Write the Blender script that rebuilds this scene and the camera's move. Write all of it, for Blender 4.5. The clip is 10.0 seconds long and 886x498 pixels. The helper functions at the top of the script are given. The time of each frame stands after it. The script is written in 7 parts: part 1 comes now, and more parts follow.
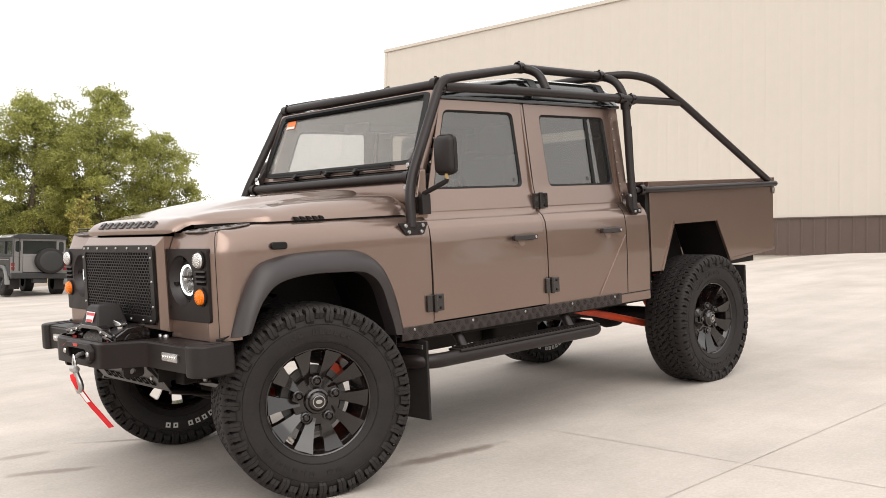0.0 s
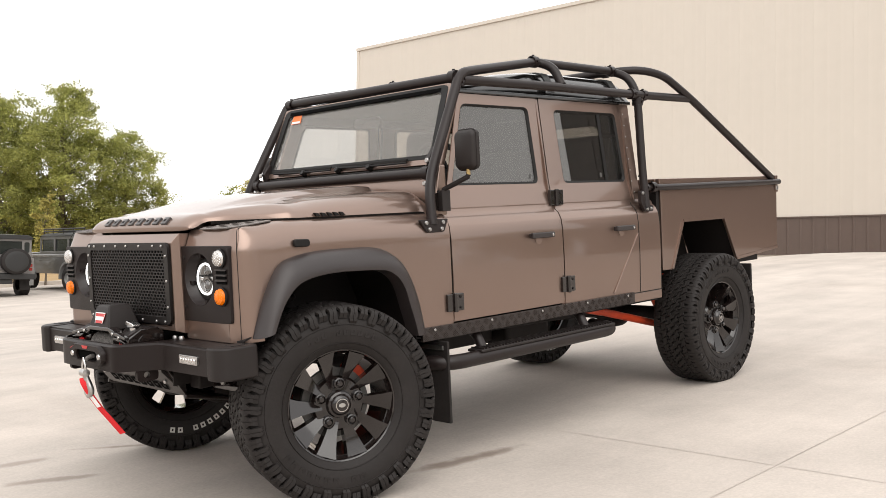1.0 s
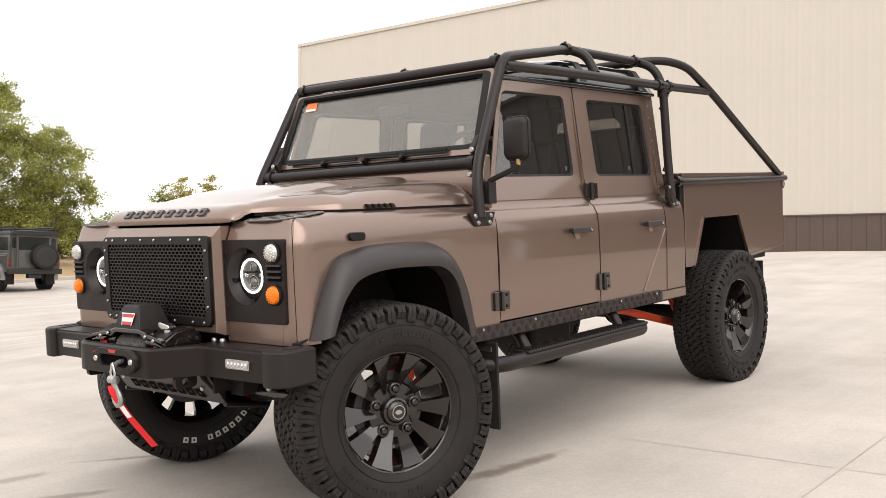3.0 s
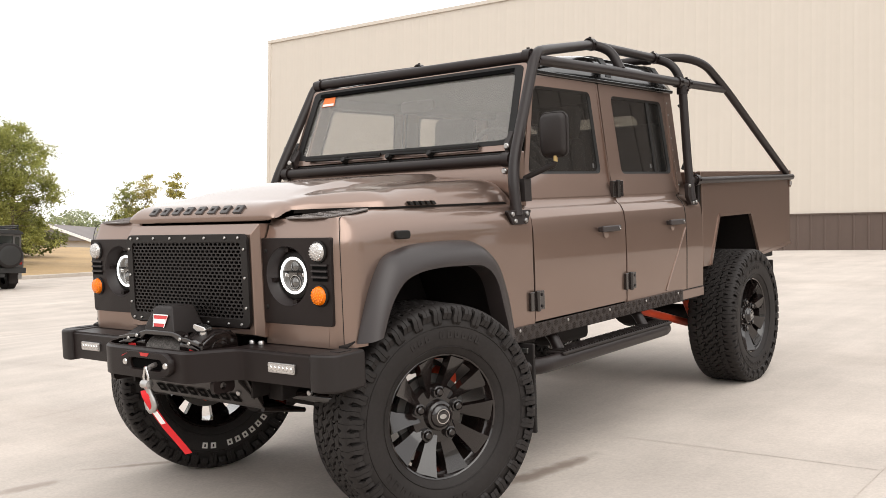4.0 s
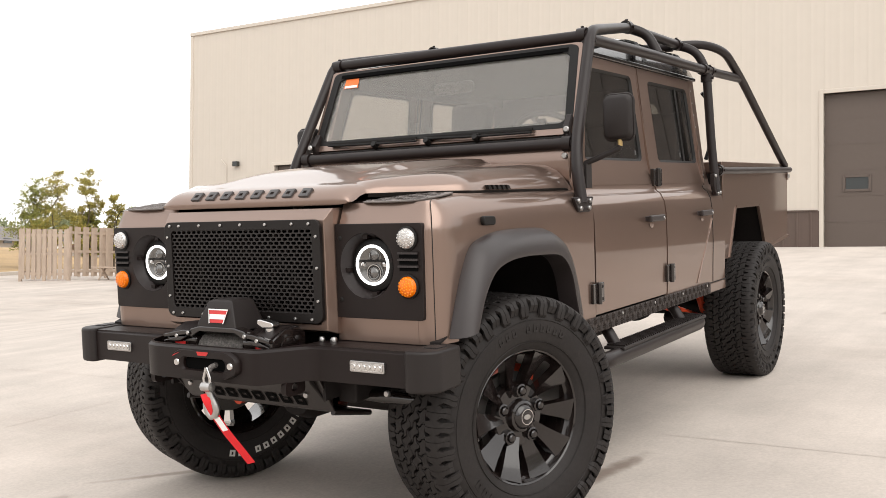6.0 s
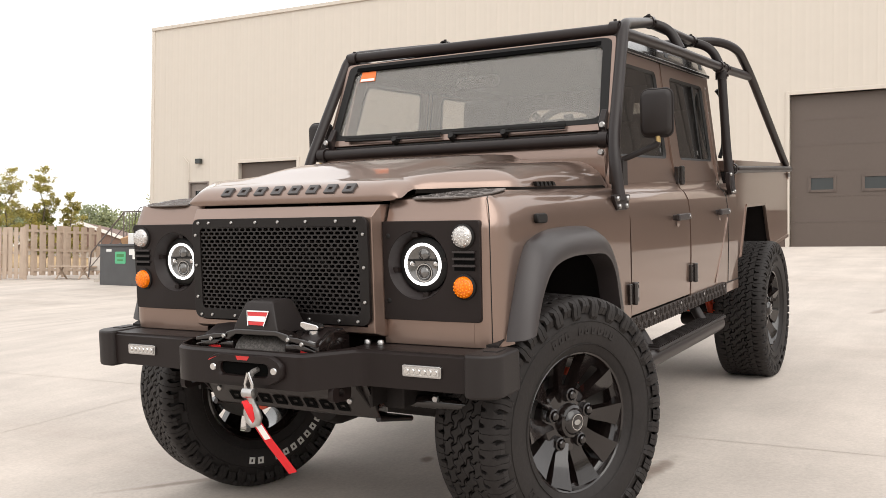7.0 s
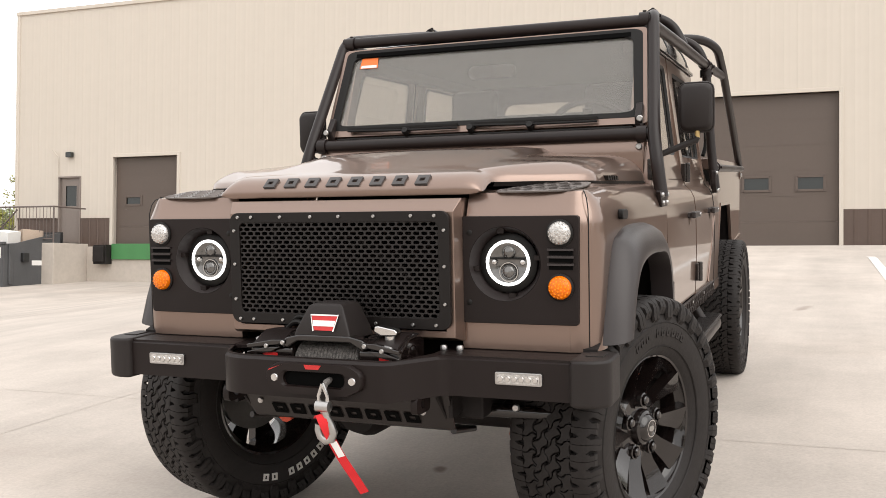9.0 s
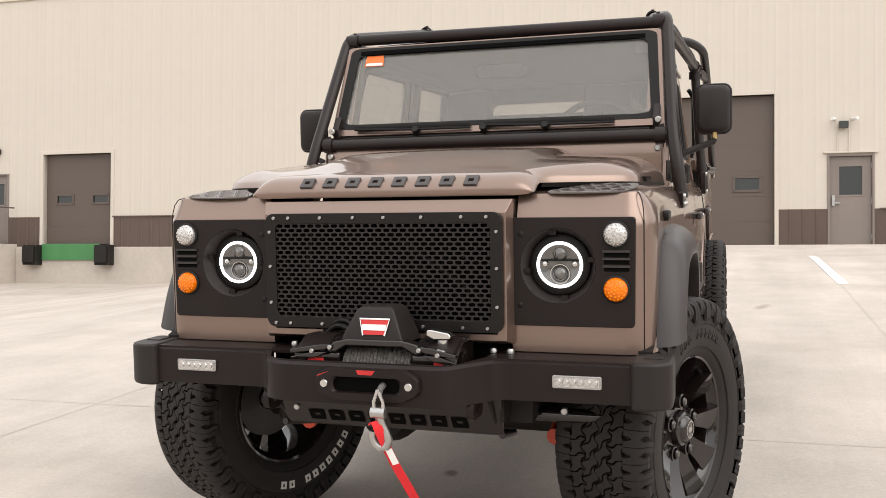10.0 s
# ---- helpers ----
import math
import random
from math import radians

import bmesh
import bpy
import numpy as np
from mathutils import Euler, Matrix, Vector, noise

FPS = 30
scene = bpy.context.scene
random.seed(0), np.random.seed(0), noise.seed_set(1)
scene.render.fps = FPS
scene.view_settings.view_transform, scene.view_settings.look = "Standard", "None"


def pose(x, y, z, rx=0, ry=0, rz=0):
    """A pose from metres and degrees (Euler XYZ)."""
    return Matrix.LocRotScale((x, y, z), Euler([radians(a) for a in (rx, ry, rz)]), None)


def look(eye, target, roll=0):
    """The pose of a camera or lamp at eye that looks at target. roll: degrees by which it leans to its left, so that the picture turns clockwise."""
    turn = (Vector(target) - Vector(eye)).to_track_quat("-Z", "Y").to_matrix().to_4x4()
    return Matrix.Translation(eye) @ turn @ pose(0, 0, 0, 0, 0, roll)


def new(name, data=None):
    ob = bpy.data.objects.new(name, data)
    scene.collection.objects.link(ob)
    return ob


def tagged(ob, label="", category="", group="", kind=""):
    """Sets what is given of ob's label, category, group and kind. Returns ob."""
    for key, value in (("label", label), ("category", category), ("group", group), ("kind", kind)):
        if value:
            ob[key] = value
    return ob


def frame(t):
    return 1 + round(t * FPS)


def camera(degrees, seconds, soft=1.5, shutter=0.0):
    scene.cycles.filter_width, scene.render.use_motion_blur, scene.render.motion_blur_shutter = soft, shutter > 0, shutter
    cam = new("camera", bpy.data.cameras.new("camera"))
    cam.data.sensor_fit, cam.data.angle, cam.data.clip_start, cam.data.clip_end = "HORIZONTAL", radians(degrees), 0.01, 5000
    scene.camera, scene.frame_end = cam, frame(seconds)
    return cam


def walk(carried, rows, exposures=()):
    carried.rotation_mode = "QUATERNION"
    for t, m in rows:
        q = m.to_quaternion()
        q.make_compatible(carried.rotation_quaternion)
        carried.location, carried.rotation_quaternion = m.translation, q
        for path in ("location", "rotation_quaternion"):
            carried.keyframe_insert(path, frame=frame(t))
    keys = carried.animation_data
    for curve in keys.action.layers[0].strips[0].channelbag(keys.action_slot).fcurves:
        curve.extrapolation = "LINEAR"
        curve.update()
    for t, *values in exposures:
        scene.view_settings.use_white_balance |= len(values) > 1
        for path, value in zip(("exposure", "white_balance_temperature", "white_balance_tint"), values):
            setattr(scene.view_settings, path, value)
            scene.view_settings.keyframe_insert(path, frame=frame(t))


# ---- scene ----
# ---------------------------------------------------------------- camera
cam = camera(50.0, 10.0, soft=0.85)
# the truck stands nose-down on a loading ramp; CAR turns its own axes
# (x forward, y to its left, z up, origin on the ground under the front axle)
CAR = pose(0, 0, 0, -0.195, 4.83, 0)
PATH = [
    (0, (2.483, 4.255, 1.029), (1.117, 2.794, 1.060), 0.69),
    (0.5, (2.524, 4.120, 1.021), (1.145, 2.672, 1.052), 0.62),
    (1, (2.577, 3.971, 1.015), (1.159, 2.561, 1.048), 0.63),
    (1.5, (2.627, 3.826, 1.012), (1.175, 2.450, 1.044), 0.69),
    (2, (2.663, 3.692, 1.006), (1.180, 2.350, 1.038), 0.64),
    (2.5, (2.696, 3.540, 0.993), (1.191, 2.223, 1.027), 0.60),
    (4, (2.849, 3.066, 0.990), (1.278, 1.828, 1.023), 0.60),
    (4.5, (2.906, 2.903, 0.977), (1.293, 1.720, 1.010), 0.60),
    (5, (2.944, 2.748, 0.965), (1.306, 1.602, 0.998), 0.54),
    (5.5, (2.965, 2.579, 0.951), (1.304, 1.465, 0.985), 0.45),
    (7, (3.028, 2.077, 0.945), (1.301, 1.069, 0.978), 0.50),
    (7.5, (3.056, 1.910, 0.943), (1.289, 0.972, 0.977), 0.49),
    (8, (3.078, 1.750, 0.938), (1.276, 0.884, 0.972), 0.45),
    (8.5, (3.098, 1.572, 0.934), (1.274, 0.753, 0.968), 0.38),
    (9, (3.111, 1.390, 0.939), (1.260, 0.634, 0.972), 0.44),
    (9.5, (3.144, 1.221, 0.945), (1.270, 0.522, 0.978), 0.27),
    (10, (3.181, 1.045, 0.944), (1.279, 0.428, 0.977), 0.29),
]
walk(cam, [(t, look(eye, target, roll)) for t, eye, target, roll in PATH],
     exposures=[(0.0, 0.0), (10.0, 0.0)])

# ---------------------------------------------------------------- light
world = bpy.data.worlds.new("overcast_sky")
scene.world = world
world.use_nodes = True
wn, wl = world.node_tree.nodes, world.node_tree.links
wn.clear()
sky = wn.new("ShaderNodeTexSky")
sky.sky_type = "NISHITA"
sky.sun_disc = False
sky.sun_elevation, sky.sun_rotation = radians(43), radians(33)
sky.dust_density, sky.air_density = 6.0, 1.0
grey = wn.new("ShaderNodeHueSaturation")
grey.inputs["Saturation"].default_value = 0.12
# overcast: a white cloud deck, brighter overhead than at the horizon
way = wn.new("ShaderNodeTexCoord")
axes = wn.new("ShaderNodeSeparateXYZ")
deck_light = wn.new("ShaderNodeMapRange")
deck_light.inputs["From Min"].default_value, deck_light.inputs["From Max"].default_value = 0.0, 1.0
deck_light.inputs["To Min"].default_value, deck_light.inputs["To Max"].default_value = 16.0, 19.2
tone = wn.new("ShaderNodeVectorMath")
tone.operation = "SCALE"
tone.inputs[0].default_value = (1.0, 0.985, 0.975)
cloud = wn.new("ShaderNodeMix")
cloud.data_type = "RGBA"
cloud.inputs["Factor"].default_value = 0.9
back = wn.new("ShaderNodeBackground")
back.inputs["Strength"].default_value = 0.1
wout = wn.new("ShaderNodeOutputWorld")
wl.new(way.outputs["Generated"], axes.inputs[0])
wl.new(axes.outputs["Z"], deck_light.inputs["Value"])
wl.new(deck_light.outputs[0], tone.inputs["Scale"])
wl.new(sky.outputs[0], grey.inputs["Color"])
wl.new(grey.outputs[0], cloud.inputs[6])
wl.new(tone.outputs[0], cloud.inputs[7])
wl.new(cloud.outputs[2], back.inputs["Color"])
wl.new(back.outputs[0], wout.inputs["Surface"])

sun = new("sun", bpy.data.lights.new("sun", "SUN"))
sun.data.energy, sun.data.angle, sun.data.color = 1.5, radians(60), (1.0, 0.96, 0.9)
sun.matrix_world = look((13.5, 20.5, 23), (0, 0, 0))


# ---------------------------------------------------------------- materials
def surf(name, col, rough=0.5, metal=0.0, var=0.12, scale=3.0, fine=60.0, bump=0.02, coat=0.0, spec=0.5,
         rvar=0.08, island=0.0, coords="Object", coat_rough=0.03):
    """A principled material with variation at two scales and a fine relief."""
    m = bpy.data.materials.new(name)
    m.use_nodes = True
    n, l = m.node_tree.nodes, m.node_tree.links
    b = n["Principled BSDF"]
    b.inputs["Metallic"].default_value = metal
    b.inputs["Specular IOR Level"].default_value = spec
    b.inputs["Coat Weight"].default_value = coat
    b.inputs["Coat Roughness"].default_value = coat_rough
    tc = n.new("ShaderNodeTexCoord")
    big, small = n.new("ShaderNodeTexNoise"), n.new("ShaderNodeTexNoise")
    big.inputs["Scale"].default_value, big.inputs["Detail"].default_value = scale, 5
    small.inputs["Scale"].default_value, small.inputs["Detail"].default_value = fine, 3
    for q in (big, small):
        l.new(tc.outputs[coords], q.inputs["Vector"])
    add = n.new("ShaderNodeMath")
    add.operation = "MULTIPLY_ADD"
    l.new(small.outputs[0], add.inputs[0])
    add.inputs[1].default_value = 0.5
    l.new(big.outputs[0], add.inputs[2])
    shift = n.new("ShaderNodeMapRange")
    shift.inputs["From Min"].default_value, shift.inputs["From Max"].default_value = 0.45, 1.05
    shift.inputs["To Min"].default_value, shift.inputs["To Max"].default_value = 1 - var, 1 + var
    l.new(add.outputs[0], shift.inputs["Value"])
    value = shift.outputs[0]
    if island:
        geo = n.new("ShaderNodeNewGeometry")
        isl = n.new("ShaderNodeMapRange")
        isl.inputs["To Min"].default_value, isl.inputs["To Max"].default_value = 1 - island, 1 + island
        l.new(geo.outputs["Random Per Island"], isl.inputs["Value"])
        mul = n.new("ShaderNodeMath")
        mul.operation = "MULTIPLY"
        l.new(value, mul.inputs[0])
        l.new(isl.outputs[0], mul.inputs[1])
        value = mul.outputs[0]
    tint = n.new("ShaderNodeVectorMath")
    tint.operation = "SCALE"
    tint.inputs[0].default_value = col
    l.new(value, tint.inputs["Scale"])
    l.new(tint.outputs[0], b.inputs["Base Color"])
    rr = n.new("ShaderNodeMapRange")
    rr.inputs["To Min"].default_value = max(0.02, rough - rvar)
    rr.inputs["To Max"].default_value = min(1.0, rough + rvar)
    l.new(big.outputs[0], rr.inputs["Value"])
    l.new(rr.outputs[0], b.inputs["Roughness"])
    if bump:
        bp = n.new("ShaderNodeBump")
        bp.inputs["Strength"].default_value = 0.35
        bp.inputs["Distance"].default_value = bump
        l.new(small.outputs[0], bp.inputs["Height"])
        l.new(bp.outputs[0], b.inputs["Normal"])
    return m


def glass(name, col, gloss, veil=0.0):
    """Clear pane with a pale diffuse film that stands in for part of the mirrored sky: light goes straight through each
    face, tinted, and a share is mirrored that grows towards a flat angle.
    """
    m = bpy.data.materials.new(name)
    m.use_nodes = True
    n, l = m.node_tree.nodes, m.node_tree.links
    n.remove(n["Principled BSDF"])
    clear, shine, both = n.new("ShaderNodeBsdfTransparent"), n.new("ShaderNodeBsdfGlossy"), n.new("ShaderNodeMixShader")
    clear.inputs["Color"].default_value = (*[c ** 0.5 for c in col], 1)
    shine.inputs["Color"].default_value = (1.0, 0.97, 0.94, 1)
    shine.inputs["Roughness"].default_value = 0.0
    edge, power, share = n.new("ShaderNodeLayerWeight"), n.new("ShaderNodeMath"), n.new("ShaderNodeMapRange")
    edge.inputs["Blend"].default_value = 0.5
    power.operation = "POWER"
    power.inputs[1].default_value = 5.0
    share.inputs["To Min"].default_value = gloss
    l.new(edge.outputs["Facing"], power.inputs[0])
    l.new(power.outputs[0], share.inputs["Value"])
    l.new(share.outputs[0], both.inputs[0])
    # the sky's grey reflection, partly put in as a pale diffuse colour
    film, veiled = n.new("ShaderNodeBsdfDiffuse"), n.new("ShaderNodeMixShader")
    film.inputs["Color"].default_value = (0.62, 0.60, 0.565, 1)
    veiled.inputs[0].default_value = veil
    l.new(clear.outputs[0], veiled.inputs[1])
    l.new(film.outputs[0], veiled.inputs[2])
    l.new(veiled.outputs[0], both.inputs[1])
    l.new(shine.outputs[0], both.inputs[2])
    l.new(both.outputs[0], n["Material Output"].inputs["Surface"])
    return m


def glow(name, col, power, base=(0.8, 0.8, 0.8)):
    m = surf(name, base, 0.3, bump=0, var=0.02)
    b = m.node_tree.nodes["Principled BSDF"]
    b.inputs["Emission Color"].default_value = (*col, 1)
    b.inputs["Emission Strength"].default_value = power
    return m


PAINT = surf("taupe_metallic_paint", (0.237, 0.166, 0.135), 0.33, 0.82, 0.04, 2.0, 900.0, 0.0, coat=0.8, rvar=0.03, spec=0.15, coat_rough=0.05)
PAINT.node_tree.nodes["Principled BSDF"].inputs["Specular Tint"].default_value = (0.74, 0.68, 0.64, 1)
ROOFPAINT = surf("gloss_black_paint", (0.006, 0.0056, 0.0056), 0.14, 0.0, 0.1, 3, 300, 0, coat=0.5, spec=0.5)
TEXBLACK = surf("textured_black_powder_coat", (0.0104, 0.0063, 0.0057), 0.45, 0.0, 0.2, 4, 420, 0.0008, spec=0.25)
CAGE = surf("satin_black_tube", (0.0150, 0.0102, 0.0096), 0.38, 0.0, 0.18, 5, 300, 0.0004, spec=0.30)
PLATEBLACK = surf("satin_black_grille_plate", (0.0088, 0.0067, 0.0062), 0.42, 0.0, 0.15, 5, 300, 0.0, spec=0.26)
MESHBLACK = surf("black_grille_mesh", (0.0125, 0.0098, 0.0092), 0.5, 0.0, 0.2, 6, 300, 0.0, spec=0.4)
PLASTIC = surf("grained_black_plastic", (0.0150, 0.0112, 0.0104), 0.52, 0.0, 0.15, 4, 500, 0.001, spec=0.32)
FLARE = surf("satin_grey_black_plastic", (0.0262, 0.0202, 0.0198), 0.42, 0.0, 0.12, 3, 600, 0.0006)
GLOSSBLACK = surf("gloss_black_alloy", (0.0100, 0.0068, 0.0062), 0.16, 0.0, 0.12, 6, 120, 0, coat=0.55, spec=0.45)
SKIDSTEEL = surf("worn_black_skid_steel", (0.016, 0.0112, 0.0102), 0.36, 0.1, 0.25, 5, 120, 0.0006)
RUBBER = surf("tyre_rubber", (0.0178, 0.0150, 0.0142), 0.60, 0.0, 0.3, 7, 70, 0.003, spec=0.24)
DISCGREY = surf("dull_brake_disc", (0.10, 0.095, 0.09), 0.5, 0.6, 0.2, 9, 80, 0.0005)
# near-black that puts the shade of slots and recesses into colour
SHADEBLACK = surf("shade_black", (0.003, 0.003, 0.003), 0.9, bump=0, spec=0.05)
SEAL = surf("rubber_seal", (0.0075, 0.0065, 0.006), 0.5, bump=0, spec=0.25)
UNDER = surf("dark_chassis_paint", (0.0115, 0.0088, 0.0082), 0.65, 0.0, 0.3, 6, 60, 0.002, spec=0.25)
CHROME = surf("bright_steel", (0.62, 0.61, 0.6), 0.2, 1.0, 0.08, 9, 80, 0)
STEEL = surf("zinc_plated_steel", (0.45, 0.44, 0.43), 0.35, 1.0, 0.15, 12, 90, 0.0005)
REDPAINT = surf("red_orange_suspension_paint", (0.55, 0.06, 0.02), 0.4, 0.0, 0.15, 8, 60, 0.0005)
RED = surf("red_webbing", (0.62, 0.015, 0.02), 0.75, 0.0, 0.12, 30, 400, 0.001)
REDGLOSS = surf("red_badge", (0.5, 0.02, 0.02), 0.35, bump=0)
WHITE = surf("white_marking", (0.75, 0.74, 0.72), 0.5, var=0.05, bump=0)
TYREWHITE = surf("white_tyre_lettering", (0.62, 0.6, 0.57), 0.7, var=0.15, bump=0)
LETTER = surf("dark_grey_letters", (0.055, 0.05, 0.05), 0.4, bump=0)
ORANGE = surf("amber_lens", (0.78, 0.160, 0.002), 0.25, 0.0, 0.3, 110, 190, 0.004, coat=0.1, spec=0.3)
CLEARLENS = surf("clear_ribbed_lens", (0.50, 0.48, 0.46), 0.14, 0.5, 0.45, 110, 190, 0.006, coat=0.8)
AMBERGLINT = surf("amber_lens_glint", (0.94, 0.27, 0.008), 0.2, 0.0, 0.1, 30, 60, 0, spec=0.4)
LAMPDARK = surf("lamp_bowl_grey", (0.13, 0.125, 0.12), 0.15, 0.6, 0.3, 30, 60, 0, coat=1.0)
HALO = glow("halo_ring", (1, 0.98, 0.95), 1.7)
TREAD = surf("aluminium_chequer_plate", (0.15, 0.132, 0.124), 0.38, 0.55, 0.15, 20, 90, 0.0)
DARKTREAD = surf("black_chequer_plate", (0.036, 0.028, 0.025), 0.46, 0.0, 0.15, 20, 90, 0.0, spec=0.25)
SCREEN = glass("windscreen_glass", (0.93, 0.91, 0.88), 0.042, 0.098)
TINT = glass("tinted_side_glass", (0.43, 0.427, 0.41), 0.088, 0.01)
LEATHER = surf("black_leather", (0.014, 0.013, 0.013), 0.5, 0.0, 0.15, 8, 120, 0.002)
TRIM = surf("dark_interior_trim", (0.018, 0.017, 0.017), 0.7, 0.0, 0.12, 6, 120, 0.001)
HEADLINER = surf("grey_headlining", (0.075, 0.072, 0.070), 0.9, bump=0)
STICKER = surf("orange_sticker", (0.80, 0.17, 0.03), 0.5, var=0.05, bump=0)
MIRROR = surf("mirror_silver", (0.9, 0.9, 0.9), 0.03, 1.0, 0.0, bump=0, rvar=0.01)
BARK = surf("tree_bark", (0.12, 0.095, 0.07), 0.9, 0, 0.3, 4, 30, 0.02)


def leaves(name, col, spread=0.4):
    """Thin leaves that let part of the daylight through."""
    m = surf(name, col, 0.55, 0, 0.3, 0.45, 4.0, 0, island=spread, spec=0.3)
    n, l = m.node_tree.nodes, m.node_tree.links
    b = n["Principled BSDF"]
    through_leaf, both = n.new("ShaderNodeBsdfTranslucent"), n.new("ShaderNodeMixShader")
    both.inputs[0].default_value = 0.45
    l.new(b.inputs["Base Color"].links[0].from_socket, through_leaf.inputs["Color"])
    l.new(b.outputs[0], both.inputs[1])
    l.new(through_leaf.outputs[0], both.inputs[2])
    l.new(both.outputs[0], n["Material Output"].inputs["Surface"])
    return m


LEAF = leaves("green_leaves", (0.325, 0.335, 0.100))
LEAFDRY = leaves("yellow_green_leaves", (0.42, 0.37, 0.11))
LEAFDARK = leaves("dark_green_leaves", (0.15, 0.16, 0.055))
# paler leaf colour with the haze of distance painted in
LEAFHAZE = leaves("haze_tinted_leaves", (0.30, 0.33, 0.19))
WOOD = surf("weathered_cedar_boards", (0.42, 0.33, 0.26), 0.85, 0, 0.2, 1.5, 40, 0.003)
BINGREY = surf("dark_grey_steel_bin", (0.075, 0.075, 0.078), 0.55, 0, 0.25, 1.5, 30, 0.004)
CREAM = surf("cream_steel_cladding", (0.552, 0.496, 0.430), 0.5, 0, 0.035, 0.35, 3.0, 0.0, coords="Object")
BROWN = surf("dark_brown_cladding", (0.088, 0.058, 0.045), 0.5, 0, 0.10, 0.6, 8.0, 0.0)
DOORGREY = surf("dark_bronze_door_paint", (0.095, 0.071, 0.058), 0.5, 0, 0.06, 0.5, 12, 0.001)
OPPOSITE = surf("dark_umber_cladding", (0.060, 0.046, 0.039), 0.55, 0, 0.10, 0.6, 8.0, 0.0)
MANDOOR = surf("taupe_door_paint", (0.205, 0.17, 0.15), 0.45, 0, 0.06, 1.2, 14, 0.0005)
DOCKCONC = surf("cast_concrete_dock", (0.46, 0.41, 0.36), 0.85, 0, 0.14, 0.7, 9, 0.0012)
GREEN = surf("green_dock_plate", (0.055, 0.20, 0.065), 0.55, 0, 0.15, 2, 30, 0.002)
RAIL = surf("brown_steel_railing", (0.12, 0.095, 0.085), 0.5, 0, 0.1, 3, 30, 0)
DRYGRASS = surf("dry_mown_grass", (0.36, 0.245, 0.125), 0.95, 0, 0.30, 0.25, 6, 0.03)
ROOFTILE = surf("grey_brown_shingle_roof", (0.19, 0.17, 0.165), 0.9, 0, 0.15, 0.5, 9, 0.01)
HOUSEWALL = surf("pale_house_siding", (0.55, 0.50, 0.45), 0.8, 0, 0.1, 0.5, 9, 0.002)
REDROOF = surf("brown_red_roof", (0.17, 0.11, 0.09), 0.9, 0, 0.15, 0.5, 9, 0.01)
DARKCAR = surf("dark_grey_paint", (0.078, 0.074, 0.070), 0.35, 0.1, 0.06, 2, 200, 0, coat=0.8)
OLDCAR = surf("mid_grey_paint", (0.185, 0.175, 0.168), 0.35, 0.2, 0.06, 2, 200, 0, coat=0.8)
SILVER = surf("silver_grey_paint", (0.25, 0.25, 0.245), 0.35, 0.3, 0.06, 2, 200, 0, coat=0.8)
MATBLACK = surf("matt_black_paint", (0.018, 0.018, 0.018), 0.5, 0, 0.1, 2, 200, 0)
PARTGLASS = surf("dark_vehicle_glass", (0.018, 0.021, 0.019), 0.08, 0, 0.1, 2, 200, 0, coat=0.2)
TAIL = surf("red_tail_lens", (0.28, 0.02, 0.015), 0.25, 0, 0.1, 20, 90, 0)


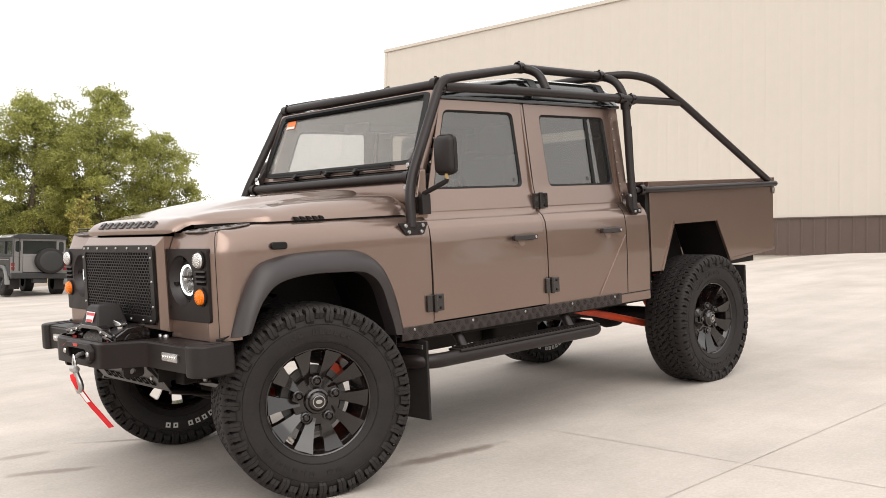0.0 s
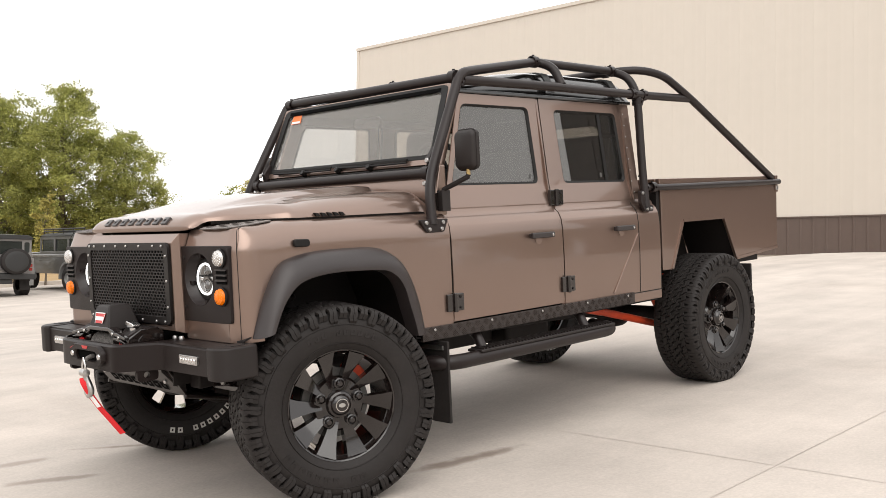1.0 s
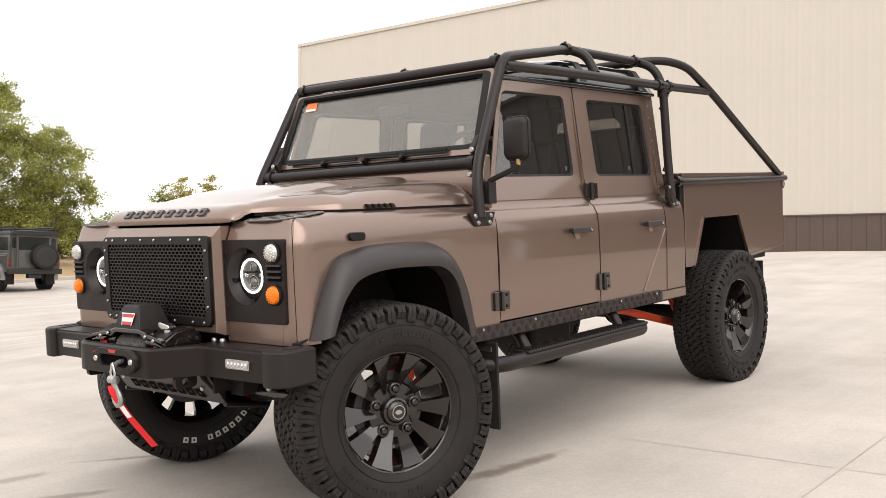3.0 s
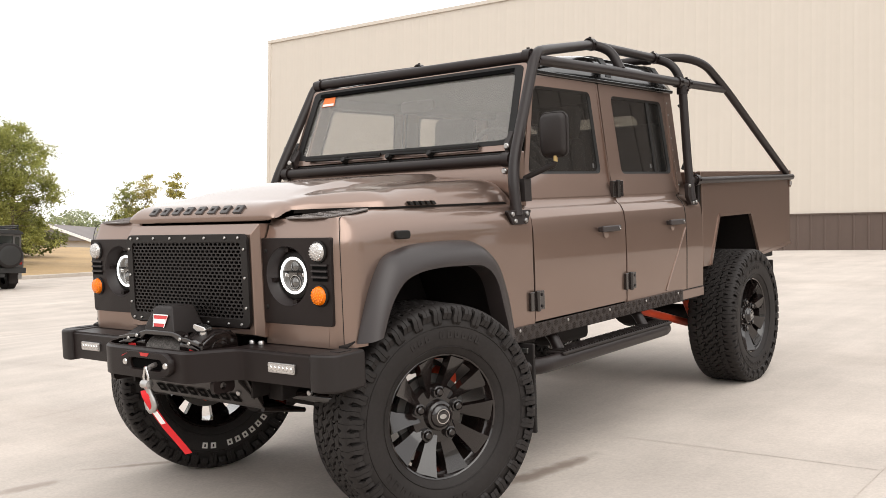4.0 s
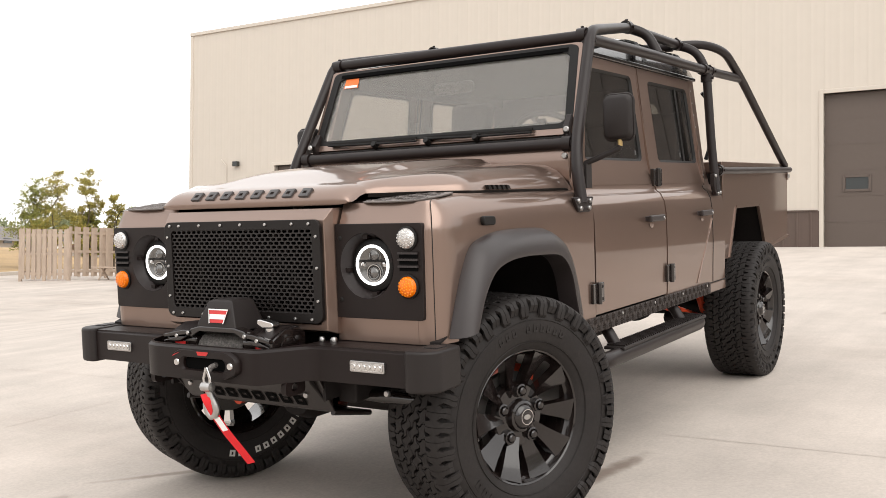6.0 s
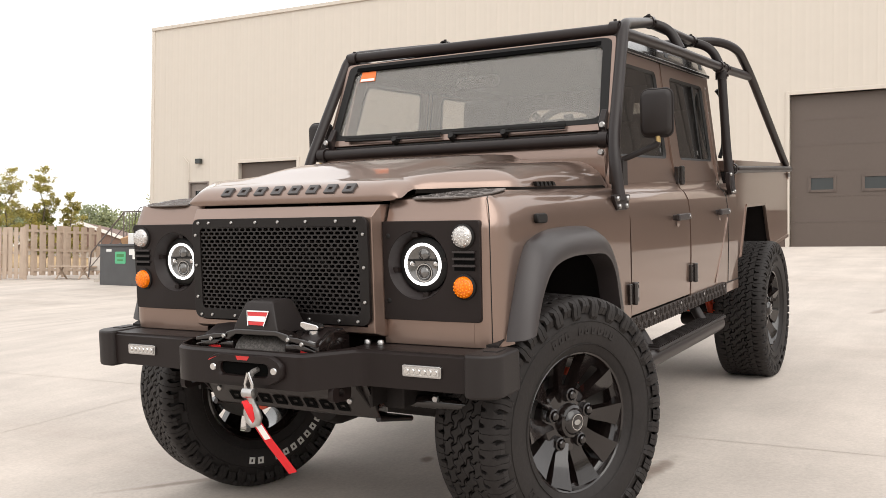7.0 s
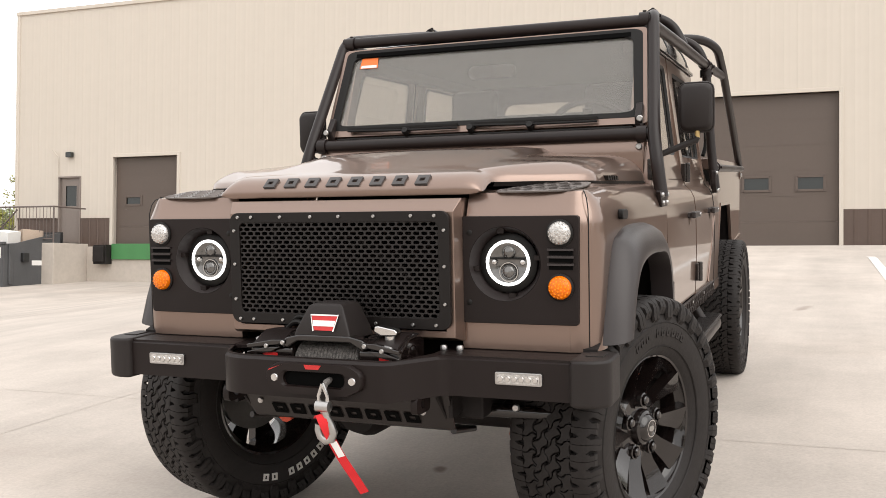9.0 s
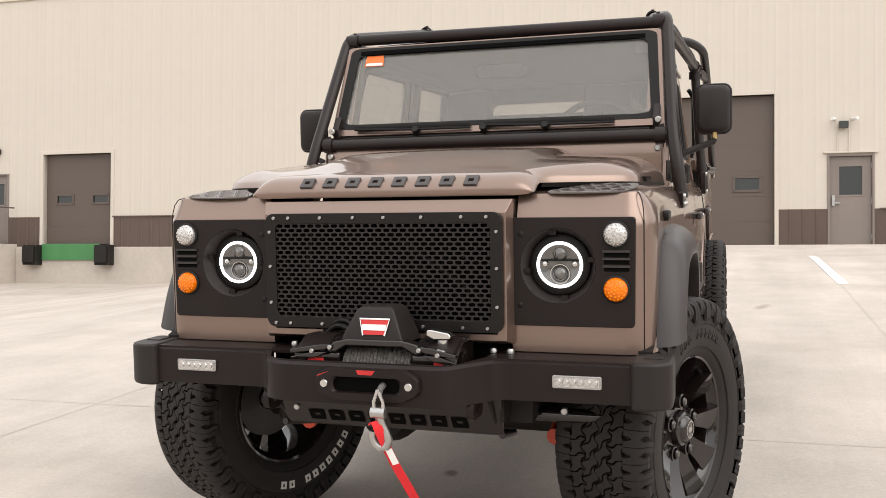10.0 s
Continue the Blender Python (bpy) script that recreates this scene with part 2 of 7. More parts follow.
def concrete():
    m = surf("broom_finished_concrete", (0.445, 0.394, 0.351), 0.82, 0, 0.10, 0.22, 55, 0.003)
    n, l = m.node_tree.nodes, m.node_tree.links
    b = n["Principled BSDF"]
    src = b.inputs["Base Color"].links[0].from_socket
    tc = [q for q in n if q.type == "TEX_COORD"][0]
    mp = n.new("ShaderNodeMapping")
    mp.inputs["Scale"].default_value = (0.9, 0.35, 1)
    mp.inputs["Rotation"].default_value = (0, 0, 0.5)
    st = n.new("ShaderNodeTexNoise")
    st.inputs["Scale"].default_value, st.inputs["Detail"].default_value, st.inputs["Roughness"].default_value = 0.55, 7, 0.62
    l.new(tc.outputs["Object"], mp.inputs["Vector"])
    l.new(mp.outputs[0], st.inputs["Vector"])
    ramp = n.new("ShaderNodeMapRange")
    ramp.inputs["From Min"].default_value, ramp.inputs["From Max"].default_value = 0.52, 0.78
    ramp.inputs["To Min"].default_value, ramp.inputs["To Max"].default_value = 0.0, 0.48
    l.new(st.outputs[0], ramp.inputs["Value"])
    mix = n.new("ShaderNodeMix")
    mix.data_type = "RGBA"
    l.new(ramp.outputs[0], mix.inputs["Factor"])
    l.new(src, mix.inputs[6])
    mix.inputs[7].default_value = (0.29, 0.235, 0.195, 1)
    last = mix.outputs[2]
    # cloudy patches, drag streaks and a fine salt-and-pepper grain
    for size, turn, sc, detail, amount in (((1, 1, 1), 0.0, 1.1, 8, 0.34), ((0.12, 1.5, 1), 0.35, 1.0, 6, 0.24), ((1, 1, 1), 0.0, 70.0, 2, 0.16)):
        fit_axes = n.new("ShaderNodeMapping")
        fit_axes.inputs["Scale"].default_value = size
        fit_axes.inputs["Rotation"].default_value = (0, 0, turn)
        cloud_n = n.new("ShaderNodeTexNoise")
        cloud_n.inputs["Scale"].default_value, cloud_n.inputs["Detail"].default_value, cloud_n.inputs["Roughness"].default_value = sc, detail, 0.65
        l.new(tc.outputs["Object"], fit_axes.inputs["Vector"])
        l.new(fit_axes.outputs[0], cloud_n.inputs["Vector"])
        gain = n.new("ShaderNodeMapRange")
        gain.inputs["To Min"].default_value, gain.inputs["To Max"].default_value = 1 - amount, 1 + amount
        l.new(cloud_n.outputs[0], gain.inputs["Value"])
        scaled = n.new("ShaderNodeVectorMath")
        scaled.operation = "SCALE"
        l.new(last, scaled.inputs[0])
        l.new(gain.outputs[0], scaled.inputs["Scale"])
        last = scaled.outputs[0]
    # damp stains and other dark marks with soft, ragged edges: place, half length, half width, turn, strength
    rag = n.new("ShaderNodeTexNoise")
    rag.inputs["Scale"].default_value, rag.inputs["Detail"].default_value = 9.0, 5
    l.new(tc.outputs["Object"], rag.inputs["Vector"])
    for x, y, lx, ly, turn, deep in ((-0.80, 0.79, 0.48, 0.085, -0.17, 0.95), (0.62, -0.65, 0.36, 0.07, -0.55, 0.7), (0.60, -1.14, 0.30, 0.08, -0.3, 0.6),
                                     (0.03, -0.96, 0.42, 0.045, -0.72, 0.8), (-0.69, -0.17, 0.075, 0.045, 0.3, 1.0), (-6.5, 1.15, 0.32, 0.09, 2.9, 0.6),
                                     (-0.35, 0.55, 0.5, 0.25, 0.2, 0.25), (1.3, 2.2, 0.7, 0.5, 0.4, 0.2), (-3.4, -1.2, 1.2, 0.5, 0.1, 0.2), (-5.2, 3.4, 1.1, 0.3, 0.2, 0.3)):
        place = n.new("ShaderNodeMapping")
        place.vector_type = "TEXTURE"
        place.inputs["Location"].default_value = (x, y, -0.0845 * x)
        place.inputs["Rotation"].default_value = (0, 0, turn)
        place.inputs["Scale"].default_value = (lx, ly, 1.0)
        blob = n.new("ShaderNodeTexGradient")
        blob.gradient_type = "SPHERICAL"
        l.new(tc.outputs["Object"], place.inputs["Vector"])
        l.new(place.outputs[0], blob.inputs["Vector"])
        rough_edge = n.new("ShaderNodeMath")
        rough_edge.operation = "MULTIPLY_ADD"
        l.new(rag.outputs[0], rough_edge.inputs[0])
        rough_edge.inputs[1].default_value = 1.1
        rough_edge.inputs[2].default_value = -0.55
        total = n.new("ShaderNodeMath")
        total.operation = "ADD"
        l.new(rough_edge.outputs[0], total.inputs[0])
        l.new(blob.outputs["Fac"], total.inputs[1])
        cut = n.new("ShaderNodeMapRange")
        cut.interpolation_type = "SMOOTHSTEP"
        cut.inputs["From Min"].default_value, cut.inputs["From Max"].default_value = 0.12, 0.80
        cut.inputs["To Max"].default_value = deep
        l.new(total.outputs[0], cut.inputs["Value"])
        near = n.new("ShaderNodeMath")
        near.operation = "MULTIPLY"
        fade = n.new("ShaderNodeMapRange")
        fade.inputs["From Max"].default_value = 0.2
        l.new(blob.outputs["Fac"], fade.inputs["Value"])
        l.new(cut.outputs[0], near.inputs[0])
        l.new(fade.outputs[0], near.inputs[1])
        dark_mark = n.new("ShaderNodeMix")
        dark_mark.data_type = "RGBA"
        l.new(near.outputs[0], dark_mark.inputs["Factor"])
        l.new(last, dark_mark.inputs[6])
        dark_mark.inputs[7].default_value = (0.215, 0.170, 0.140, 1)
        last = dark_mark.outputs[2]
    l.new(last, b.inputs["Base Color"])
    return m


CONCRETE = concrete()
JOINT = surf("sealed_joint", (0.425, 0.377, 0.335), 0.8, 0, 0.3, 2, 40, 0)


# ---------------------------------------------------------------- mesh tools
class Shape:
    """Vertices and faces of one part, built up piece by piece."""

    def __init__(self):
        self.v, self.f = [], []

    def put(self, verts, faces):
        k = len(self.v)
        self.v += [tuple(p) for p in verts]
        self.f += [tuple(i + k for i in q) for q in faces]
        return self

    def box(self, x0, x1, y0, y1, z0, z1, m=None):
        v = [Vector((x, y, z)) for x in (x0, x1) for y in (y0, y1) for z in (z0, z1)]
        if m:
            v = [m @ p for p in v]
        return self.put(v, [(0, 1, 3, 2), (4, 6, 7, 5), (0, 4, 5, 1), (2, 3, 7, 6), (0, 2, 6, 4), (1, 5, 7, 3)])

    def prism(self, poly, axis, a, b):
        """A polygon, extruded along an axis from a to b. poly: the other two coordinates, in x, y, z order."""
        def at(p, w):
            q = list(p)
            q.insert("xyz".index(axis), w)
            return q
        n = len(poly)
        self.put([at(p, a) for p in poly] + [at(p, b) for p in poly],
                 [tuple(range(n))[::-1], tuple(range(n, 2 * n))] + [(i, (i + 1) % n, n + (i + 1) % n, n + i) for i in range(n)])
        return self

    def lathe(self, profile, n=32, axis="y", at=(0, 0, 0), closed=False):
        """A profile of (radius, along) turned about an axis through at."""
        k = len(profile)
        v = []
        for i in range(n):
            c, s = math.cos(2 * math.pi * i / n), math.sin(2 * math.pi * i / n)
            for r, a in profile:
                p = {"y": (r * c, a, r * s), "x": (a, r * c, r * s), "z": (r * c, r * s, a)}[axis]
                v.append((p[0] + at[0], p[1] + at[1], p[2] + at[2]))
        f = []
        for i in range(n):
            j = (i + 1) % n
            for q in range(k if closed else k - 1):
                w = (q + 1) % k
                f.append((i * k + q, j * k + q, j * k + w, i * k + w))
        return self.put(v, f)

    def rod(self, p, q, r, n=12, r2=None):
        return self.tube([p, q], r, n, r2=r2)

    def tube(self, pts, r, n=12, r2=None):
        pts = [Vector(p) for p in pts]
        v, up = [], None
        for i, p in enumerate(pts):
            d = (pts[min(i + 1, len(pts) - 1)] - pts[max(i - 1, 0)]).normalized()
            if up is None:
                up = d.orthogonal().normalized()
            up = (up - d * up.dot(d)).normalized()
            side = d.cross(up)
            rr = r if r2 is None else r + (r2 - r) * i / (len(pts) - 1)
            v += [p + (up * math.cos(2 * math.pi * k / n) + side * math.sin(2 * math.pi * k / n)) * rr for k in range(n)]
        f = [(i * n + k, i * n + (k + 1) % n, (i + 1) * n + (k + 1) % n, (i + 1) * n + k) for i in range(len(pts) - 1) for k in range(n)]
        f += [tuple(range(n))[::-1], tuple(range((len(pts) - 1) * n, len(pts) * n))]
        return self.put(v, f)

    def grid(self, rows, close=False):
        """A sheet of points, row by row."""
        n = len(rows[0])
        v = [p for r in rows for p in r]
        m = n if close else n - 1
        return self.put(v, [(i * n + j, i * n + (j + 1) % n, (i + 1) * n + (j + 1) % n, (i + 1) * n + j) for i in range(len(rows) - 1) for j in range(m)])

    def moved(self, m):
        s = Shape()
        s.v = [tuple(m @ Vector(p)) for p in self.v]
        s.f = list(self.f)
        if m.determinant() < 0:
            s.f = [q[::-1] for q in s.f]
        return s

    def join(self, other):
        return self.put(other.v, other.f)


FLIP = Matrix.Diagonal((1, -1, 1, 1))


def mesh_of(name, s, mat, smooth=38, thick=0.0, weld=0.0):
    me = bpy.data.meshes.new(name)
    me.from_pydata(s.v, [], s.f)
    me.materials.append(mat)
    bm = bmesh.new()
    bm.from_mesh(me)
    if weld:
        bmesh.ops.remove_doubles(bm, verts=bm.verts, dist=weld)
    bmesh.ops.recalc_face_normals(bm, faces=bm.faces)
    if thick:
        bmesh.ops.solidify(bm, geom=bm.faces[:], thickness=thick)
        bmesh.ops.recalc_face_normals(bm, faces=bm.faces)
    bm.to_mesh(me)
    bm.free()
    if smooth:
        me.polygons.foreach_set("use_smooth", [True] * len(me.polygons))
        me.set_sharp_from_angle(angle=radians(smooth))
    return me


def part(name, s, mat, parent=None, label="", bevel=0.0, smooth=38, thick=0.0, at=None, weld=0.0):
    ob = new(name, mesh_of(name, s, mat, smooth, thick, weld))
    if parent:
        ob.parent = parent
    if at is not None:
        ob.matrix_basis = at
    if bevel:
        mod = ob.modifiers.new("edges", "BEVEL")
        mod.width, mod.segments, mod.limit_method, mod.angle_limit = bevel, 2, "ANGLE", radians(35)
        mod.harden_normals = bool(smooth)
    return tagged(ob, label) if label else ob


def thing(name, m, label, category, group="", kind=""):
    ob = new(name)
    ob.matrix_basis = m
    ob.empty_display_size = 0.2
    return tagged(ob, label, category, group, kind)


def fillet(pts, r, n=6):
    """A polyline with its inner corners rounded to about the radius r."""
    pts = [Vector(p) for p in pts]
    out = [pts[0]]
    for a, b, c in zip(pts, pts[1:], pts[2:]):
        k = min(r, (a - b).length * 0.48, (c - b).length * 0.48)
        p, q = b + (a - b).normalized() * k, b + (c - b).normalized() * k
        for i in range(n + 1):
            t = i / n
            out.append(p * (1 - t) ** 2 + b * 2 * t * (1 - t) + q * t * t)
    out.append(pts[-1])
    return out


def rounded(x0, x1, y0, y1, r, n=5):
    """A rectangle with rounded corners, anticlockwise."""
    out = []
    for cx, cy, a in ((x1 - r, y0 + r, -90), (x1 - r, y1 - r, 0), (x0 + r, y1 - r, 90), (x0 + r, y0 + r, 180)):
        for i in range(n + 1):
            t = radians(a + 90 * i / n)
            out.append((cx + r * math.cos(t), cy + r * math.sin(t)))
    return out


def roundpoly(pts, r, n=4):
    """A closed polygon with rounded corners."""
    pts = [Vector(p) for p in pts]
    out = []
    for i, b in enumerate(pts):
        a, c = pts[i - 1], pts[(i + 1) % len(pts)]
        k = min(r, (a - b).length * 0.45, (c - b).length * 0.45)
        p, q = b + (a - b).normalized() * k, b + (c - b).normalized() * k
        for j in range(n + 1):
            t = j / n
            w = p * (1 - t) ** 2 + b * 2 * t * (1 - t) + q * t * t
            out.append((w.x, w.y))
    return out


def hits(poly, c, a):
    """How far from c the ray at angle a leaves a polygon round c."""
    d, best = (math.cos(a), math.sin(a)), 0
    for (x1, y1), (x2, y2) in zip(poly, poly[1:] + poly[:1]):
        x1, y1, x2, y2 = x1 - c[0], y1 - c[1], x2 - c[0], y2 - c[1]
        ex, ey = x2 - x1, y2 - y1
        den = d[0] * ey - d[1] * ex
        if abs(den) < 1e-12:
            continue
        t, u = (x1 * ey - y1 * ex) / den, (x1 * d[1] - y1 * d[0]) / den
        if t > 0 and -1e-9 <= u <= 1 + 1e-9:
            best = max(best, t)
    return best


def ring(outer, inner, c, rows=1, n=72):
    """Rows of 2D points from one closed outline to another, both seen whole from c."""
    ang = sorted(set([2 * math.pi * i / n for i in range(n)] + [math.atan2(y - c[1], x - c[0]) % (2 * math.pi) for x, y in list(outer) + list(inner)]))
    ang = [a for i, a in enumerate(ang) if i == 0 or a - ang[i - 1] > 1e-5]
    out = []
    for k in range(rows + 1):
        row = []
        for a in ang:
            r0, r1 = hits(outer, c, a), hits(inner, c, a)
            r = r0 + (r1 - r0) * k / rows
            row.append((c[0] + r * math.cos(a), c[1] + r * math.sin(a)))
        out.append(row)
    return out


def smooth01(t):
    t = min(1.0, max(0.0, t))
    return t * t * (3 - 2 * t)


def lerp(table, x):
    """Linear reading of a short table of (x, value), x rising."""
    if x <= table[0][0]:
        return table[0][1]
    for (a, p), (b, q) in zip(table, table[1:]):
        if x <= b:
            return p + (q - p) * (x - a) / (b - a)
    return table[-1][1]


# ---------------------------------------------------------------- ground
def ramp(x):
    """Height of the loading ramp along the truck's line."""
    z = -0.0845 * x
    if x < -13.0:
        z = 1.0985 + (1.375 - 1.0985) * smooth01((-13.0 - x) / 4.2) * 1.0
        z = max(z, 0) if x > -17.2 else 1.375
    if x > 4.0:
        z = -0.338 - 0.25 * smooth01((x - 4) / 14)
    return z


def ground_z(x, y):
    yard = max(-0.9, min(0.5, -0.05 * x - 0.6))
    k = smooth01((y + 15.0) / 11.5)
    z = yard * (1 - k) + (ramp(x) + 0.0034 * y) * k
    if y < -33.0:                       # the field beyond the kerb climbs to a low bank
        z += smooth01((-33.0 - y) / 38.0) * 1.55 * smooth01((-x) / 20)
    return z


def steps(lo, hi, fine_lo, fine_hi, fine, coarse):
    out, v = [], fine_lo
    while v < fine_hi:
        out.append(v)
        v += fine
    out.append(fine_hi)
    d, v = coarse, fine_lo
    while v > lo:
        v = max(lo, v - d)
        out.insert(0, v)
        d *= 1.35
    d, v = coarse, fine_hi
    while v < hi:
        v = min(hi, v + d)
        out.append(v)
        d *= 1.35
    return out


gx, gy = steps(-900, 900, -22, 8, 0.6, 1.2), steps(-900, 900, -36, 8, 0.6, 1.2)
sheet = Shape().grid([[(x, y, ground_z(x, y)) for y in gy] for x in gx])
ground = part("ground", sheet, CONCRETE, smooth=180)
tagged(ground, "pale weathered broom-finished concrete yard, sloping", "ground", kind="structure")

# dry grass field beyond the kerb, laid over the sheet
fx, fy = steps(-420, 60, -40, 10, 2.0, 4.0), [-33.6 - 1.5 * i for i in range(30)] + [-80 - 30 * i for i in range(12)]
field = part("grass_field", Shape().grid([[(x, y, ground_z(x, y) + 0.07) for y in fy] for x in fx]), DRYGRASS, smooth=180)
tagged(field, "dry tan mown grass bank beyond the yard", "grass", kind="structure")


def strip(pts, w, lift, h=0.0):
    """A band of width w along a line on the ground."""
    s = Shape()
    pts = [Vector((*p, 0)) for p in pts]
    dense = []
    for a, b in zip(pts, pts[1:]):
        n = max(1, int((b - a).length / 0.4))
        dense += [a + (b - a) * i / n for i in range(n)]
    dense.append(pts[-1])
    rows = []
    for i, p in enumerate(dense):
        d = (dense[min(i + 1, len(dense) - 1)] - dense[max(0, i - 1)]).normalized()
        q = Vector((-d.y, d.x, 0)) * w / 2
        row = []
        for e, up in ((p - q, 0), (p - q, h), (p + q, h), (p + q, 0)):
            row.append((e.x, e.y, ground_z(e.x, e.y) + lift + up))
        rows.append(row if h else [row[0], row[3]])
    return s.grid(rows)


kerb = part("kerb", strip([(-60, -33.4), (-10, -33.4), (10, -33.4)], 0.3, -0.02, 0.17), DOCKCONC, bevel=0.02)
tagged(kerb, "low grey concrete kerb along the grass", "kerb", kind="structure")

JOINTS = [[(-13, 2.03), (3.2, 2.03)], [(-1.5, -12), (-1.5, 7)], [(-13, -2.6), (5, -2.6)], [(-6.1, -12), (-6.1, 7)], [(-10.7, -12), (-10.7, 7)],
          [(-13, -7.2), (5, -7.2)], [(3.1, -12), (3.1, 0)]]
for line in JOINTS:
    part("slab_joint", strip(line, 0.0045, 0.003), JOINT, ground, smooth=0)

# painted parking line by the big door
stripe = part("painted_line", strip([(-13.5, 1.97), (-8.7, 2.06)], 0.12, 0.005), WHITE)
tagged(stripe, "white painted parking line on concrete", "road marking", kind="structure")


# ---------------------------------------------------------------- warehouse
BLD = pose(-20.05, 0, 1.4, 0, 0, 2.2)
warehouse = thing("warehouse", BLD, "cream ribbed-steel warehouse with dark brown base cladding", "building")
TOP, WAIN, Y0, Y1 = 7.24, 0.86, -22.1, 4.75
OPEN = [(-20.43, -19.62, 0.10, 2.12), (-18.42, -16.17, 0.08, 2.66), (-2.08, 1.56, 0.0, 3.54), (2.72, 3.68, -0.02, 2.09)]


def ribbed(w, z0, z1, deep=1.0):
    """A cladding panel of width w with three low ribs."""
    prof = [(0, 0)]
    k = max(1, round(w / 0.305))
    p = w / k
    for i in range(k):
        a = i * p
        prof += [(a + 0.008, 0.0), (a + 0.028, 0.0036 * deep), (a + 0.050, 0.0036 * deep), (a + 0.070, 0.0), (a + p * 0.5, 0.0), (a + p * 0.5 + 0.012, 0.001), (a + p * 0.5 + 0.03, 0.0)]
    prof += [(w - 0.001, 0)]
    prof = [q for i, q in enumerate(prof) if i == 0 or q[0] > prof[i - 1][0]]
    return Shape().grid([[(d, y, z0) for y, d in prof], [(d, y, z1) for y, d in prof], [(-0.05, y, z1) for y, d in prof], [(-0.05, y, z0) for y, d in prof], [(d, y, z0) for y, d in prof]])


cuts = sorted({Y0, Y1} | {e for o in OPEN for e in o[:2]})
PANELS = {}
for a, b in zip(cuts, cuts[1:]):
    n = max(1, round((b - a) / 0.914))
    w = (b - a) / n
    hole = [o for o in OPEN if o[0] <= a + 0.01 and b - 0.01 <= o[1]]
    for i in range(n):
        spans = [("base_panel", -0.05, WAIN, BROWN), ("wall_panel", WAIN, TOP, CREAM)] if not hole else [("wall_panel", hole[0][3], TOP, CREAM)]
        for nm, z0, z1, mt in spans:
            key = (nm, round(w, 3), z0, z1)
            if key not in PANELS:
                PANELS[key] = mesh_of(nm, ribbed(w, z0, z1, 4.5 if nm == "base_panel" else 1.0), mt, 20)
            ob = new(nm, PANELS[key])
            ob.parent = warehouse
            ob.matrix_basis = pose(0.006 if nm == "base_panel" else 0, a + i * w, 0)

# the body of the hall behind the cladding, with recesses at the openings
edges = sorted({Y0 + 0.02, Y1} | {e for o in OPEN for e in o[:2]})
for a, b in zip(edges, edges[1:]):
    hole = [o for o in OPEN if o[0] <= a + 0.01 and b - 0.01 <= o[1]]
    if hole:
        part("wall", Shape().box(-0.45, -0.052, a, b, hole[0][3], TOP - 0.02), CREAM, warehouse, smooth=0)
        part("wall", Shape().box(-0.50, -0.40, a, b, hole[0][2] - 0.3, hole[0][3]), CREAM, warehouse, smooth=0)
    else:
        part("wall", Shape().box(-0.45, -0.052, a, b, -1.2, TOP - 0.02), CREAM, warehouse, smooth=0)
part("side_wall", Shape().box(-40, -0.46, Y0 + 0.02, Y0 + 0.25, -1.2, TOP - 0.02), CREAM, warehouse, smooth=0)
part("side_wall", Shape().box(-40, -0.46, Y1 - 0.25, Y1 - 0.02, -1.2, TOP - 0.02), CREAM, warehouse, smooth=0)
part("roof", Shape().box(-40, -0.05, Y0, Y1, TOP - 0.02, TOP + 0.05), BROWN, warehouse, smooth=0)
part("coping", Shape().box(-0.06, 0.05, Y0 - 0.04, Y1, TOP - 0.05, TOP + 0.06), CREAM, warehouse, bevel=0.01)
part("corner_trim", Shape().box(-0.2, 0.03, Y0 - 0.03, Y0 + 0.09, -1.0, TOP - 0.052), CREAM, warehouse, bevel=0.008)
part("base_flashing", Shape().box(0.024, 0.044, Y0 + 0.1, -20.5, WAIN - 0.015, WAIN + 0.015).box(0.024, 0.044, -16.1, -2.2, WAIN - 0.015, WAIN + 0.015)
     .box(0.024, 0.044, 3.8, Y1, WAIN - 0.015, WAIN + 0.015), BROWN, warehouse)


def frame_trim(a, b, z0, z1, w, mt):
    s = Shape()
    s.box(-0.20, 0.03, a - w, a, z0, z1 + w).box(-0.20, 0.03, b, b + w, z0, z1 + w).box(-0.20, 0.03, a, b, z1, z1 + w)
    return s


def sectional(a, b, z0, z1, rows, wins, wrow):
    """An overhead door of horizontal sections with small windows."""
    h = (z1 - z0) / rows
    for i in range(rows):
        s = Shape()
        lo, hi = z0 + i * h + 0.0015, z0 + (i + 1) * h - 0.0015
        holes = [w for w in wins] if i == wrow else []
        ys = sorted([a + 0.005, b - 0.005] + [e for h2 in holes for e in h2])
        zs = [lo, lo + 0.13, hi - 0.13, hi]
        for q, x in ((0, -0.15), (1, -0.19)):
            s.put([(x, y, z) for y in ys for z in zs], [(i * 4 + k, i * 4 + 4 + k, i * 4 + 5 + k, i * 4 + 1 + k) for i in range(len(ys) - 1) for k in range(3) if not (holes and i % 2 and k == 1)])
        part("door_section", s, DOORGREY, warehouse, smooth=0, weld=0.0001)
        for wa, wb in holes:
            wz0, wz1 = lo + 0.13, hi - 0.13
            f = Shape()
            for q in ((wa - 0.03, wa + 0.03, wz0 - 0.03, wz1 + 0.03), (wb - 0.03, wb + 0.03, wz0 - 0.03, wz1 + 0.03), (wa, wb, wz0 - 0.03, wz0 + 0.03), (wa, wb, wz1 - 0.03, wz1 + 0.03)):
                f.box(-0.15, -0.13, *q)
            part("window_frame", f, DOORGREY, warehouse, bevel=0.004)
            part("window_pane", Shape().box(-0.172, -0.168, wa, wb, wz0, wz1), PARTGLASS, warehouse)


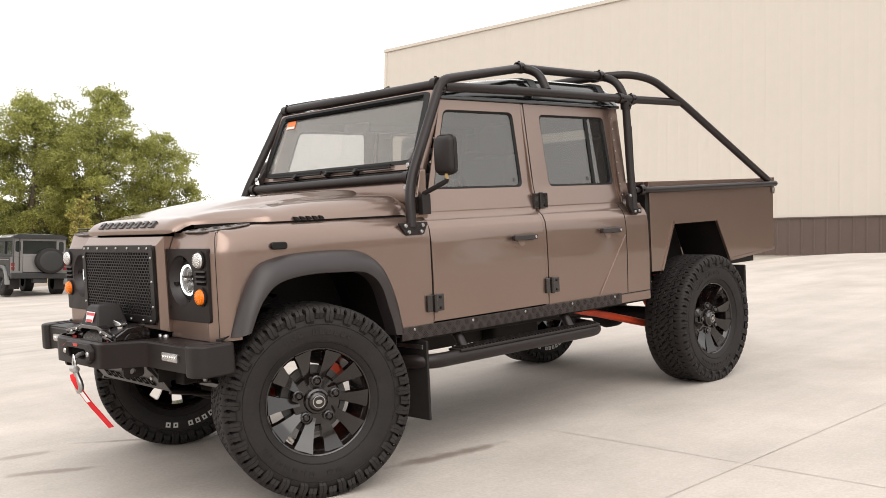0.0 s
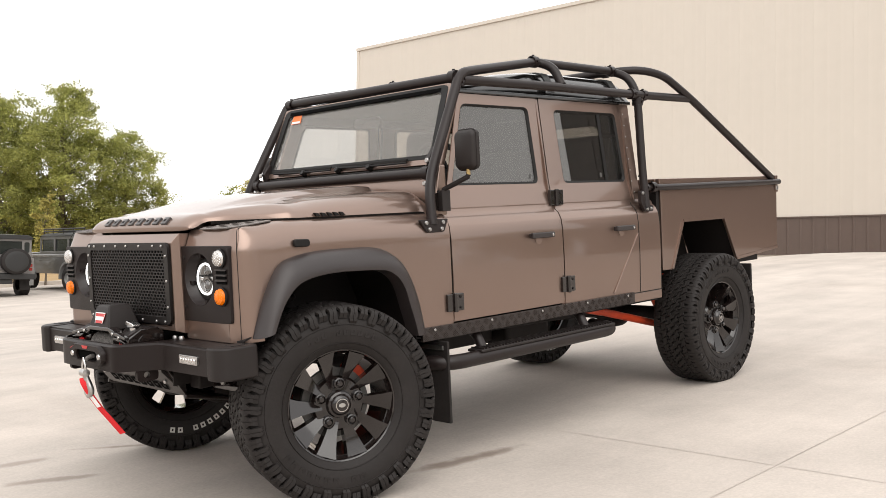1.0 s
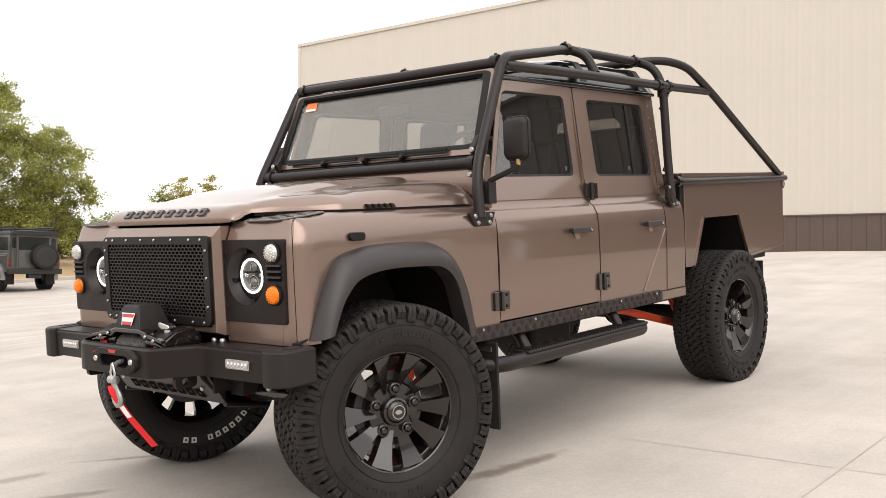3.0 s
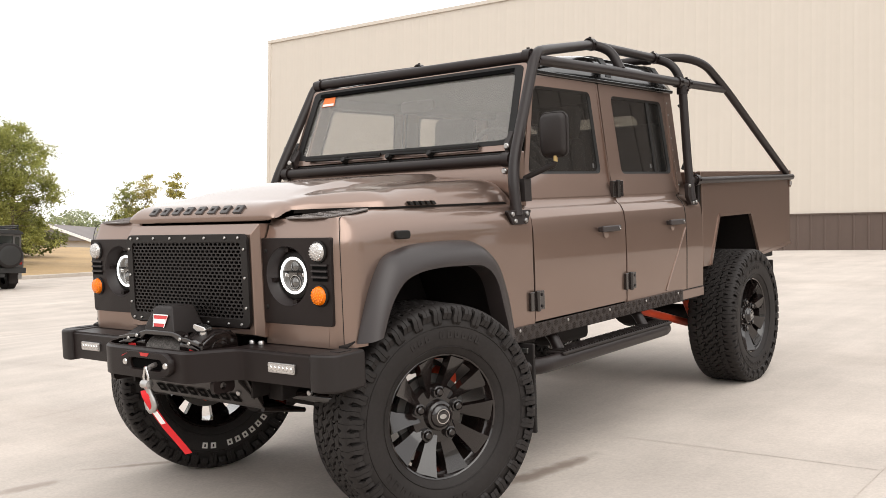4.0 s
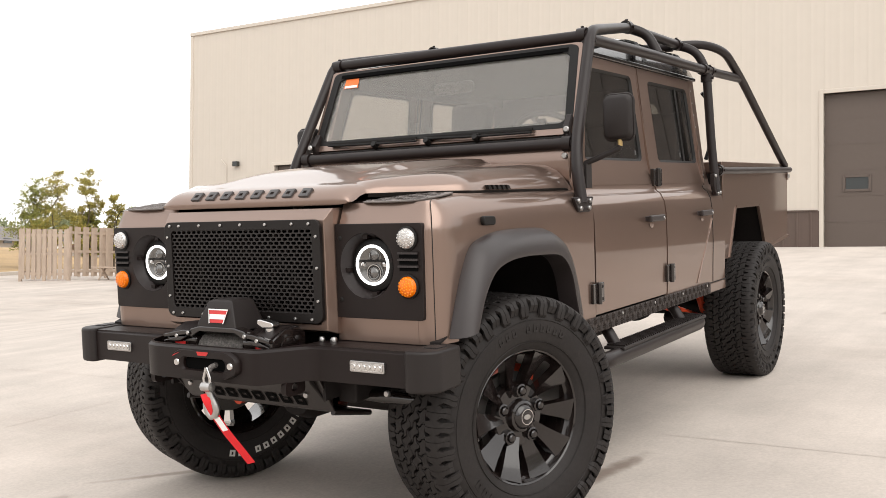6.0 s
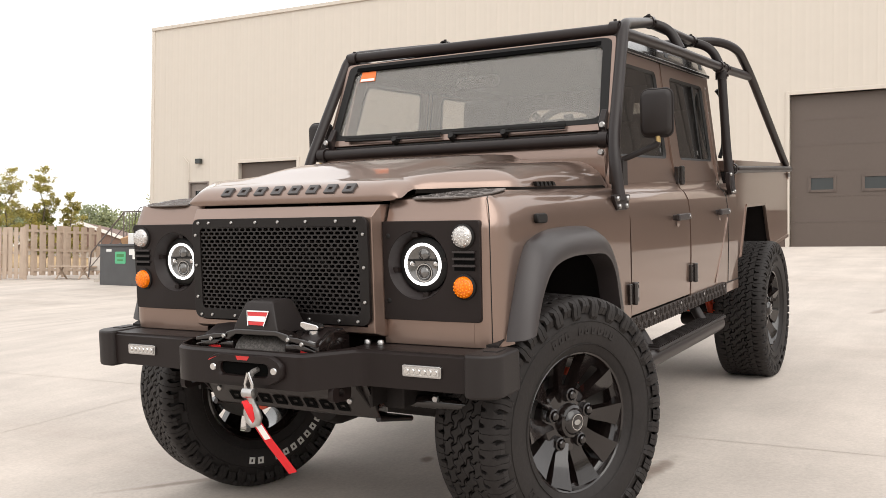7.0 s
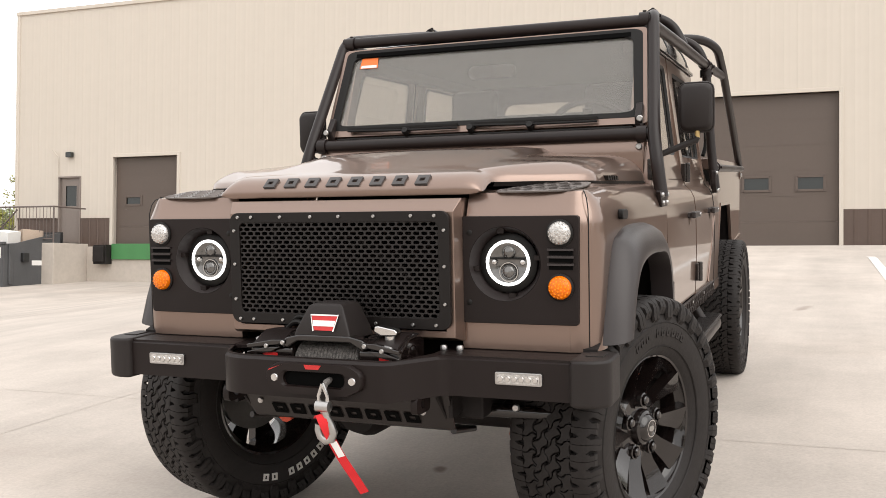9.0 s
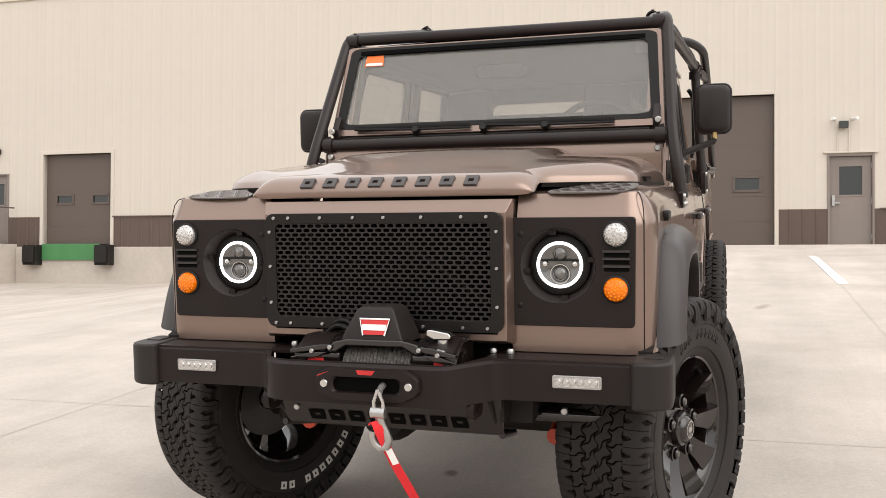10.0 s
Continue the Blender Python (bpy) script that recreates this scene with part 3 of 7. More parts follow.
sectional(-2.08, 1.56, 0.0, 3.54, 6, [(-1.66, -1.12), (-0.52, 0.08), (0.66, 1.26)], 2)
part("door_trim", frame_trim(-2.08, 1.56, -0.02, 3.54, 0.09, CREAM), CREAM, warehouse, bevel=0.006)
sectional(-18.42, -16.17, 0.08, 2.66, 5, [(-18.08, -17.52), (-16.88, -16.34)], 2)
part("door_trim", frame_trim(-18.42, -16.17, 0.05, 2.66, 0.10, CREAM), CREAM, warehouse, bevel=0.006)


def man_door(a, b, z0, z1, win, paint):
    part("door_frame", frame_trim(a + 0.03, b - 0.03, z0, z1 - 0.03, 0.045, paint), paint, warehouse, bevel=0.004)
    s = Shape()
    wa, wb, wz0, wz1 = win
    lo, hi, y0, y1 = z0 + 0.02, z1 - 0.035, a + 0.035, b - 0.035
    s.box(-0.10, -0.055, y0, wa, lo, hi).box(-0.10, -0.055, wb, y1, lo, hi).box(-0.10, -0.055, wa, wb, lo, wz0).box(-0.10, -0.055, wa, wb, wz1, hi)
    part("door", s, paint, warehouse, bevel=0.003)
    f = Shape()
    for q in ((wa - 0.03, wa + 0.012, wz0 - 0.03, wz1 + 0.03), (wb - 0.012, wb + 0.03, wz0 - 0.03, wz1 + 0.03), (wa, wb, wz0 - 0.03, wz0 + 0.012), (wa, wb, wz1 - 0.012, wz1 + 0.03)):
        f.box(-0.056, -0.045, *q)
    part("window_frame", f, paint, warehouse, bevel=0.003)
    part("window_pane", Shape().box(-0.082, -0.076, wa, wb, wz0, wz1), PARTGLASS, warehouse)
    for z in (z0 + 0.25, z0 + 1.05, z1 - 0.25):
        part("hinge", Shape().box(-0.055, -0.03, b - 0.045, b - 0.02, z - 0.06, z + 0.06), STEEL, warehouse)


man_door(2.72, 3.68, -0.02, 2.09, (2.95, 3.46, 1.17, 1.84), MANDOOR)
part("keypad_lock", Shape().box(-0.055, -0.02, 2.80, 2.87, 0.93, 1.17), STEEL, warehouse, bevel=0.01)
part("lever_handle", Shape().box(-0.03, 0.0, 2.86, 2.98, 0.98, 1.01), STEEL, warehouse, bevel=0.006)
man_door(-20.43, -19.62, 0.10, 2.12, (-20.23, -19.80, 1.22, 1.86), MANDOOR)
part("door_canopy", Shape().box(-0.02, 0.07, 2.62, 3.78, 2.13, 2.17), CREAM, warehouse, bevel=0.005)


def wall_lamp(y, z):
    part("wall_lamp", Shape().box(0.016, 0.16, y - 0.10, y + 0.10, z - 0.08, z + 0.08), PARTGLASS, warehouse, "dark bronze wall-pack lamp", bevel=0.015)


wall_lamp(3.04, 2.77)
wall_lamp(-19.98, 2.78)
for y in (2.86, 3.24):
    part("security_camera", Shape().rod((0.03, y, 2.91), (0.24, y + (0.08 if y > 3 else -0.08), 2.89), 0.035, 10).box(0.0, 0.05, y - 0.03, y + 0.03, 2.88, 2.94), WHITE, warehouse, "white bullet security camera")
for y in (2.92, 3.16):
    part("conduit", Shape().rod((0.03, y, 2.15), (0.03, y, 2.70), 0.012, 8), CREAM, warehouse)
part("conduit", Shape().tube([(0.05, -20.45, 2.05), (0.05, -20.45, 2.75), (0.09, -20.62, 2.95)], 0.016, 8), CREAM, warehouse)

# pad with kerb in front of the side door
pad = part("door_stoop", Shape().box(-20.1, -18.55, 2.1, 9.0, 0.9, 1.41), DOCKCONC, bevel=0.02)
tagged(pad, "low concrete stoop before a steel door", "stoop", kind="structure")

# loading dock: wall, leveller, bumpers, stairs landing
dock = thing("loading_dock", BLD, "cast concrete loading dock with landing", "loading dock")
part("dock_wall", Shape().box(-0.05, 0.07, -19.3, -12.5, -2.0, 0.0).box(-0.04, 1.45, -21.9, -19.3, -2.0, 0.08), DOCKCONC, dock, bevel=0.02)
part("dock_plate", Shape().box(0.072, 0.13, -18.36, -16.47, -0.38, 0.085), GREEN, dock, "green steel dock leveller plate", bevel=0.01)
for y in (-18.84, -16.46):
    part("dock_bumper", Shape().box(0.072, 0.34, y, y + 0.46, -0.52, 0.05).box(0.34, 0.42, y + 0.04, y + 0.42, -0.45, 0.0), RUBBER, dock, "black laminated rubber dock bumper", bevel=0.015)
for x, ya, yb in ((1.40, -21.85, -19.35),):
    part("top_rail", Shape().rod((x, ya, 1.13), (x, yb, 1.13), 0.024), RAIL, dock)
    part("bottom_rail", Shape().rod((x, ya, 0.20), (x, yb, 0.20), 0.02), RAIL, dock)
    y = ya
    while y <= yb + 0.01:
        part("baluster", Shape().rod((x, y, 0.08 if abs((y - ya) % 1.25) < 0.01 else 0.2), (x, y, 1.13), 0.022 if abs((y - ya) % 1.25) < 0.01 else 0.009, 6), RAIL, dock)
        y += 0.125
part("end_rail", Shape().tube([(1.40, -19.35, 1.13), (0.1, -19.35, 1.13)], 0.024).rod((1.4, -19.35, 0.08), (1.4, -19.35, 1.13), 0.024), RAIL, dock)
for k in range(7):
    part("stair_step", Shape().box(0.15, 1.40, -21.9 - 0.21 * (k + 1), -21.9 - 0.21 * k, -2.0, 0.08 - 0.18 * (k + 1)), DOCKCONC, dock, bevel=0.01)
for x in (0.2, 1.38):
    part("stair_rail", Shape().tube([(x, -21.85, 1.13), (x, -23.3, -0.15), (x, -23.42, -0.95)], 0.024).rod((x, -21.9, 0.62), (x, -23.32, -0.62), 0.016)
         .rod((x, -22.4, -0.35), (x, -22.4, 0.64), 0.018).rod((x, -22.85, -0.75), (x, -22.85, 0.24), 0.018), RAIL, dock)

# ---------------------------------------------------------------- bin store, skip, bench
def timber_fence():
    f = thing("timber_enclosure", pose(0, 0, 0), "weathered shadow-box cedar board bin enclosure", "fence")
    def run(a, b, gate=False):
        a, b = Vector((*a, 0)), Vector((*b, 0))
        d = (b - a).normalized()
        turn = math.degrees(math.atan2(d.y, d.x))
        L = (b - a).length
        k = max(2, round(L / 2.4))
        for i in range(k + 1):
            p = a + d * L * i / k
            z = ground_z(p.x, p.y)
            part("post", Shape().box(-0.05, 0.05, -0.05, 0.05, z - 0.2, z + 1.84), WOOD, f, at=pose(p.x, p.y, 0, 0, 0, turn), bevel=0.006)
        n = int(L / 0.175)
        z = ground_z(*((a + b) / 2).xy)
        for h in (0.25, 0.95, 1.62):
            part("rail", Shape().box(0, L, -0.02, 0.02, z + h - 0.045, z + h + 0.045), WOOD, f, at=pose(a.x, a.y, 0, 0, 0, turn))
        me = mesh_of("board", Shape().box(0, 0.132, -0.01, 0.01, 0.06, 1.83), WOOD)
        for i in range(n):
            ob = new("board", me)
            ob.parent = f
            ob.matrix_basis = pose(*(a + d * (i + 0.12) * L / n).xy, z + 0.008 * math.sin(i * 2.3), 0, 0, turn) @ pose(0, -0.032 if (i % 2 or gate) else 0.032, 0)
    run((-17.13, -28.4), (-18.05, -26.95), True)
    run((-18.05, -26.95), (-21.35, -27.15))
    run((-17.13, -28.4), (-20.4, -31.2))
    return f


timber_fence()


def skip_bin():
    b = thing("dumpster", pose(-16.6, -19.78, ground_z(-16.6, -20.5), 0, 0, -6), "dark grey steel front-load dumpster filled with cardboard", "dumpster")
    # local: the signed end faces +x, the long side faces +y
    prof = [(0, 0), (0, 1.20), (-0.40, 1.22), (-1.83, 1.56), (-1.90, 1.56), (-1.90, 0)]
    part("side_panel", Shape().prism(prof, "y", -0.04, 0.0), BINGREY, b, bevel=0.01)
    part("side_panel", Shape().prism(prof, "y", -1.88, -1.84), BINGREY, b, bevel=0.01)
    part("end_panel", Shape().box(-0.04, 0.0, -1.84, -0.04, 0.0, 1.20), BINGREY, b)
    part("end_panel", Shape().box(-1.90, -1.86, -1.84, -0.04, 0.0, 1.54), BINGREY, b)
    part("bin_floor", Shape().box(-1.86, -0.04, -1.84, -0.04, 0.08, 0.13), BINGREY, b)
    part("rim", Shape().box(-0.06, 0.05, -1.92, 0.04, 1.18, 1.25), BINGREY, b, bevel=0.01)
    part("lid", Shape().prism([(-1.91, 1.58), (-1.96, 1.58), (-2.02, 0.12), (-1.97, 0.12)], "y", -1.82, 0.03), MATBLACK, b, "black plastic lid hanging open", bevel=0.01)
    part("fork_pocket", Shape().box(-0.75, -0.55, 0.0, 0.12, 0.70, 0.95), MATBLACK, b, bevel=0.01)
    for x in (-0.2, -1.72):
        part("stiffener", Shape().box(x - 0.06, x + 0.06, 0.0, 0.06, 0.08, 1.2), BINGREY, b, bevel=0.01)
    part("skid_rail", Shape().box(-1.55, 0.0, -0.3, -0.18, -0.05, 0.08), MATBLACK, b)
    part("sign_plate", Shape().prism(rounded(-1.10, -0.58, 0.66, 1.02, 0.05), "x", 0.002, 0.012), GREENSIGN, b, "green sign plate")
    part("sign_text", Shape().box(0.013, 0.015, -1.02, -0.66, 0.86, 0.95).box(0.013, 0.015, -0.98, -0.70, 0.74, 0.79), GREEN, b)
    for y0, z0, w, h in ((-1.55, 1.02, 0.26, 0.08), (-0.42, 0.92, 0.32, 0.18), (-0.25, 0.80, 0.14, 0.12)):
        part("label_plate", Shape().box(0.002, 0.005, y0, y0 + w, z0, z0 + h), WHITE, b, "white warning label")
    part("label_plate", Shape().box(-1.30, -0.92, 0.002, 0.005, 0.60, 0.74), WHITE, b, "white warning label")
    return b


SKEW = Matrix.Translation((-16.6, -19.78, 0)) @ pose(0, 0, 0, 0, 0, -6) @ Matrix.Translation((16.9, 19.8, 0))
GREENSIGN = surf("bright_green_sign", (0.10, 0.42, 0.22), 0.5, bump=0)
CARD = surf("brown_cardboard", (0.40, 0.24, 0.13), 0.85, 0, 0.15, 3, 30, 0.001)
skip_bin()
for nm, lab, mt, dim, at in (("cardboard_box", "brown cardboard box standing in a dumpster", CARD, (0.5, 0.4, 0.7), pose(-17.5, -20.85, 1.42, 12, 14, 25)),
                             ("foam_block", "white packing foam block in a dumpster", WHITE, (0.5, 0.55, 0.7), pose(-17.4, -20.35, 1.45, -6, 5, 10)),
                             ("carton", "pale cardboard carton in a dumpster", WOOD, (0.6, 0.5, 0.4), pose(-18.05, -20.2, 1.62, 8, -4, -15)),
                             ("waste_cardboard", "packed waste cardboard inside a dumpster", CARD, (1.4, 1.45, 0.8), pose(-17.75, -20.62, 0.85))):
    ob = part(nm, Shape().box(-dim[0] / 2, dim[0] / 2, -dim[1] / 2, dim[1] / 2, -dim[2] / 2, dim[2] / 2), mt, bevel=0.01, at=SKEW @ at)
    tagged(ob, lab, "box")


def picnic_table():
    t = thing("picnic_bench", pose(-18.75, -25.35, ground_z(-18.75, -25.35), 0, 0, 8), "weathered wooden bench beside the enclosure", "bench")
    part("plank", Shape().box(-0.35, 0.35, -0.75, 0.75, 0.41, 0.46), WOOD, t, bevel=0.008)
    for y in (-0.5, 0.5):
        part("leg", Shape().rod((-0.25, y, 0), (0.1, y, 0.42), 0.03, 6).rod((0.25, y, 0), (-0.1, y, 0.42), 0.03, 6), WOOD, t)
    part("side_board", Shape().box(-0.42, -0.36, 0.35, 0.95, 0.30, 0.75), HOUSEWALL, t, bevel=0.01)


picnic_table()


# ---------------------------------------------------------------- houses far off
def house(name, x, y, turn, w, d, wall_h, roof_h, rmat, wmat, label):
    z = ground_z(x, y)
    h = thing(name, pose(x, y, z, 0, 0, turn), label, "house")
    part("wall", Shape().box(-w / 2, w / 2, -d / 2, d / 2, -1.0, wall_h), wmat, h, smooth=0)
    o = 0.5
    part("roof", Shape().prism([(-d / 2 - o, wall_h - 0.1), (d / 2 + o, wall_h - 0.1), (0, wall_h + roof_h)], "x", -w / 2 - o, w / 2 + o), rmat, h, smooth=0)
    part("gable_trim", Shape().prism([(-d / 2 - o, wall_h - 0.3), (-d / 2 - o, wall_h - 0.1), (0, wall_h + roof_h + 0.05), (d / 2 + o, wall_h - 0.1), (d / 2 + o, wall_h - 0.3), (0, wall_h + roof_h - 0.2)], "x", w / 2 + o, w / 2 + o + 0.1), WHITE, h, smooth=0)
    for i in range(4):
        xx = -w / 2 + (i + 0.7) * w / 4.4
        part("window", Shape().box(xx, xx + 1.2, d / 2 + 0.01, d / 2 + 0.06, 0.8, min(2.0, wall_h - 0.3)), PARTGLASS, h)
    return h


house("house", -46.0, -75.5, 28, 16, 8, 0.7, 1.3, ROOFTILE, HOUSEWALL, "low grey-roofed house far beyond the field")
house("house", -44.5, -54.5, 40, 15, 8, 0.6, 1.5, REDROOF, HOUSEWALL, "brown-roofed house with white gable trim behind the enclosure")


# ---------------------------------------------------------------- the dark building beyond the warehouse, seen in the door glass and the paint
def dark_building(x, y0, y1, h, depth):
    b = thing("building", pose(x, (y0 + y1) / 2, 0), "dark brown metal-clad building standing beyond the warehouse", "building")
    w = (y1 - y0) / 2
    part("wall", Shape().box(-depth, 0.0, -w, w, -0.3, h), OPPOSITE, b)
    part("roof", Shape().prism([(-depth - 0.3, h), (0.3, h), (0.3, h + 0.12), (-depth / 2, h + 0.5), (-depth - 0.3, h + 0.12)], "y", -w - 0.3, w + 0.3), OPPOSITE, b)
    part("base_course", Shape().box(0.0, 0.06, -w, w, -0.3, 0.9), DOCKCONC, b)
    n = int(w / 0.45)
    for k in range(n):
        y = -w + 0.3 + k * 0.9
        part("cladding_rib", Shape().box(0.0, 0.045, y, y + 0.09, 0.9, h), OPPOSITE, b)


dark_building(-27.0, 5.3, 19.5, 11.6, 18.0)


# ---------------------------------------------------------------- trees
def tree(name, x, y, height, spread, base, seed, leaf, label, leaves=9000, size=0.13, lean=0.0, z=None, clumps=60, low=0.25, group="trees beyond the yard"):
    rnd = random.Random(seed)
    z = ground_z(x, y) - 0.1 if z is None else z
    t = thing(name, pose(x, y, z, 0, 0, rnd.uniform(0, 360)), label, "tree", group)
    wood = Shape()
    trunk = [Vector((0, 0, 0))]
    for i in range(1, 8):
        trunk.append(Vector((rnd.uniform(-1, 1) * 0.04 * height * i / 8 + lean * i / 8, rnd.uniform(-1, 1) * 0.04 * height * i / 8, height * 0.82 * i / 7)))
    wood.tube(trunk, base, 8, r2=base * 0.15)
    tips = []
    for k in range(clumps):
        u = low + (1 - low) * (k + rnd.random()) / clumps
        i = min(6, int(u * 7 * 0.95))
        root = trunk[i].lerp(trunk[i + 1], u * 7 * 0.95 - i if u * 7 * 0.95 - i < 1 else 1)
        a = rnd.uniform(0, 2 * math.pi)
        env = math.sin(math.pi * min(1, max(0.04, (u - low * 0.6) / (1.02 - low * 0.6))) ** 0.75) ** 0.7
        reach = spread * env * rnd.uniform(0.35, 1.0)
        tip = root + Vector((math.cos(a) * reach, math.sin(a) * reach, height * 0.16 * rnd.uniform(0.0, 1.0)))
        tip.z = min(tip.z, height * rnd.uniform(0.93, 1.0))
        mid = (root + tip) / 2 + Vector((0, 0, -0.03 * height))
        wood.tube([root, mid, tip], base * 0.22 * (1.1 - u), 5, r2=0.008)
        tips.append((tip, (tip - root).length))
    part("trunk", wood, BARK, t)
    rng = np.random.default_rng(seed)
    per = leaves // clumps
    spots = []
    for tip, L in tips:
        r = spread * rnd.uniform(0.16, 0.32)
        knots = np.array(tip) + np.clip(rng.normal(0, 1, (9, 3)), -1.6, 1.6) * (r * 0.62, r * 0.62, r * 0.45)
        spots.append(knots[rng.integers(0, 9, per)] + np.clip(rng.normal(0, 1, (per, 3)), -1.7, 1.7) * (r * 0.24, r * 0.24, r * 0.17))
    c = np.concatenate(spots)
    c[:, 2] = np.where(c[:, 2] > height, height - rng.random(len(c)) * 0.4, c[:, 2])
    d = rng.uniform((-1, -1, -0.9), (1, 1, 0.5), (len(c), 3))
    d /= np.linalg.norm(d, axis=1)[:, None]
    w = np.cross(d, rng.normal(0, 1, (len(c), 3)))
    w /= np.linalg.norm(w, axis=1)[:, None]
    s = size * rng.uniform(0.6, 1.3, (len(c), 1))
    v = np.stack([c, c + d * s * 0.5 + w * s * 0.36, c + d * s, c + d * s * 0.5 - w * s * 0.36], 1).reshape(-1, 3)
    f = np.arange(len(v)).reshape(-1, 4)
    me = bpy.data.meshes.new("crown")
    me.from_pydata(v.tolist(), [], f.tolist())
    me.materials.append(leaf)
    crown = new("crown", me)
    crown.parent = t
    return t


tree("tree", -17.9, -43.7, 9.75, 3.25, 0.24, 11, LEAF, "large green cottonwood with dense rustling crown", 72000, 0.105, clumps=95, low=0.12)
tree("tree", -15.0, -44.7, 9.7, 3.0, 0.22, 12, LEAF, "large green cottonwood with dense rustling crown", 66000, 0.105, clumps=80, low=0.12)
tree("tree", -20.8, -42.6, 7.8, 2.35, 0.18, 13, LEAF, "green cottonwood with open crown", 34000, 0.10, clumps=70, low=0.15)
tree("tree", -9.0, -47.0, 5.7, 4.2, 0.2, 14, LEAFDARK, "dark green broadleaf tree", 36000, 0.14, clumps=80, low=0.06)
tree("tree", -12.8, -33.2, 4.1, 0.55, 0.045, 15, LEAFDRY, "young yellow-green sapling beside parked vehicles", 4200, 0.085, clumps=46, low=0.2)
for k, (x, y, hh, sp) in enumerate(((-25.4, -38.4, 5.2, 1.25), (-24.8, -39.2, 4.8, 1.15), (-26.6, -37.5, 5.4, 0.9), (-28.0, -37.2, 4.2, 0.65), (-27.1, -37.9, 3.7, 0.6))):
    tree("sapling", x, y, hh, sp, 0.06, 30 + k, LEAF if k in (1, 4) else LEAFDRY, "slender young poplar behind the enclosure", 6500, 0.085, clumps=46, low=0.2)
for k, (x, y, hh, sp) in enumerate(((-12, -52, 4.0, 3.5), (-19, -51, 3.8, 3.5), (-6, -53, 4.5, 3.5), (-24.5, -50, 3.2, 2.6), (-15.5, -50, 3.5, 3.0), (-1, -52, 5, 4))):
    tree("bush", x, y, hh, sp, 0.1, 50 + k, LEAFDARK, "dense dark green bushes behind the trees", 12000, 0.18, clumps=60, low=0.02)
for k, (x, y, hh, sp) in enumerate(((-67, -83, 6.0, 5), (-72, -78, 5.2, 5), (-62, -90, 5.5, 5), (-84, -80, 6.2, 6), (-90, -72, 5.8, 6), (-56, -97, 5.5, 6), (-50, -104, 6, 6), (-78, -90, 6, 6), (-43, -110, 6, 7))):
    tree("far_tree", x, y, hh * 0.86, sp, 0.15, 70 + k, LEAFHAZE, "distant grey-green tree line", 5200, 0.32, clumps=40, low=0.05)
tree("tree", -33.95, -37.15, 5.6, 1.3, 0.07, 61, LEAF, "slim young tree beyond the warehouse corner", 2600, 0.12, clumps=34, low=0.12)
# the trees across the road behind the camera, seen in the paintwork
for k in range(16):
    a = radians(-28 + k * 11.5)
    d = 46 + 9 * math.sin(k * 2.1)
    tree("roadside_tree", 2 + d * math.cos(a), 3 + d * math.sin(a), 7.0 + 1.8 * math.sin(k * 1.7), 4.4, 0.2, 90 + k, LEAFDARK, "broadleaf roadside tree across the yard", 3000, 0.5, clumps=40, low=0.06, group="roadside trees")


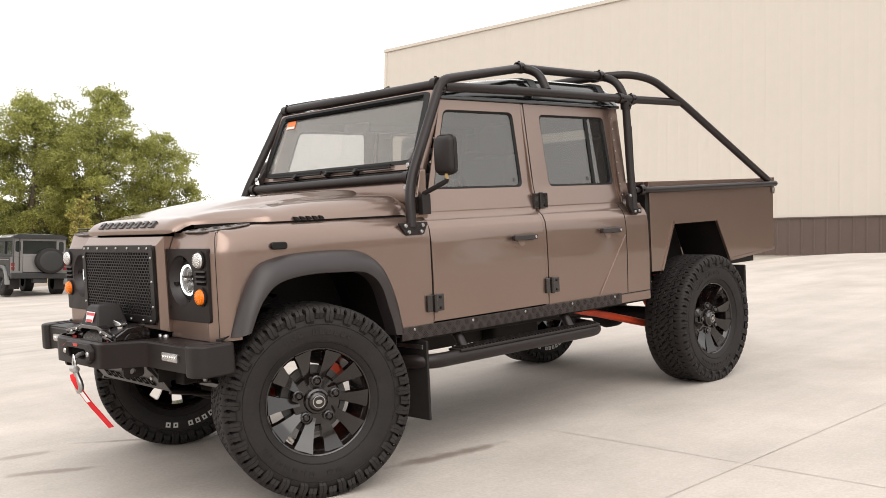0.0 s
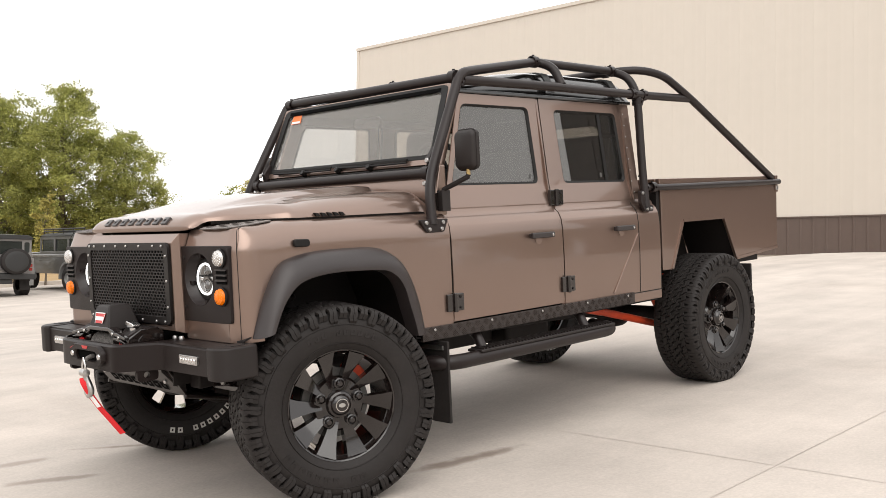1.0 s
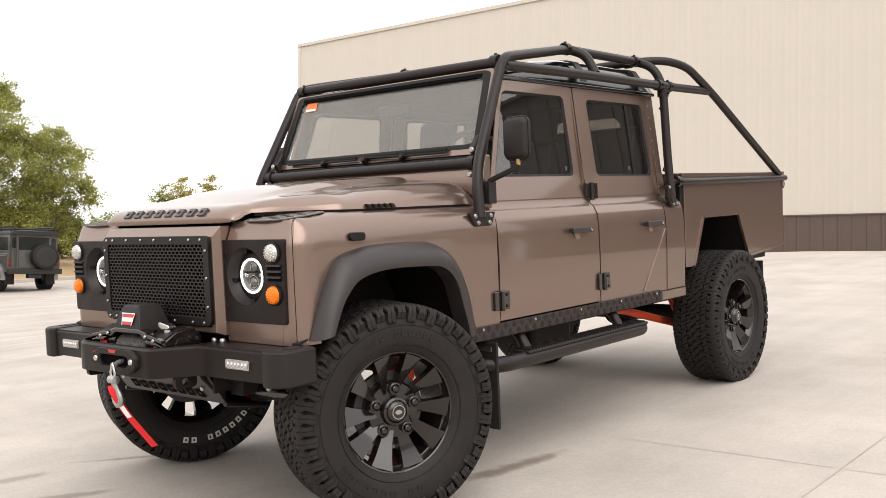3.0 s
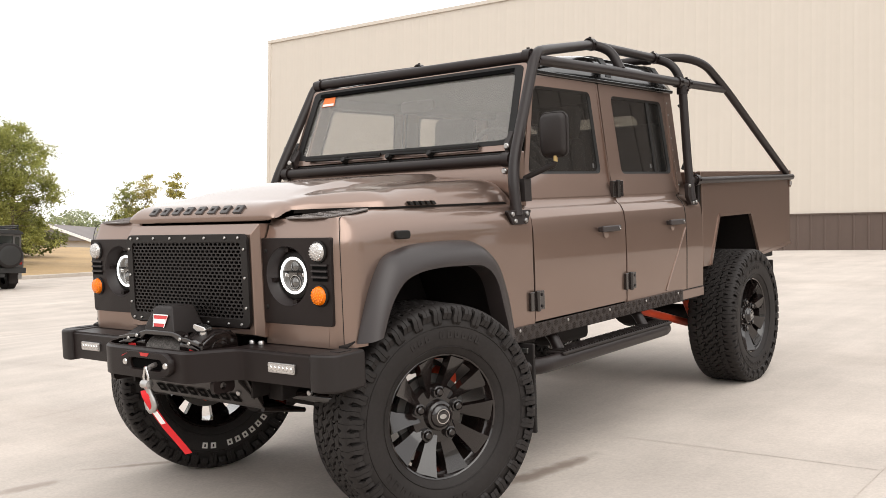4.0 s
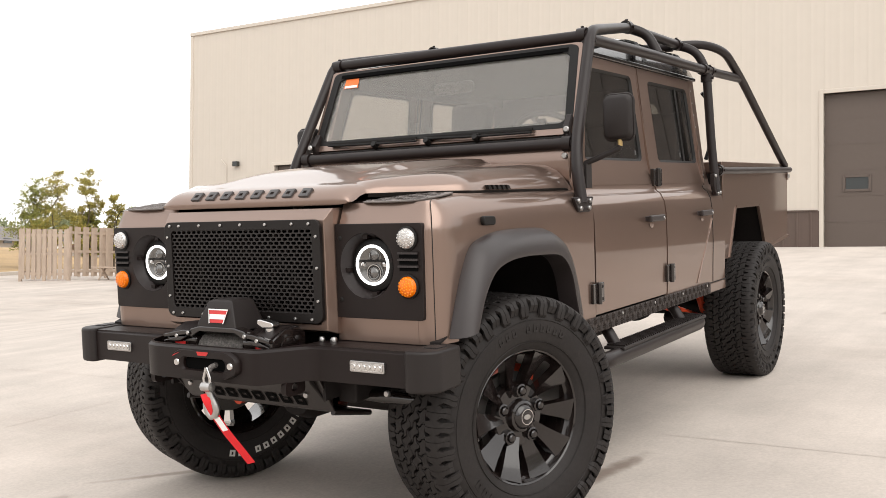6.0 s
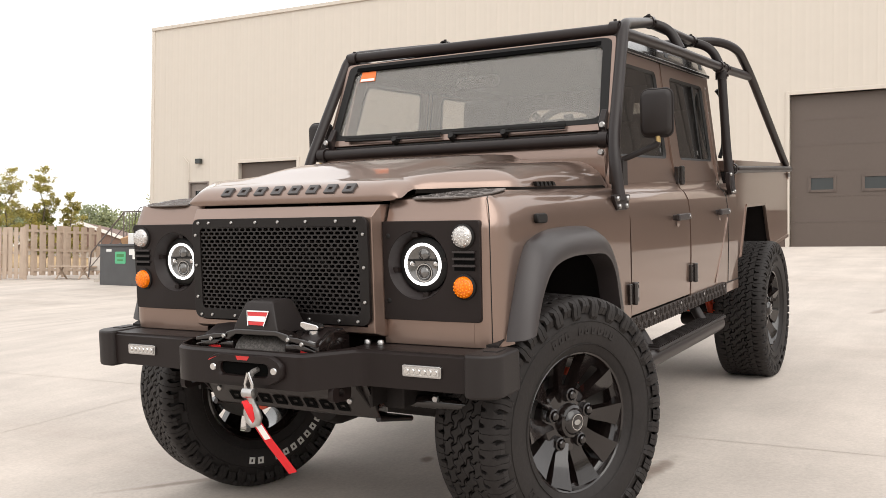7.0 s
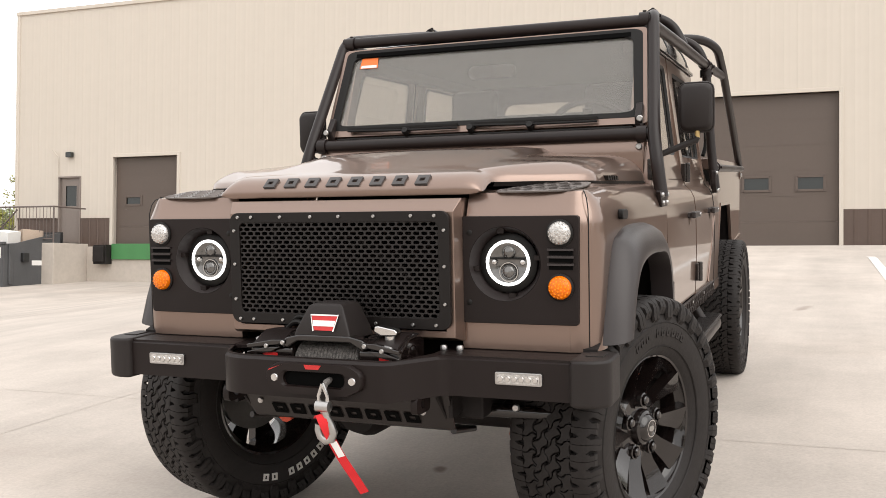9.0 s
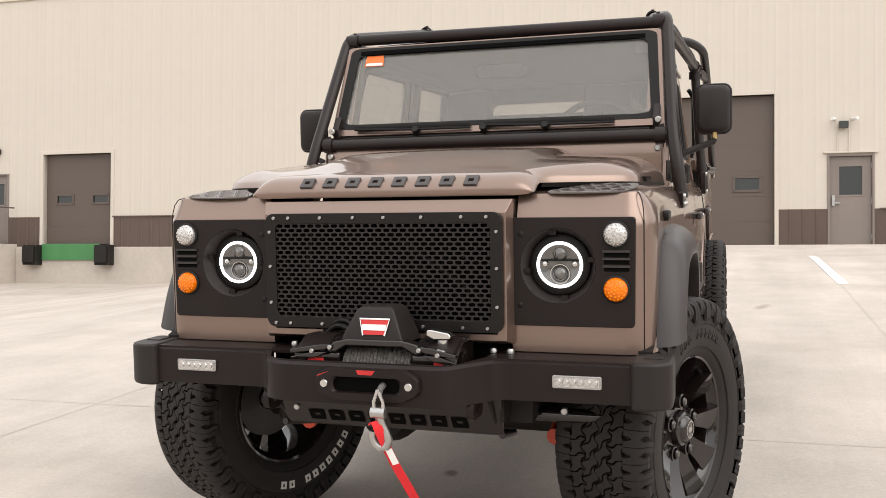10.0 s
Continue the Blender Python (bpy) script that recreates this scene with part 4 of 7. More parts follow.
# ---------------------------------------------------------------- parked off-roaders
def parked(x, y, turn, paint, rear, top, label, wheelmat, cladding, racked):
    c = thing("parked_off_roader", pose(x, y, ground_z(x, y), 0, 0, turn) @ Matrix.Diagonal((1, 1.13, 1, 1)), label, "car", "parked vehicles")
    # local: x forward, rear face at x = 0
    low = Shape().prism([(0.0, 0.62), (0.0, 1.22), (4.45, 1.22), (4.5, 1.12), (4.5, 0.62), (4.3, 0.62), (4.15, 0.95), (3.4, 0.95), (3.25, 0.55), (1.25, 0.55), (1.1, 0.95), (0.4, 0.95), (0.25, 0.62)], "y", -0.80, 0.80)
    part("body", low, paint, c, bevel=0.03)
    s = Shape()
    for y0 in (-0.70, 0.66):
        s.box(0.03, 3.1, y0, y0 + 0.04, 1.22, 1.33).box(0.03, 3.1, y0, y0 + 0.04, 1.74, 1.86)
        for a, b in ((0.03, 0.16), (0.95, 1.06), (1.95, 2.06), (3.0, 3.1)):
            s.box(a, b, y0, y0 + 0.04, 1.33, 1.74)
    part("upper_body", s, paint, c, bevel=0.008)
    s = Shape().box(0.0, 0.05, -0.72, -0.46, 1.24, 1.86).box(0.0, 0.05, 0.46, 0.72, 1.24, 1.86).box(0.0, 0.05, -0.46, 0.46, 1.24, 1.34).box(0.0, 0.05, -0.46, 0.46, 1.76, 1.86)
    part("rear_frame", s, rear, c, bevel=0.008)
    for y0 in (-0.79, 0.465):
        part("rear_panel", Shape().box(-0.012, 0.002, y0, y0 + 0.325, 0.74, 1.235), rear, c, bevel=0.004)
    part("quarter_window", Shape().prism(rounded(-0.66, -0.52, 1.40, 1.74, 0.05), "x", -0.004, 0.01), PARTGLASS, c)
    part("quarter_window", Shape().prism(rounded(0.52, 0.66, 1.40, 1.74, 0.05), "x", -0.004, 0.01), PARTGLASS, c)
    g = Shape().box(0.22, 2.98, -0.66, 0.66, 1.3, 1.8)
    part("cabin_glass", g, PARTGLASS, c)
    part("rear_glass", Shape().box(0.015, 0.035, -0.45, 0.45, 1.34, 1.76), PARTGLASS, c)
    roof = Shape()
    rows = []
    for i in range(9):
        yy = -0.74 + 1.48 * i / 8
        zz = 1.86 + 0.13 * (1 - abs(yy / 0.74) ** 4)
        rows.append([(-0.05, yy, zz - 0.03), (0.2, yy, zz), (3.0, yy, zz), (3.2, yy, zz - 0.04), (3.2, yy, 1.84), (-0.05, yy, 1.84), (-0.05, yy, zz - 0.03)])
    roof.grid(rows)
    part("roof", roof, top, c)
    part("roof_edge", Shape().prism([(-0.74, 1.83), (0.74, 1.83), (0.74, 1.88), (0.60, 1.965), (-0.60, 1.965), (-0.74, 1.88)], "x", -0.075, 0.16), MATBLACK, c, bevel=0.01)
    if racked:
        rack = Shape()
        for yy in (-0.62, 0.62):
            rack.rod((0.0, yy, 2.10), (3.0, yy, 2.10), 0.024, 8).rod((0.0, yy, 2.02), (3.0, yy, 2.02), 0.02, 8)
        for xx in (0.05, 0.8, 1.55, 2.3, 2.95):
            rack.rod((xx, -0.62, 2.03), (xx, 0.62, 2.03), 0.018, 8).rod((xx, -0.62, 1.93), (xx, -0.62, 2.10), 0.016, 6).rod((xx, 0.62, 1.93), (xx, 0.62, 2.10), 0.016, 6)
        part("roof_rack", rack, MATBLACK, c)
    part("rear_bumper", Shape().box(-0.16, 0.02, -0.80, 0.80, 0.56, 0.74).box(-0.1, 0.1, -0.2, 0.2, 0.42, 0.56), MATBLACK, c, bevel=0.02)
    part("rear_door", Shape().box(-0.02, 0.0, -0.46, 0.46, 0.76, 1.30), rear, c, bevel=0.008)
    for yy in (-0.74, 0.68):
        part("tail_lamp", Shape().box(-0.035, 0.0, yy, yy + 0.09, 0.84, 0.93).box(-0.035, 0, yy, yy + 0.09, 0.96, 1.05), TAIL, c, bevel=0.006)
    part("bonnet", Shape().box(3.1, 4.45, -0.72, 0.72, 1.2, 1.3), paint, c, bevel=0.04)
    part("waist_trim", Shape().box(0.1, 4.4, -0.815, -0.795, 1.14, 1.17).box(0.1, 4.4, 0.795, 0.815, 1.14, 1.17), STEEL, c)
    tyre = Shape().lathe([(0.20, -0.12), (0.36, -0.135), (0.40, -0.11), (0.405, 0.0), (0.40, 0.11), (0.36, 0.135), (0.20, 0.12)], 28)
    rim = Shape().lathe([(0.0, 0.10), (0.06, 0.12), (0.10, 0.08), (0.19, 0.06), (0.205, 0.12), (0.21, 0.0)], 24)
    for xx in (0.75, 3.77):
        for sy in (-1, 1):
            w = part("wheel", tyre, RUBBER, c, at=pose(xx, sy * 0.70, 0.40, 0, 0, 0 if sy > 0 else 180))
            part("rim", rim, wheelmat, w)
            part("wheel_arch", Shape().grid([[(r * math.cos(a), yy, r * math.sin(a)) for r, yy in ((0.46, 0.0), (0.535, 0.0), (0.54, 0.06), (0.535, 0.12), (0.46, 0.12), (0.46, 0.0))] for a in [radians(-8 + 196 * k / 20) for k in range(21)]]), cladding, c, at=pose(xx, sy * 0.80 - 0.06, 0.44))
    spare = part("spare_wheel", tyre, RUBBER, c, at=pose(-0.16, -0.24, 1.13, 0, 0, 90))
    part("cover", Shape().lathe([(0.0, 0.146), (0.20, 0.142), (0.30, 0.138), (0.33, 0.128), (0.335, 0.10)], 28), MATBLACK, spare)
    for sy in (-0.62, 0.62):
        part("mudflap", Shape().box(0.22, 0.24, sy - 0.14, sy + 0.14, 0.22, 0.62), RUBBER, c)
    part("ladder", Shape().rod((-0.06, 0.56, 0.8), (-0.06, 0.56, 1.95), 0.014, 8).rod((-0.06, 0.72, 0.8), (-0.06, 0.72, 1.95), 0.014, 8), MATBLACK, c)
    return c


parked(-8.84, -26.71, -92, MATBLACK, OLDCAR, SILVER, "black and grey boxy off-roader with rear spare wheel", MATBLACK, SILVER, False)
parked(-12.2, -26.95, -87.5, DARKCAR, DARKCAR, MATBLACK, "dark grey boxy off-roader with black roof rack", SILVER, SILVER, True)

# ================================================================ the pickup
truck = thing("pickup_truck", CAR, "taupe metallic double-cab off-road pickup with black roll cage", "pickup truck")


def yside(z):
    """Half-width of the cab side at a height."""
    return lerp([(0.60, 0.785), (0.9, 0.793), (1.08, 0.790), (1.14, 0.782), (1.175, 0.765), (1.195, 0.742), (1.215, 0.735), (1.34, 0.705), (1.80, 0.652), (1.83, 0.648)], z)


def pair(name, s, mat, parent=None, label="", **kw):
    """The same part on both sides of the truck."""
    a = part(name, s, mat, parent or truck, label, **kw)
    b = part(name, s.moved(FLIP), mat, parent or truck, label, **kw)
    return a, b


def tube_part(name, pts, r=0.0248, bend=0.12, mat=None, both=True, n=14):
    s = Shape().tube(fillet(pts, bend), r, n)
    if both:
        return pair(name, s, mat or CAGE)
    return part(name, s, mat or CAGE, truck)


def bolt(p, r=0.012, h=0.008, axis="y", mat=None, parent=None, name="bolt"):
    s = Shape().lathe([(0.0, h), (r * 0.75, h), (r, h * 0.6), (r, 0.0)], 10, axis)
    return part(name, s, mat or CHROME, parent or truck, at=Matrix.Translation(p))


# ---------------------------------------------------------------- bonnet
def bonnet_half(x):
    return 0.45 + 0.262 * smooth01((0.36 - x) / 0.27) + 0.012 * smooth01((0.1 - x) / 0.8)


LIP = [(0.446, 1.186), (0.452, 1.199), (0.449, 1.213), (0.438, 1.228), (0.420, 1.241), (0.396, 1.250), (0.365, 1.257)]
CENTRE = [(-0.74, 1.366), (-0.5, 1.362), (-0.2, 1.349), (-0.05, 1.338), (0.05, 1.322), (0.13, 1.306), (0.22, 1.286), (0.30, 1.269), (0.365, 1.257)]


def bonnet_reach(y):
    """How far forward the bonnet reaches at a distance from the middle."""
    lo, hi = -0.8, 0.36
    for _ in range(18):
        m = (lo + hi) / 2
        lo, hi = (m, hi) if bonnet_half(m) > y else (lo, m)
    return lo


def bonnet_z(x, y):
    w = bonnet_half(x)
    v = min(1.0, abs(y) / w)
    zc = lerp(CENTRE, x)
    back = smooth01((0.30 - x) / 0.35)
    flat = zc - 0.024 * back
    z = flat - 0.030 * v * v * (0.35 + 0.65 * back)
    z += 0.024 * smooth01((0.385 - abs(y)) / 0.07) * back
    foot = 1.2185 + 0.0025 * smooth01((x - 0.05) / 0.15)
    k = max(0.0, (v - 0.84) / 0.16)
    z -= (z - foot) * (1 - math.sqrt(max(0, 1 - k * k)))
    # the shoulders slope gently forward down to the edge over the wings
    if abs(y) > 0.38:
        near = max(0.0, bonnet_reach(abs(y)) - x)
        low = foot + 0.016 + 0.098 * (1 - (1 - min(1.0, near / 0.34)) ** 2)
        if low < z:
            z -= (z - low) * smooth01((abs(y) - 0.38) / 0.14)
    # rounded rear edge
    return z - 0.03 * smooth01((-0.645 - x) / 0.06)


rows = []
vs = [-1 + 2 * i / 48 for i in range(49)]
vs = [math.copysign(1 - (1 - abs(v)) ** 1.5, v) for v in vs]
for lx, lz in LIP:
    row = []
    for v in vs:
        y = v * 0.45
        k = min(1, max(0, (abs(v) - 0.84) / 0.16))
        q = 1 - math.sqrt(max(0, 1 - k * k))
        z = lz + (max(1.192, lerp([(0.365, 1.221), (0.40, 1.212), (0.43, 1.195)], lx)) - lz) * q
        row.append((lx - 0.012 * abs(v) ** 3 - 0.012 * q, y, z))
    rows.append(row)
xs = [0.33 - 1.03 * (i / 48) for i in range(49)]
for x in xs:
    w = bonnet_half(x)
    rows.append([(x, v * w, bonnet_z(x, v * w)) for v in vs])
part("bonnet", Shape().grid(rows), PAINT, truck, smooth=60, thick=0.012)
skirt = []
for x in xs:
    w = bonnet_half(x)
    skirt.append([(x, w - 0.004, bonnet_z(x, w) + 0.001), (x, w - 0.010, bonnet_z(x, w) - 0.012)])
pair("bonnet_edge", Shape().grid(skirt), SEAL, thick=0.004)
# raised badge along the bonnet lip, kept as plain blocks
def lip_x(z):
    return lerp([(1.199, 0.452), (1.213, 0.449), (1.228, 0.438), (1.243, 0.420), (1.256, 0.396)], z)


for i in range(8):
    y0 = -0.275 + i * 0.0746
    q = [(y0, 1.2155), (y0 + 0.040, 1.2155), (y0 + 0.044, 1.2425), (y0 + 0.004, 1.2425)]
    c = (y0 + 0.022, 1.229)
    h = [(c[0] + (y - c[0]) * 0.42, c[1] + (z - c[1]) * 0.30) for y, z in q]
    part("badge_block", Shape().grid([[(lip_x(z) + o, y, z + o * 0.8) for y, z in w] for w, o in ((q, -0.004), (q, 0.006), (h, 0.006), (h, -0.004))], close=True), LETTER, truck, bevel=0.0015)
# side vents in the bonnet
VX = -0.180
for i in range(5):
    pair("vent_fin", Shape().prism([(VX + 0.034 * i, 1.2205), (VX + 0.024 + 0.034 * i, 1.2205), (VX + 0.030 + 0.034 * i, 1.236), (VX + 0.014 + 0.034 * i, 1.234)], "y", 0.700, 0.7225), SEAL)
pair("washer_jet", Shape().lathe([(0.0, 0.012), (0.018, 0.010), (0.022, 0.0)], 10, "z", (-0.672, 0.44, 1.312)), SEAL)

# ---------------------------------------------------------------- front wings
plan = [(0.432, 0.40), (0.432, 0.60)]
for i in range(9):
    a = radians(90 * i / 8)
    plan.append((0.342 + 0.088 * math.cos(a), 0.702 + 0.088 * math.sin(a)))
plan += [(0.322, 0.7908), (0.20, 0.791), (0.0, 0.791), (-0.3, 0.791), (-0.55, 0.791), (-0.757, 0.791)]


def inward(path, i, o):
    a, b = Vector(path[max(0, i - 1)]), Vector(path[min(len(path) - 1, i + 1)])
    d = (b - a).normalized()
    return (path[i][0] - d.y * o, path[i][1] + d.x * o)


def drawn_in(p, o, z):
    """How far the shoulder is drawn in: a round flank, and a front face that leans back in a straight slope."""
    k = smooth01((0.425 - p[0]) / 0.14)
    return o * k + (1 - k) * 0.034 * max(0.0, (z - 1.112) / 0.088)


def sweep(path, prof):
    rows = []
    for i in range(len(path)):
        row = []
        for o, z in prof:
            q = inward(path, i, drawn_in(path[i], o, z))
            row.append((q[0], q[1], z))
        rows.append(row)
    return Shape().grid(rows)


SHOULDER = [(0.0, 1.098), (0.002, 1.12), (0.008, 1.145), (0.020, 1.168), (0.038, 1.186), (0.062, 1.197), (0.085, 1.2)]
wing = sweep(plan, SHOULDER)
deckline = [inward(plan, i, drawn_in(plan[i], 0.083, 1.1995)) for i in range(len(plan))]
wing.grid([[(x, y, 1.1995), (x, 0.55, 1.1995), (x, 0.40, 1.1995)] if x < 0.33 else [(x, y, 1.1995), (min(x, 0.37), min(y, 0.6), 1.1995), (0.30, 0.40, 1.1995)] for x, y in deckline])
# corner and front face below the shoulder
wing.join(sweep(plan[2:12], [(0.0, 0.735), (0.0, 0.9), (0.0, 1.06), (0.0, 1.098)]))
wing.join(sweep(plan[11:], [(0.0, 1.050), (0.0, 1.075), (0.0, 1.098)]))
wing.put([(0.432, y, z) for y, z in ((0.40, 1.098), (0.72, 1.098), (0.72, 1.112), (0.40, 1.112))], [(0, 1, 2, 3)])
wing.box(0.40, 0.4305, 0.385, 0.708, 0.735, 0.822).box(0.38, 0.4305, 0.385, 0.708, 1.09, 1.112)
ARCH = [(0.352, 0.735), (0.315, 0.87), (0.262, 0.962), (0.185, 1.012), (0.08, 1.031), (-0.10, 1.034), (-0.24, 1.028), (-0.335, 0.998), (-0.42, 0.915), (-0.475, 0.79), (-0.505, 0.66)]
side = [(0.325, 0.735), (0.325, 1.0985), (-0.757, 1.0985), (-0.757, 0.66)] + [q for q in ARCH[::-1] if q[0] < 0.32]
wing.prism([(x, z) for x, z in side], "y", 0.780, 0.7903)


def wing_lift(x):
    """The wing top falls a little from the doors to the headlights."""
    return lerp([(-0.1, 0.0105), (0.2, 0.0105), (0.42, -0.0135)], x)


wing.v = [(x, y, z + wing_lift(x) * smooth01((z - 1.08) / 0.08)) for x, y, z in wing.v]
pair("front_wing", wing, PAINT, smooth=50, weld=0.0012)
pair("wing_seam", Shape().tube([(0.4095, 0.7585, 0.74), (0.4095, 0.7585, 1.11), (0.4075, 0.757, 1.14), (0.402, 0.752, 1.168), (0.392, 0.744, 1.186), (0.37, 0.735, 1.192)], 0.0016, 6), SEAL)
inner = Shape()
lin = []
for x, z in [(0.42, 0.715), (0.42, 0.745)] + [(x * 1.03, z + 0.03) for x, z in ARCH] + [(-0.52, 0.5)]:
    lin.append([(x, 0.40, z), (x, 0.782, z)])
inner.grid(lin)
inner.box(-0.50, 0.40, 0.385, 0.40, 0.64, 1.12)
pair("wheel_housing", inner, UNDER, thick=0.006)

OUTF = [(0.377, 0.750), (0.343, 0.855), (0.297, 0.955), (0.240, 1.033), (0.165, 1.061), (0.07, 1.075), (-0.05, 1.079), (-0.21, 1.076), (-0.30, 1.065), (-0.38, 1.03), (-0.445, 0.965), (-0.50, 0.85), (-0.53, 0.72), (-0.543, 0.655)]
INF = [(0.322, 0.768), (0.282, 0.854), (0.241, 0.911), (0.187, 0.954), (0.10, 0.977), (-0.02, 0.985), (-0.15, 0.981), (-0.23, 0.977), (-0.29, 0.967), (-0.345, 0.935), (-0.385, 0.88), (-0.415, 0.79), (-0.44, 0.715), (-0.452, 0.66)]


def dense(pts, k=4):
    """Catmull-Rom through a few points."""
    out = []
    P = [pts[0]] + list(pts) + [pts[-1]]
    for i in range(1, len(P) - 2):
        for j in range(k):
            t = j / k
            out.append(tuple(0.5 * (2 * P[i][c] + (P[i + 1][c] - P[i - 1][c]) * t + (2 * P[i - 1][c] - 5 * P[i][c] + 4 * P[i + 1][c] - P[i + 2][c]) * t * t
                                    + (3 * P[i][c] - P[i - 1][c] - 3 * P[i + 1][c] + P[i + 2][c]) * t ** 3) for c in range(len(pts[0]))))
    out.append(tuple(pts[-1]))
    return out


rows = []
for (xo, zo), (xi, zi) in zip(dense(OUTF), dense(INF)):
    row = []
    for t, y in ((0.0, 0.788), (0.0, 0.797), (0.10, 0.822), (0.28, 0.846), (0.55, 0.860), (0.85, 0.868), (1.0, 0.866), (1.03, 0.855), (1.03, 0.79)):
        row.append((xo + (xi - xo) * t, y, zo + (zi - zo) * t))
    rows.append(row)
pair("wheel_arch_flare", Shape().grid(rows), FLARE, truck, "satin black wheel-arch flare", smooth=50, thick=0.004)
pair("side_marker", Shape().prism(roundpoly([(0.083, 1.098), (0.163, 1.100), (0.163, 1.132), (0.083, 1.130)], 0.016), "y", 0.788, 0.806), SEAL, truck, "black side marker lamp", bevel=0.005)


def chequer(u, v, w, h, pitch=0.030, rise=0.0028):
    """Five-bar tread pattern over a w by h patch, in the plane of two axes: groups of thin raised bars that turn about."""
    s = Shape()
    e = u.cross(v)
    for i in range(int(w / pitch)):
        for j in range(int(h / pitch)):
            c = u * ((i + 0.5) * pitch) + v * ((j + 0.5) * pitch)
            d = (u + v).normalized() if (i + j) % 2 else (u - v).normalized()
            q = e.cross(d)
            for k in (-1.5, -0.5, 0.5, 1.5):
                m = c + q * k * pitch * 0.235
                a, b = d * pitch * (0.46 if abs(k) > 1 else 0.60), q * pitch * 0.075
                s.put([m - a, m + b, m + a, m - b, m + e * rise - a * 0.6, m + e * rise + a * 0.6], [(0, 1, 5, 4), (1, 2, 5), (2, 3, 4, 5), (3, 0, 4)])
    return s


# chequer plates on the wing tops, behind the headlights; they rise a little towards the rear
TILT_P = Matrix.Translation((0.42, 0, 1.1872)) @ pose(0, 0, 0, 0, 6.3, 0) @ Matrix.Translation((-0.42, 0, 0))
tp = roundpoly([(0.412, 0.478), (0.418, 0.60), (0.405, 0.700), (0.30, 0.730), (0.20, 0.722), (0.21, 0.60), (0.33, 0.50)], 0.03)
for f in (Matrix.Identity(4), FLIP):
    pl_ob = part("wing_top_plate", Shape().prism(tp, "z", 0.0, 0.005).moved(f @ TILT_P), TREAD, truck, "chequer-plate wing top protector", bevel=0.001)
    s = Shape()
    ch = chequer(Vector((0.95, 0.3, 0)).normalized(), Vector((-0.3, 0.95, 0)).normalized(), 0.50, 0.46, 0.036)
    for q in range(0, len(ch.v), 6):
        pts = [Vector(p) + Vector((0.13, 0.36, 0.005)) for p in ch.v[q:q + 6]]
        c = sum(pts, Vector()) / 6
        if 0.215 < c.x < 0.402 and 0.495 < c.y < 0.705 and c.y > 0.50 + (0.34 - c.x) * 0.85:
            s.put([TILT_P @ p for p in pts], [(0, 1, 5, 4), (1, 2, 5), (2, 3, 4, 5), (3, 0, 4)])
    part("tread_pattern", s.moved(f), TREAD, pl_ob, smooth=0)

# ---------------------------------------------------------------- radiator surround and grille
sur = Shape()
FACE = [(-0.380, 0.770), (0.380, 0.770), (0.380, 1.1385), (-0.380, 1.1385)]
BACK = [(-0.394, 0.757), (0.394, 0.757), (0.394, 1.1765), (-0.394, 1.1765)]
HOLE = [(-0.352, 0.79), (0.352, 0.79), (0.352, 1.12), (-0.352, 1.12)]
sur.grid([[(x + (t if z > 1 else 0.0), y, z) for y, z in r] for x, r, t in ((0.385, BACK, 0.0), (0.446, BACK, 0.003), (0.4815, FACE, 0.0), (0.4815, HOLE, 0.0), (0.39, HOLE, 0.0))], close=True)
part("radiator_surround", sur, PAINT, truck, bevel=0.002, smooth=0)
part("grille_backing", Shape().box(0.36, 0.385, -0.38, 0.38, 0.76, 1.15), UNDER, truck)
part("radiator_core", Shape().grid([[(0.386 + 0.006 * (k % 2), y, 0.79 + k * 0.0035) for y in (-0.34, 0.345)] for k in range(101)]), SKIDSTEEL, truck, smooth=0)
# bright strip added where daylight shows through beside the core
part("daylight_strip", Shape().box(0.386, 0.41, 0.318, 0.345, 0.79, 1.14), STEEL, truck, bevel=0.006)
part("cooler_pipe", Shape().tube([(0.42, -0.27, 0.86), (0.425, -0.25, 1.10), (0.42, -0.05, 1.12)], 0.012, 8).rod((0.42, 0.05, 1.05), (0.425, 0.33, 0.86), 0.009, 8), UNDER, truck)
GO, GI = rounded(-0.373, 0.373, 0.795, 1.141, 0.028), rounded(-0.338, 0.338, 0.828, 1.110, 0.018)
gr = ring(GO, GI, (0, 0.968), 1, 60)
plate = Shape().grid([[(x, y, z) for y, z in gr[k]] for x, k in ((0.484, 0), (0.497, 0), (0.497, 1), (0.484, 1), (0.484, 0))], close=True)
grille = part("grille", plate, PLATEBLACK, truck, "black steel mesh grille plate with bright bolts", bevel=0.0015)
mesh = Shape()
pz, py = 0.0134, 0.0258
nr = 21
for k in range(nr + 1):
    z = 0.828 + k * pz
    mesh.box(0.486, 0.493, -0.338, 0.338, z - 0.0016, z + 0.0018)
for k in range(nr):
    z = 0.828 + k * pz
    y = -0.338 + (py / 2 if k % 2 else 0)
    while y < 0.338:
        mesh.box(0.4862, 0.4928, y - 0.0028, y + 0.0028, z + 0.0018, z + pz - 0.0016)
        # the holes are rounded at their ends
        for dy in (-1, 1):
            for zc, dz in ((z + 0.0018, 1), (z + pz - 0.0016, -1)):
                mesh.prism([(y + dy * 0.0027, zc - dz * 0.0004), (y + dy * 0.0027, zc + dz * 0.0042), (y + dy * 0.0038, zc + dz * 0.0020), (y + dy * 0.0072, zc - dz * 0.0004)], "x", 0.4864, 0.4926)
        y += py
part("mesh_screen", mesh, MESHBLACK, grille, smooth=0)
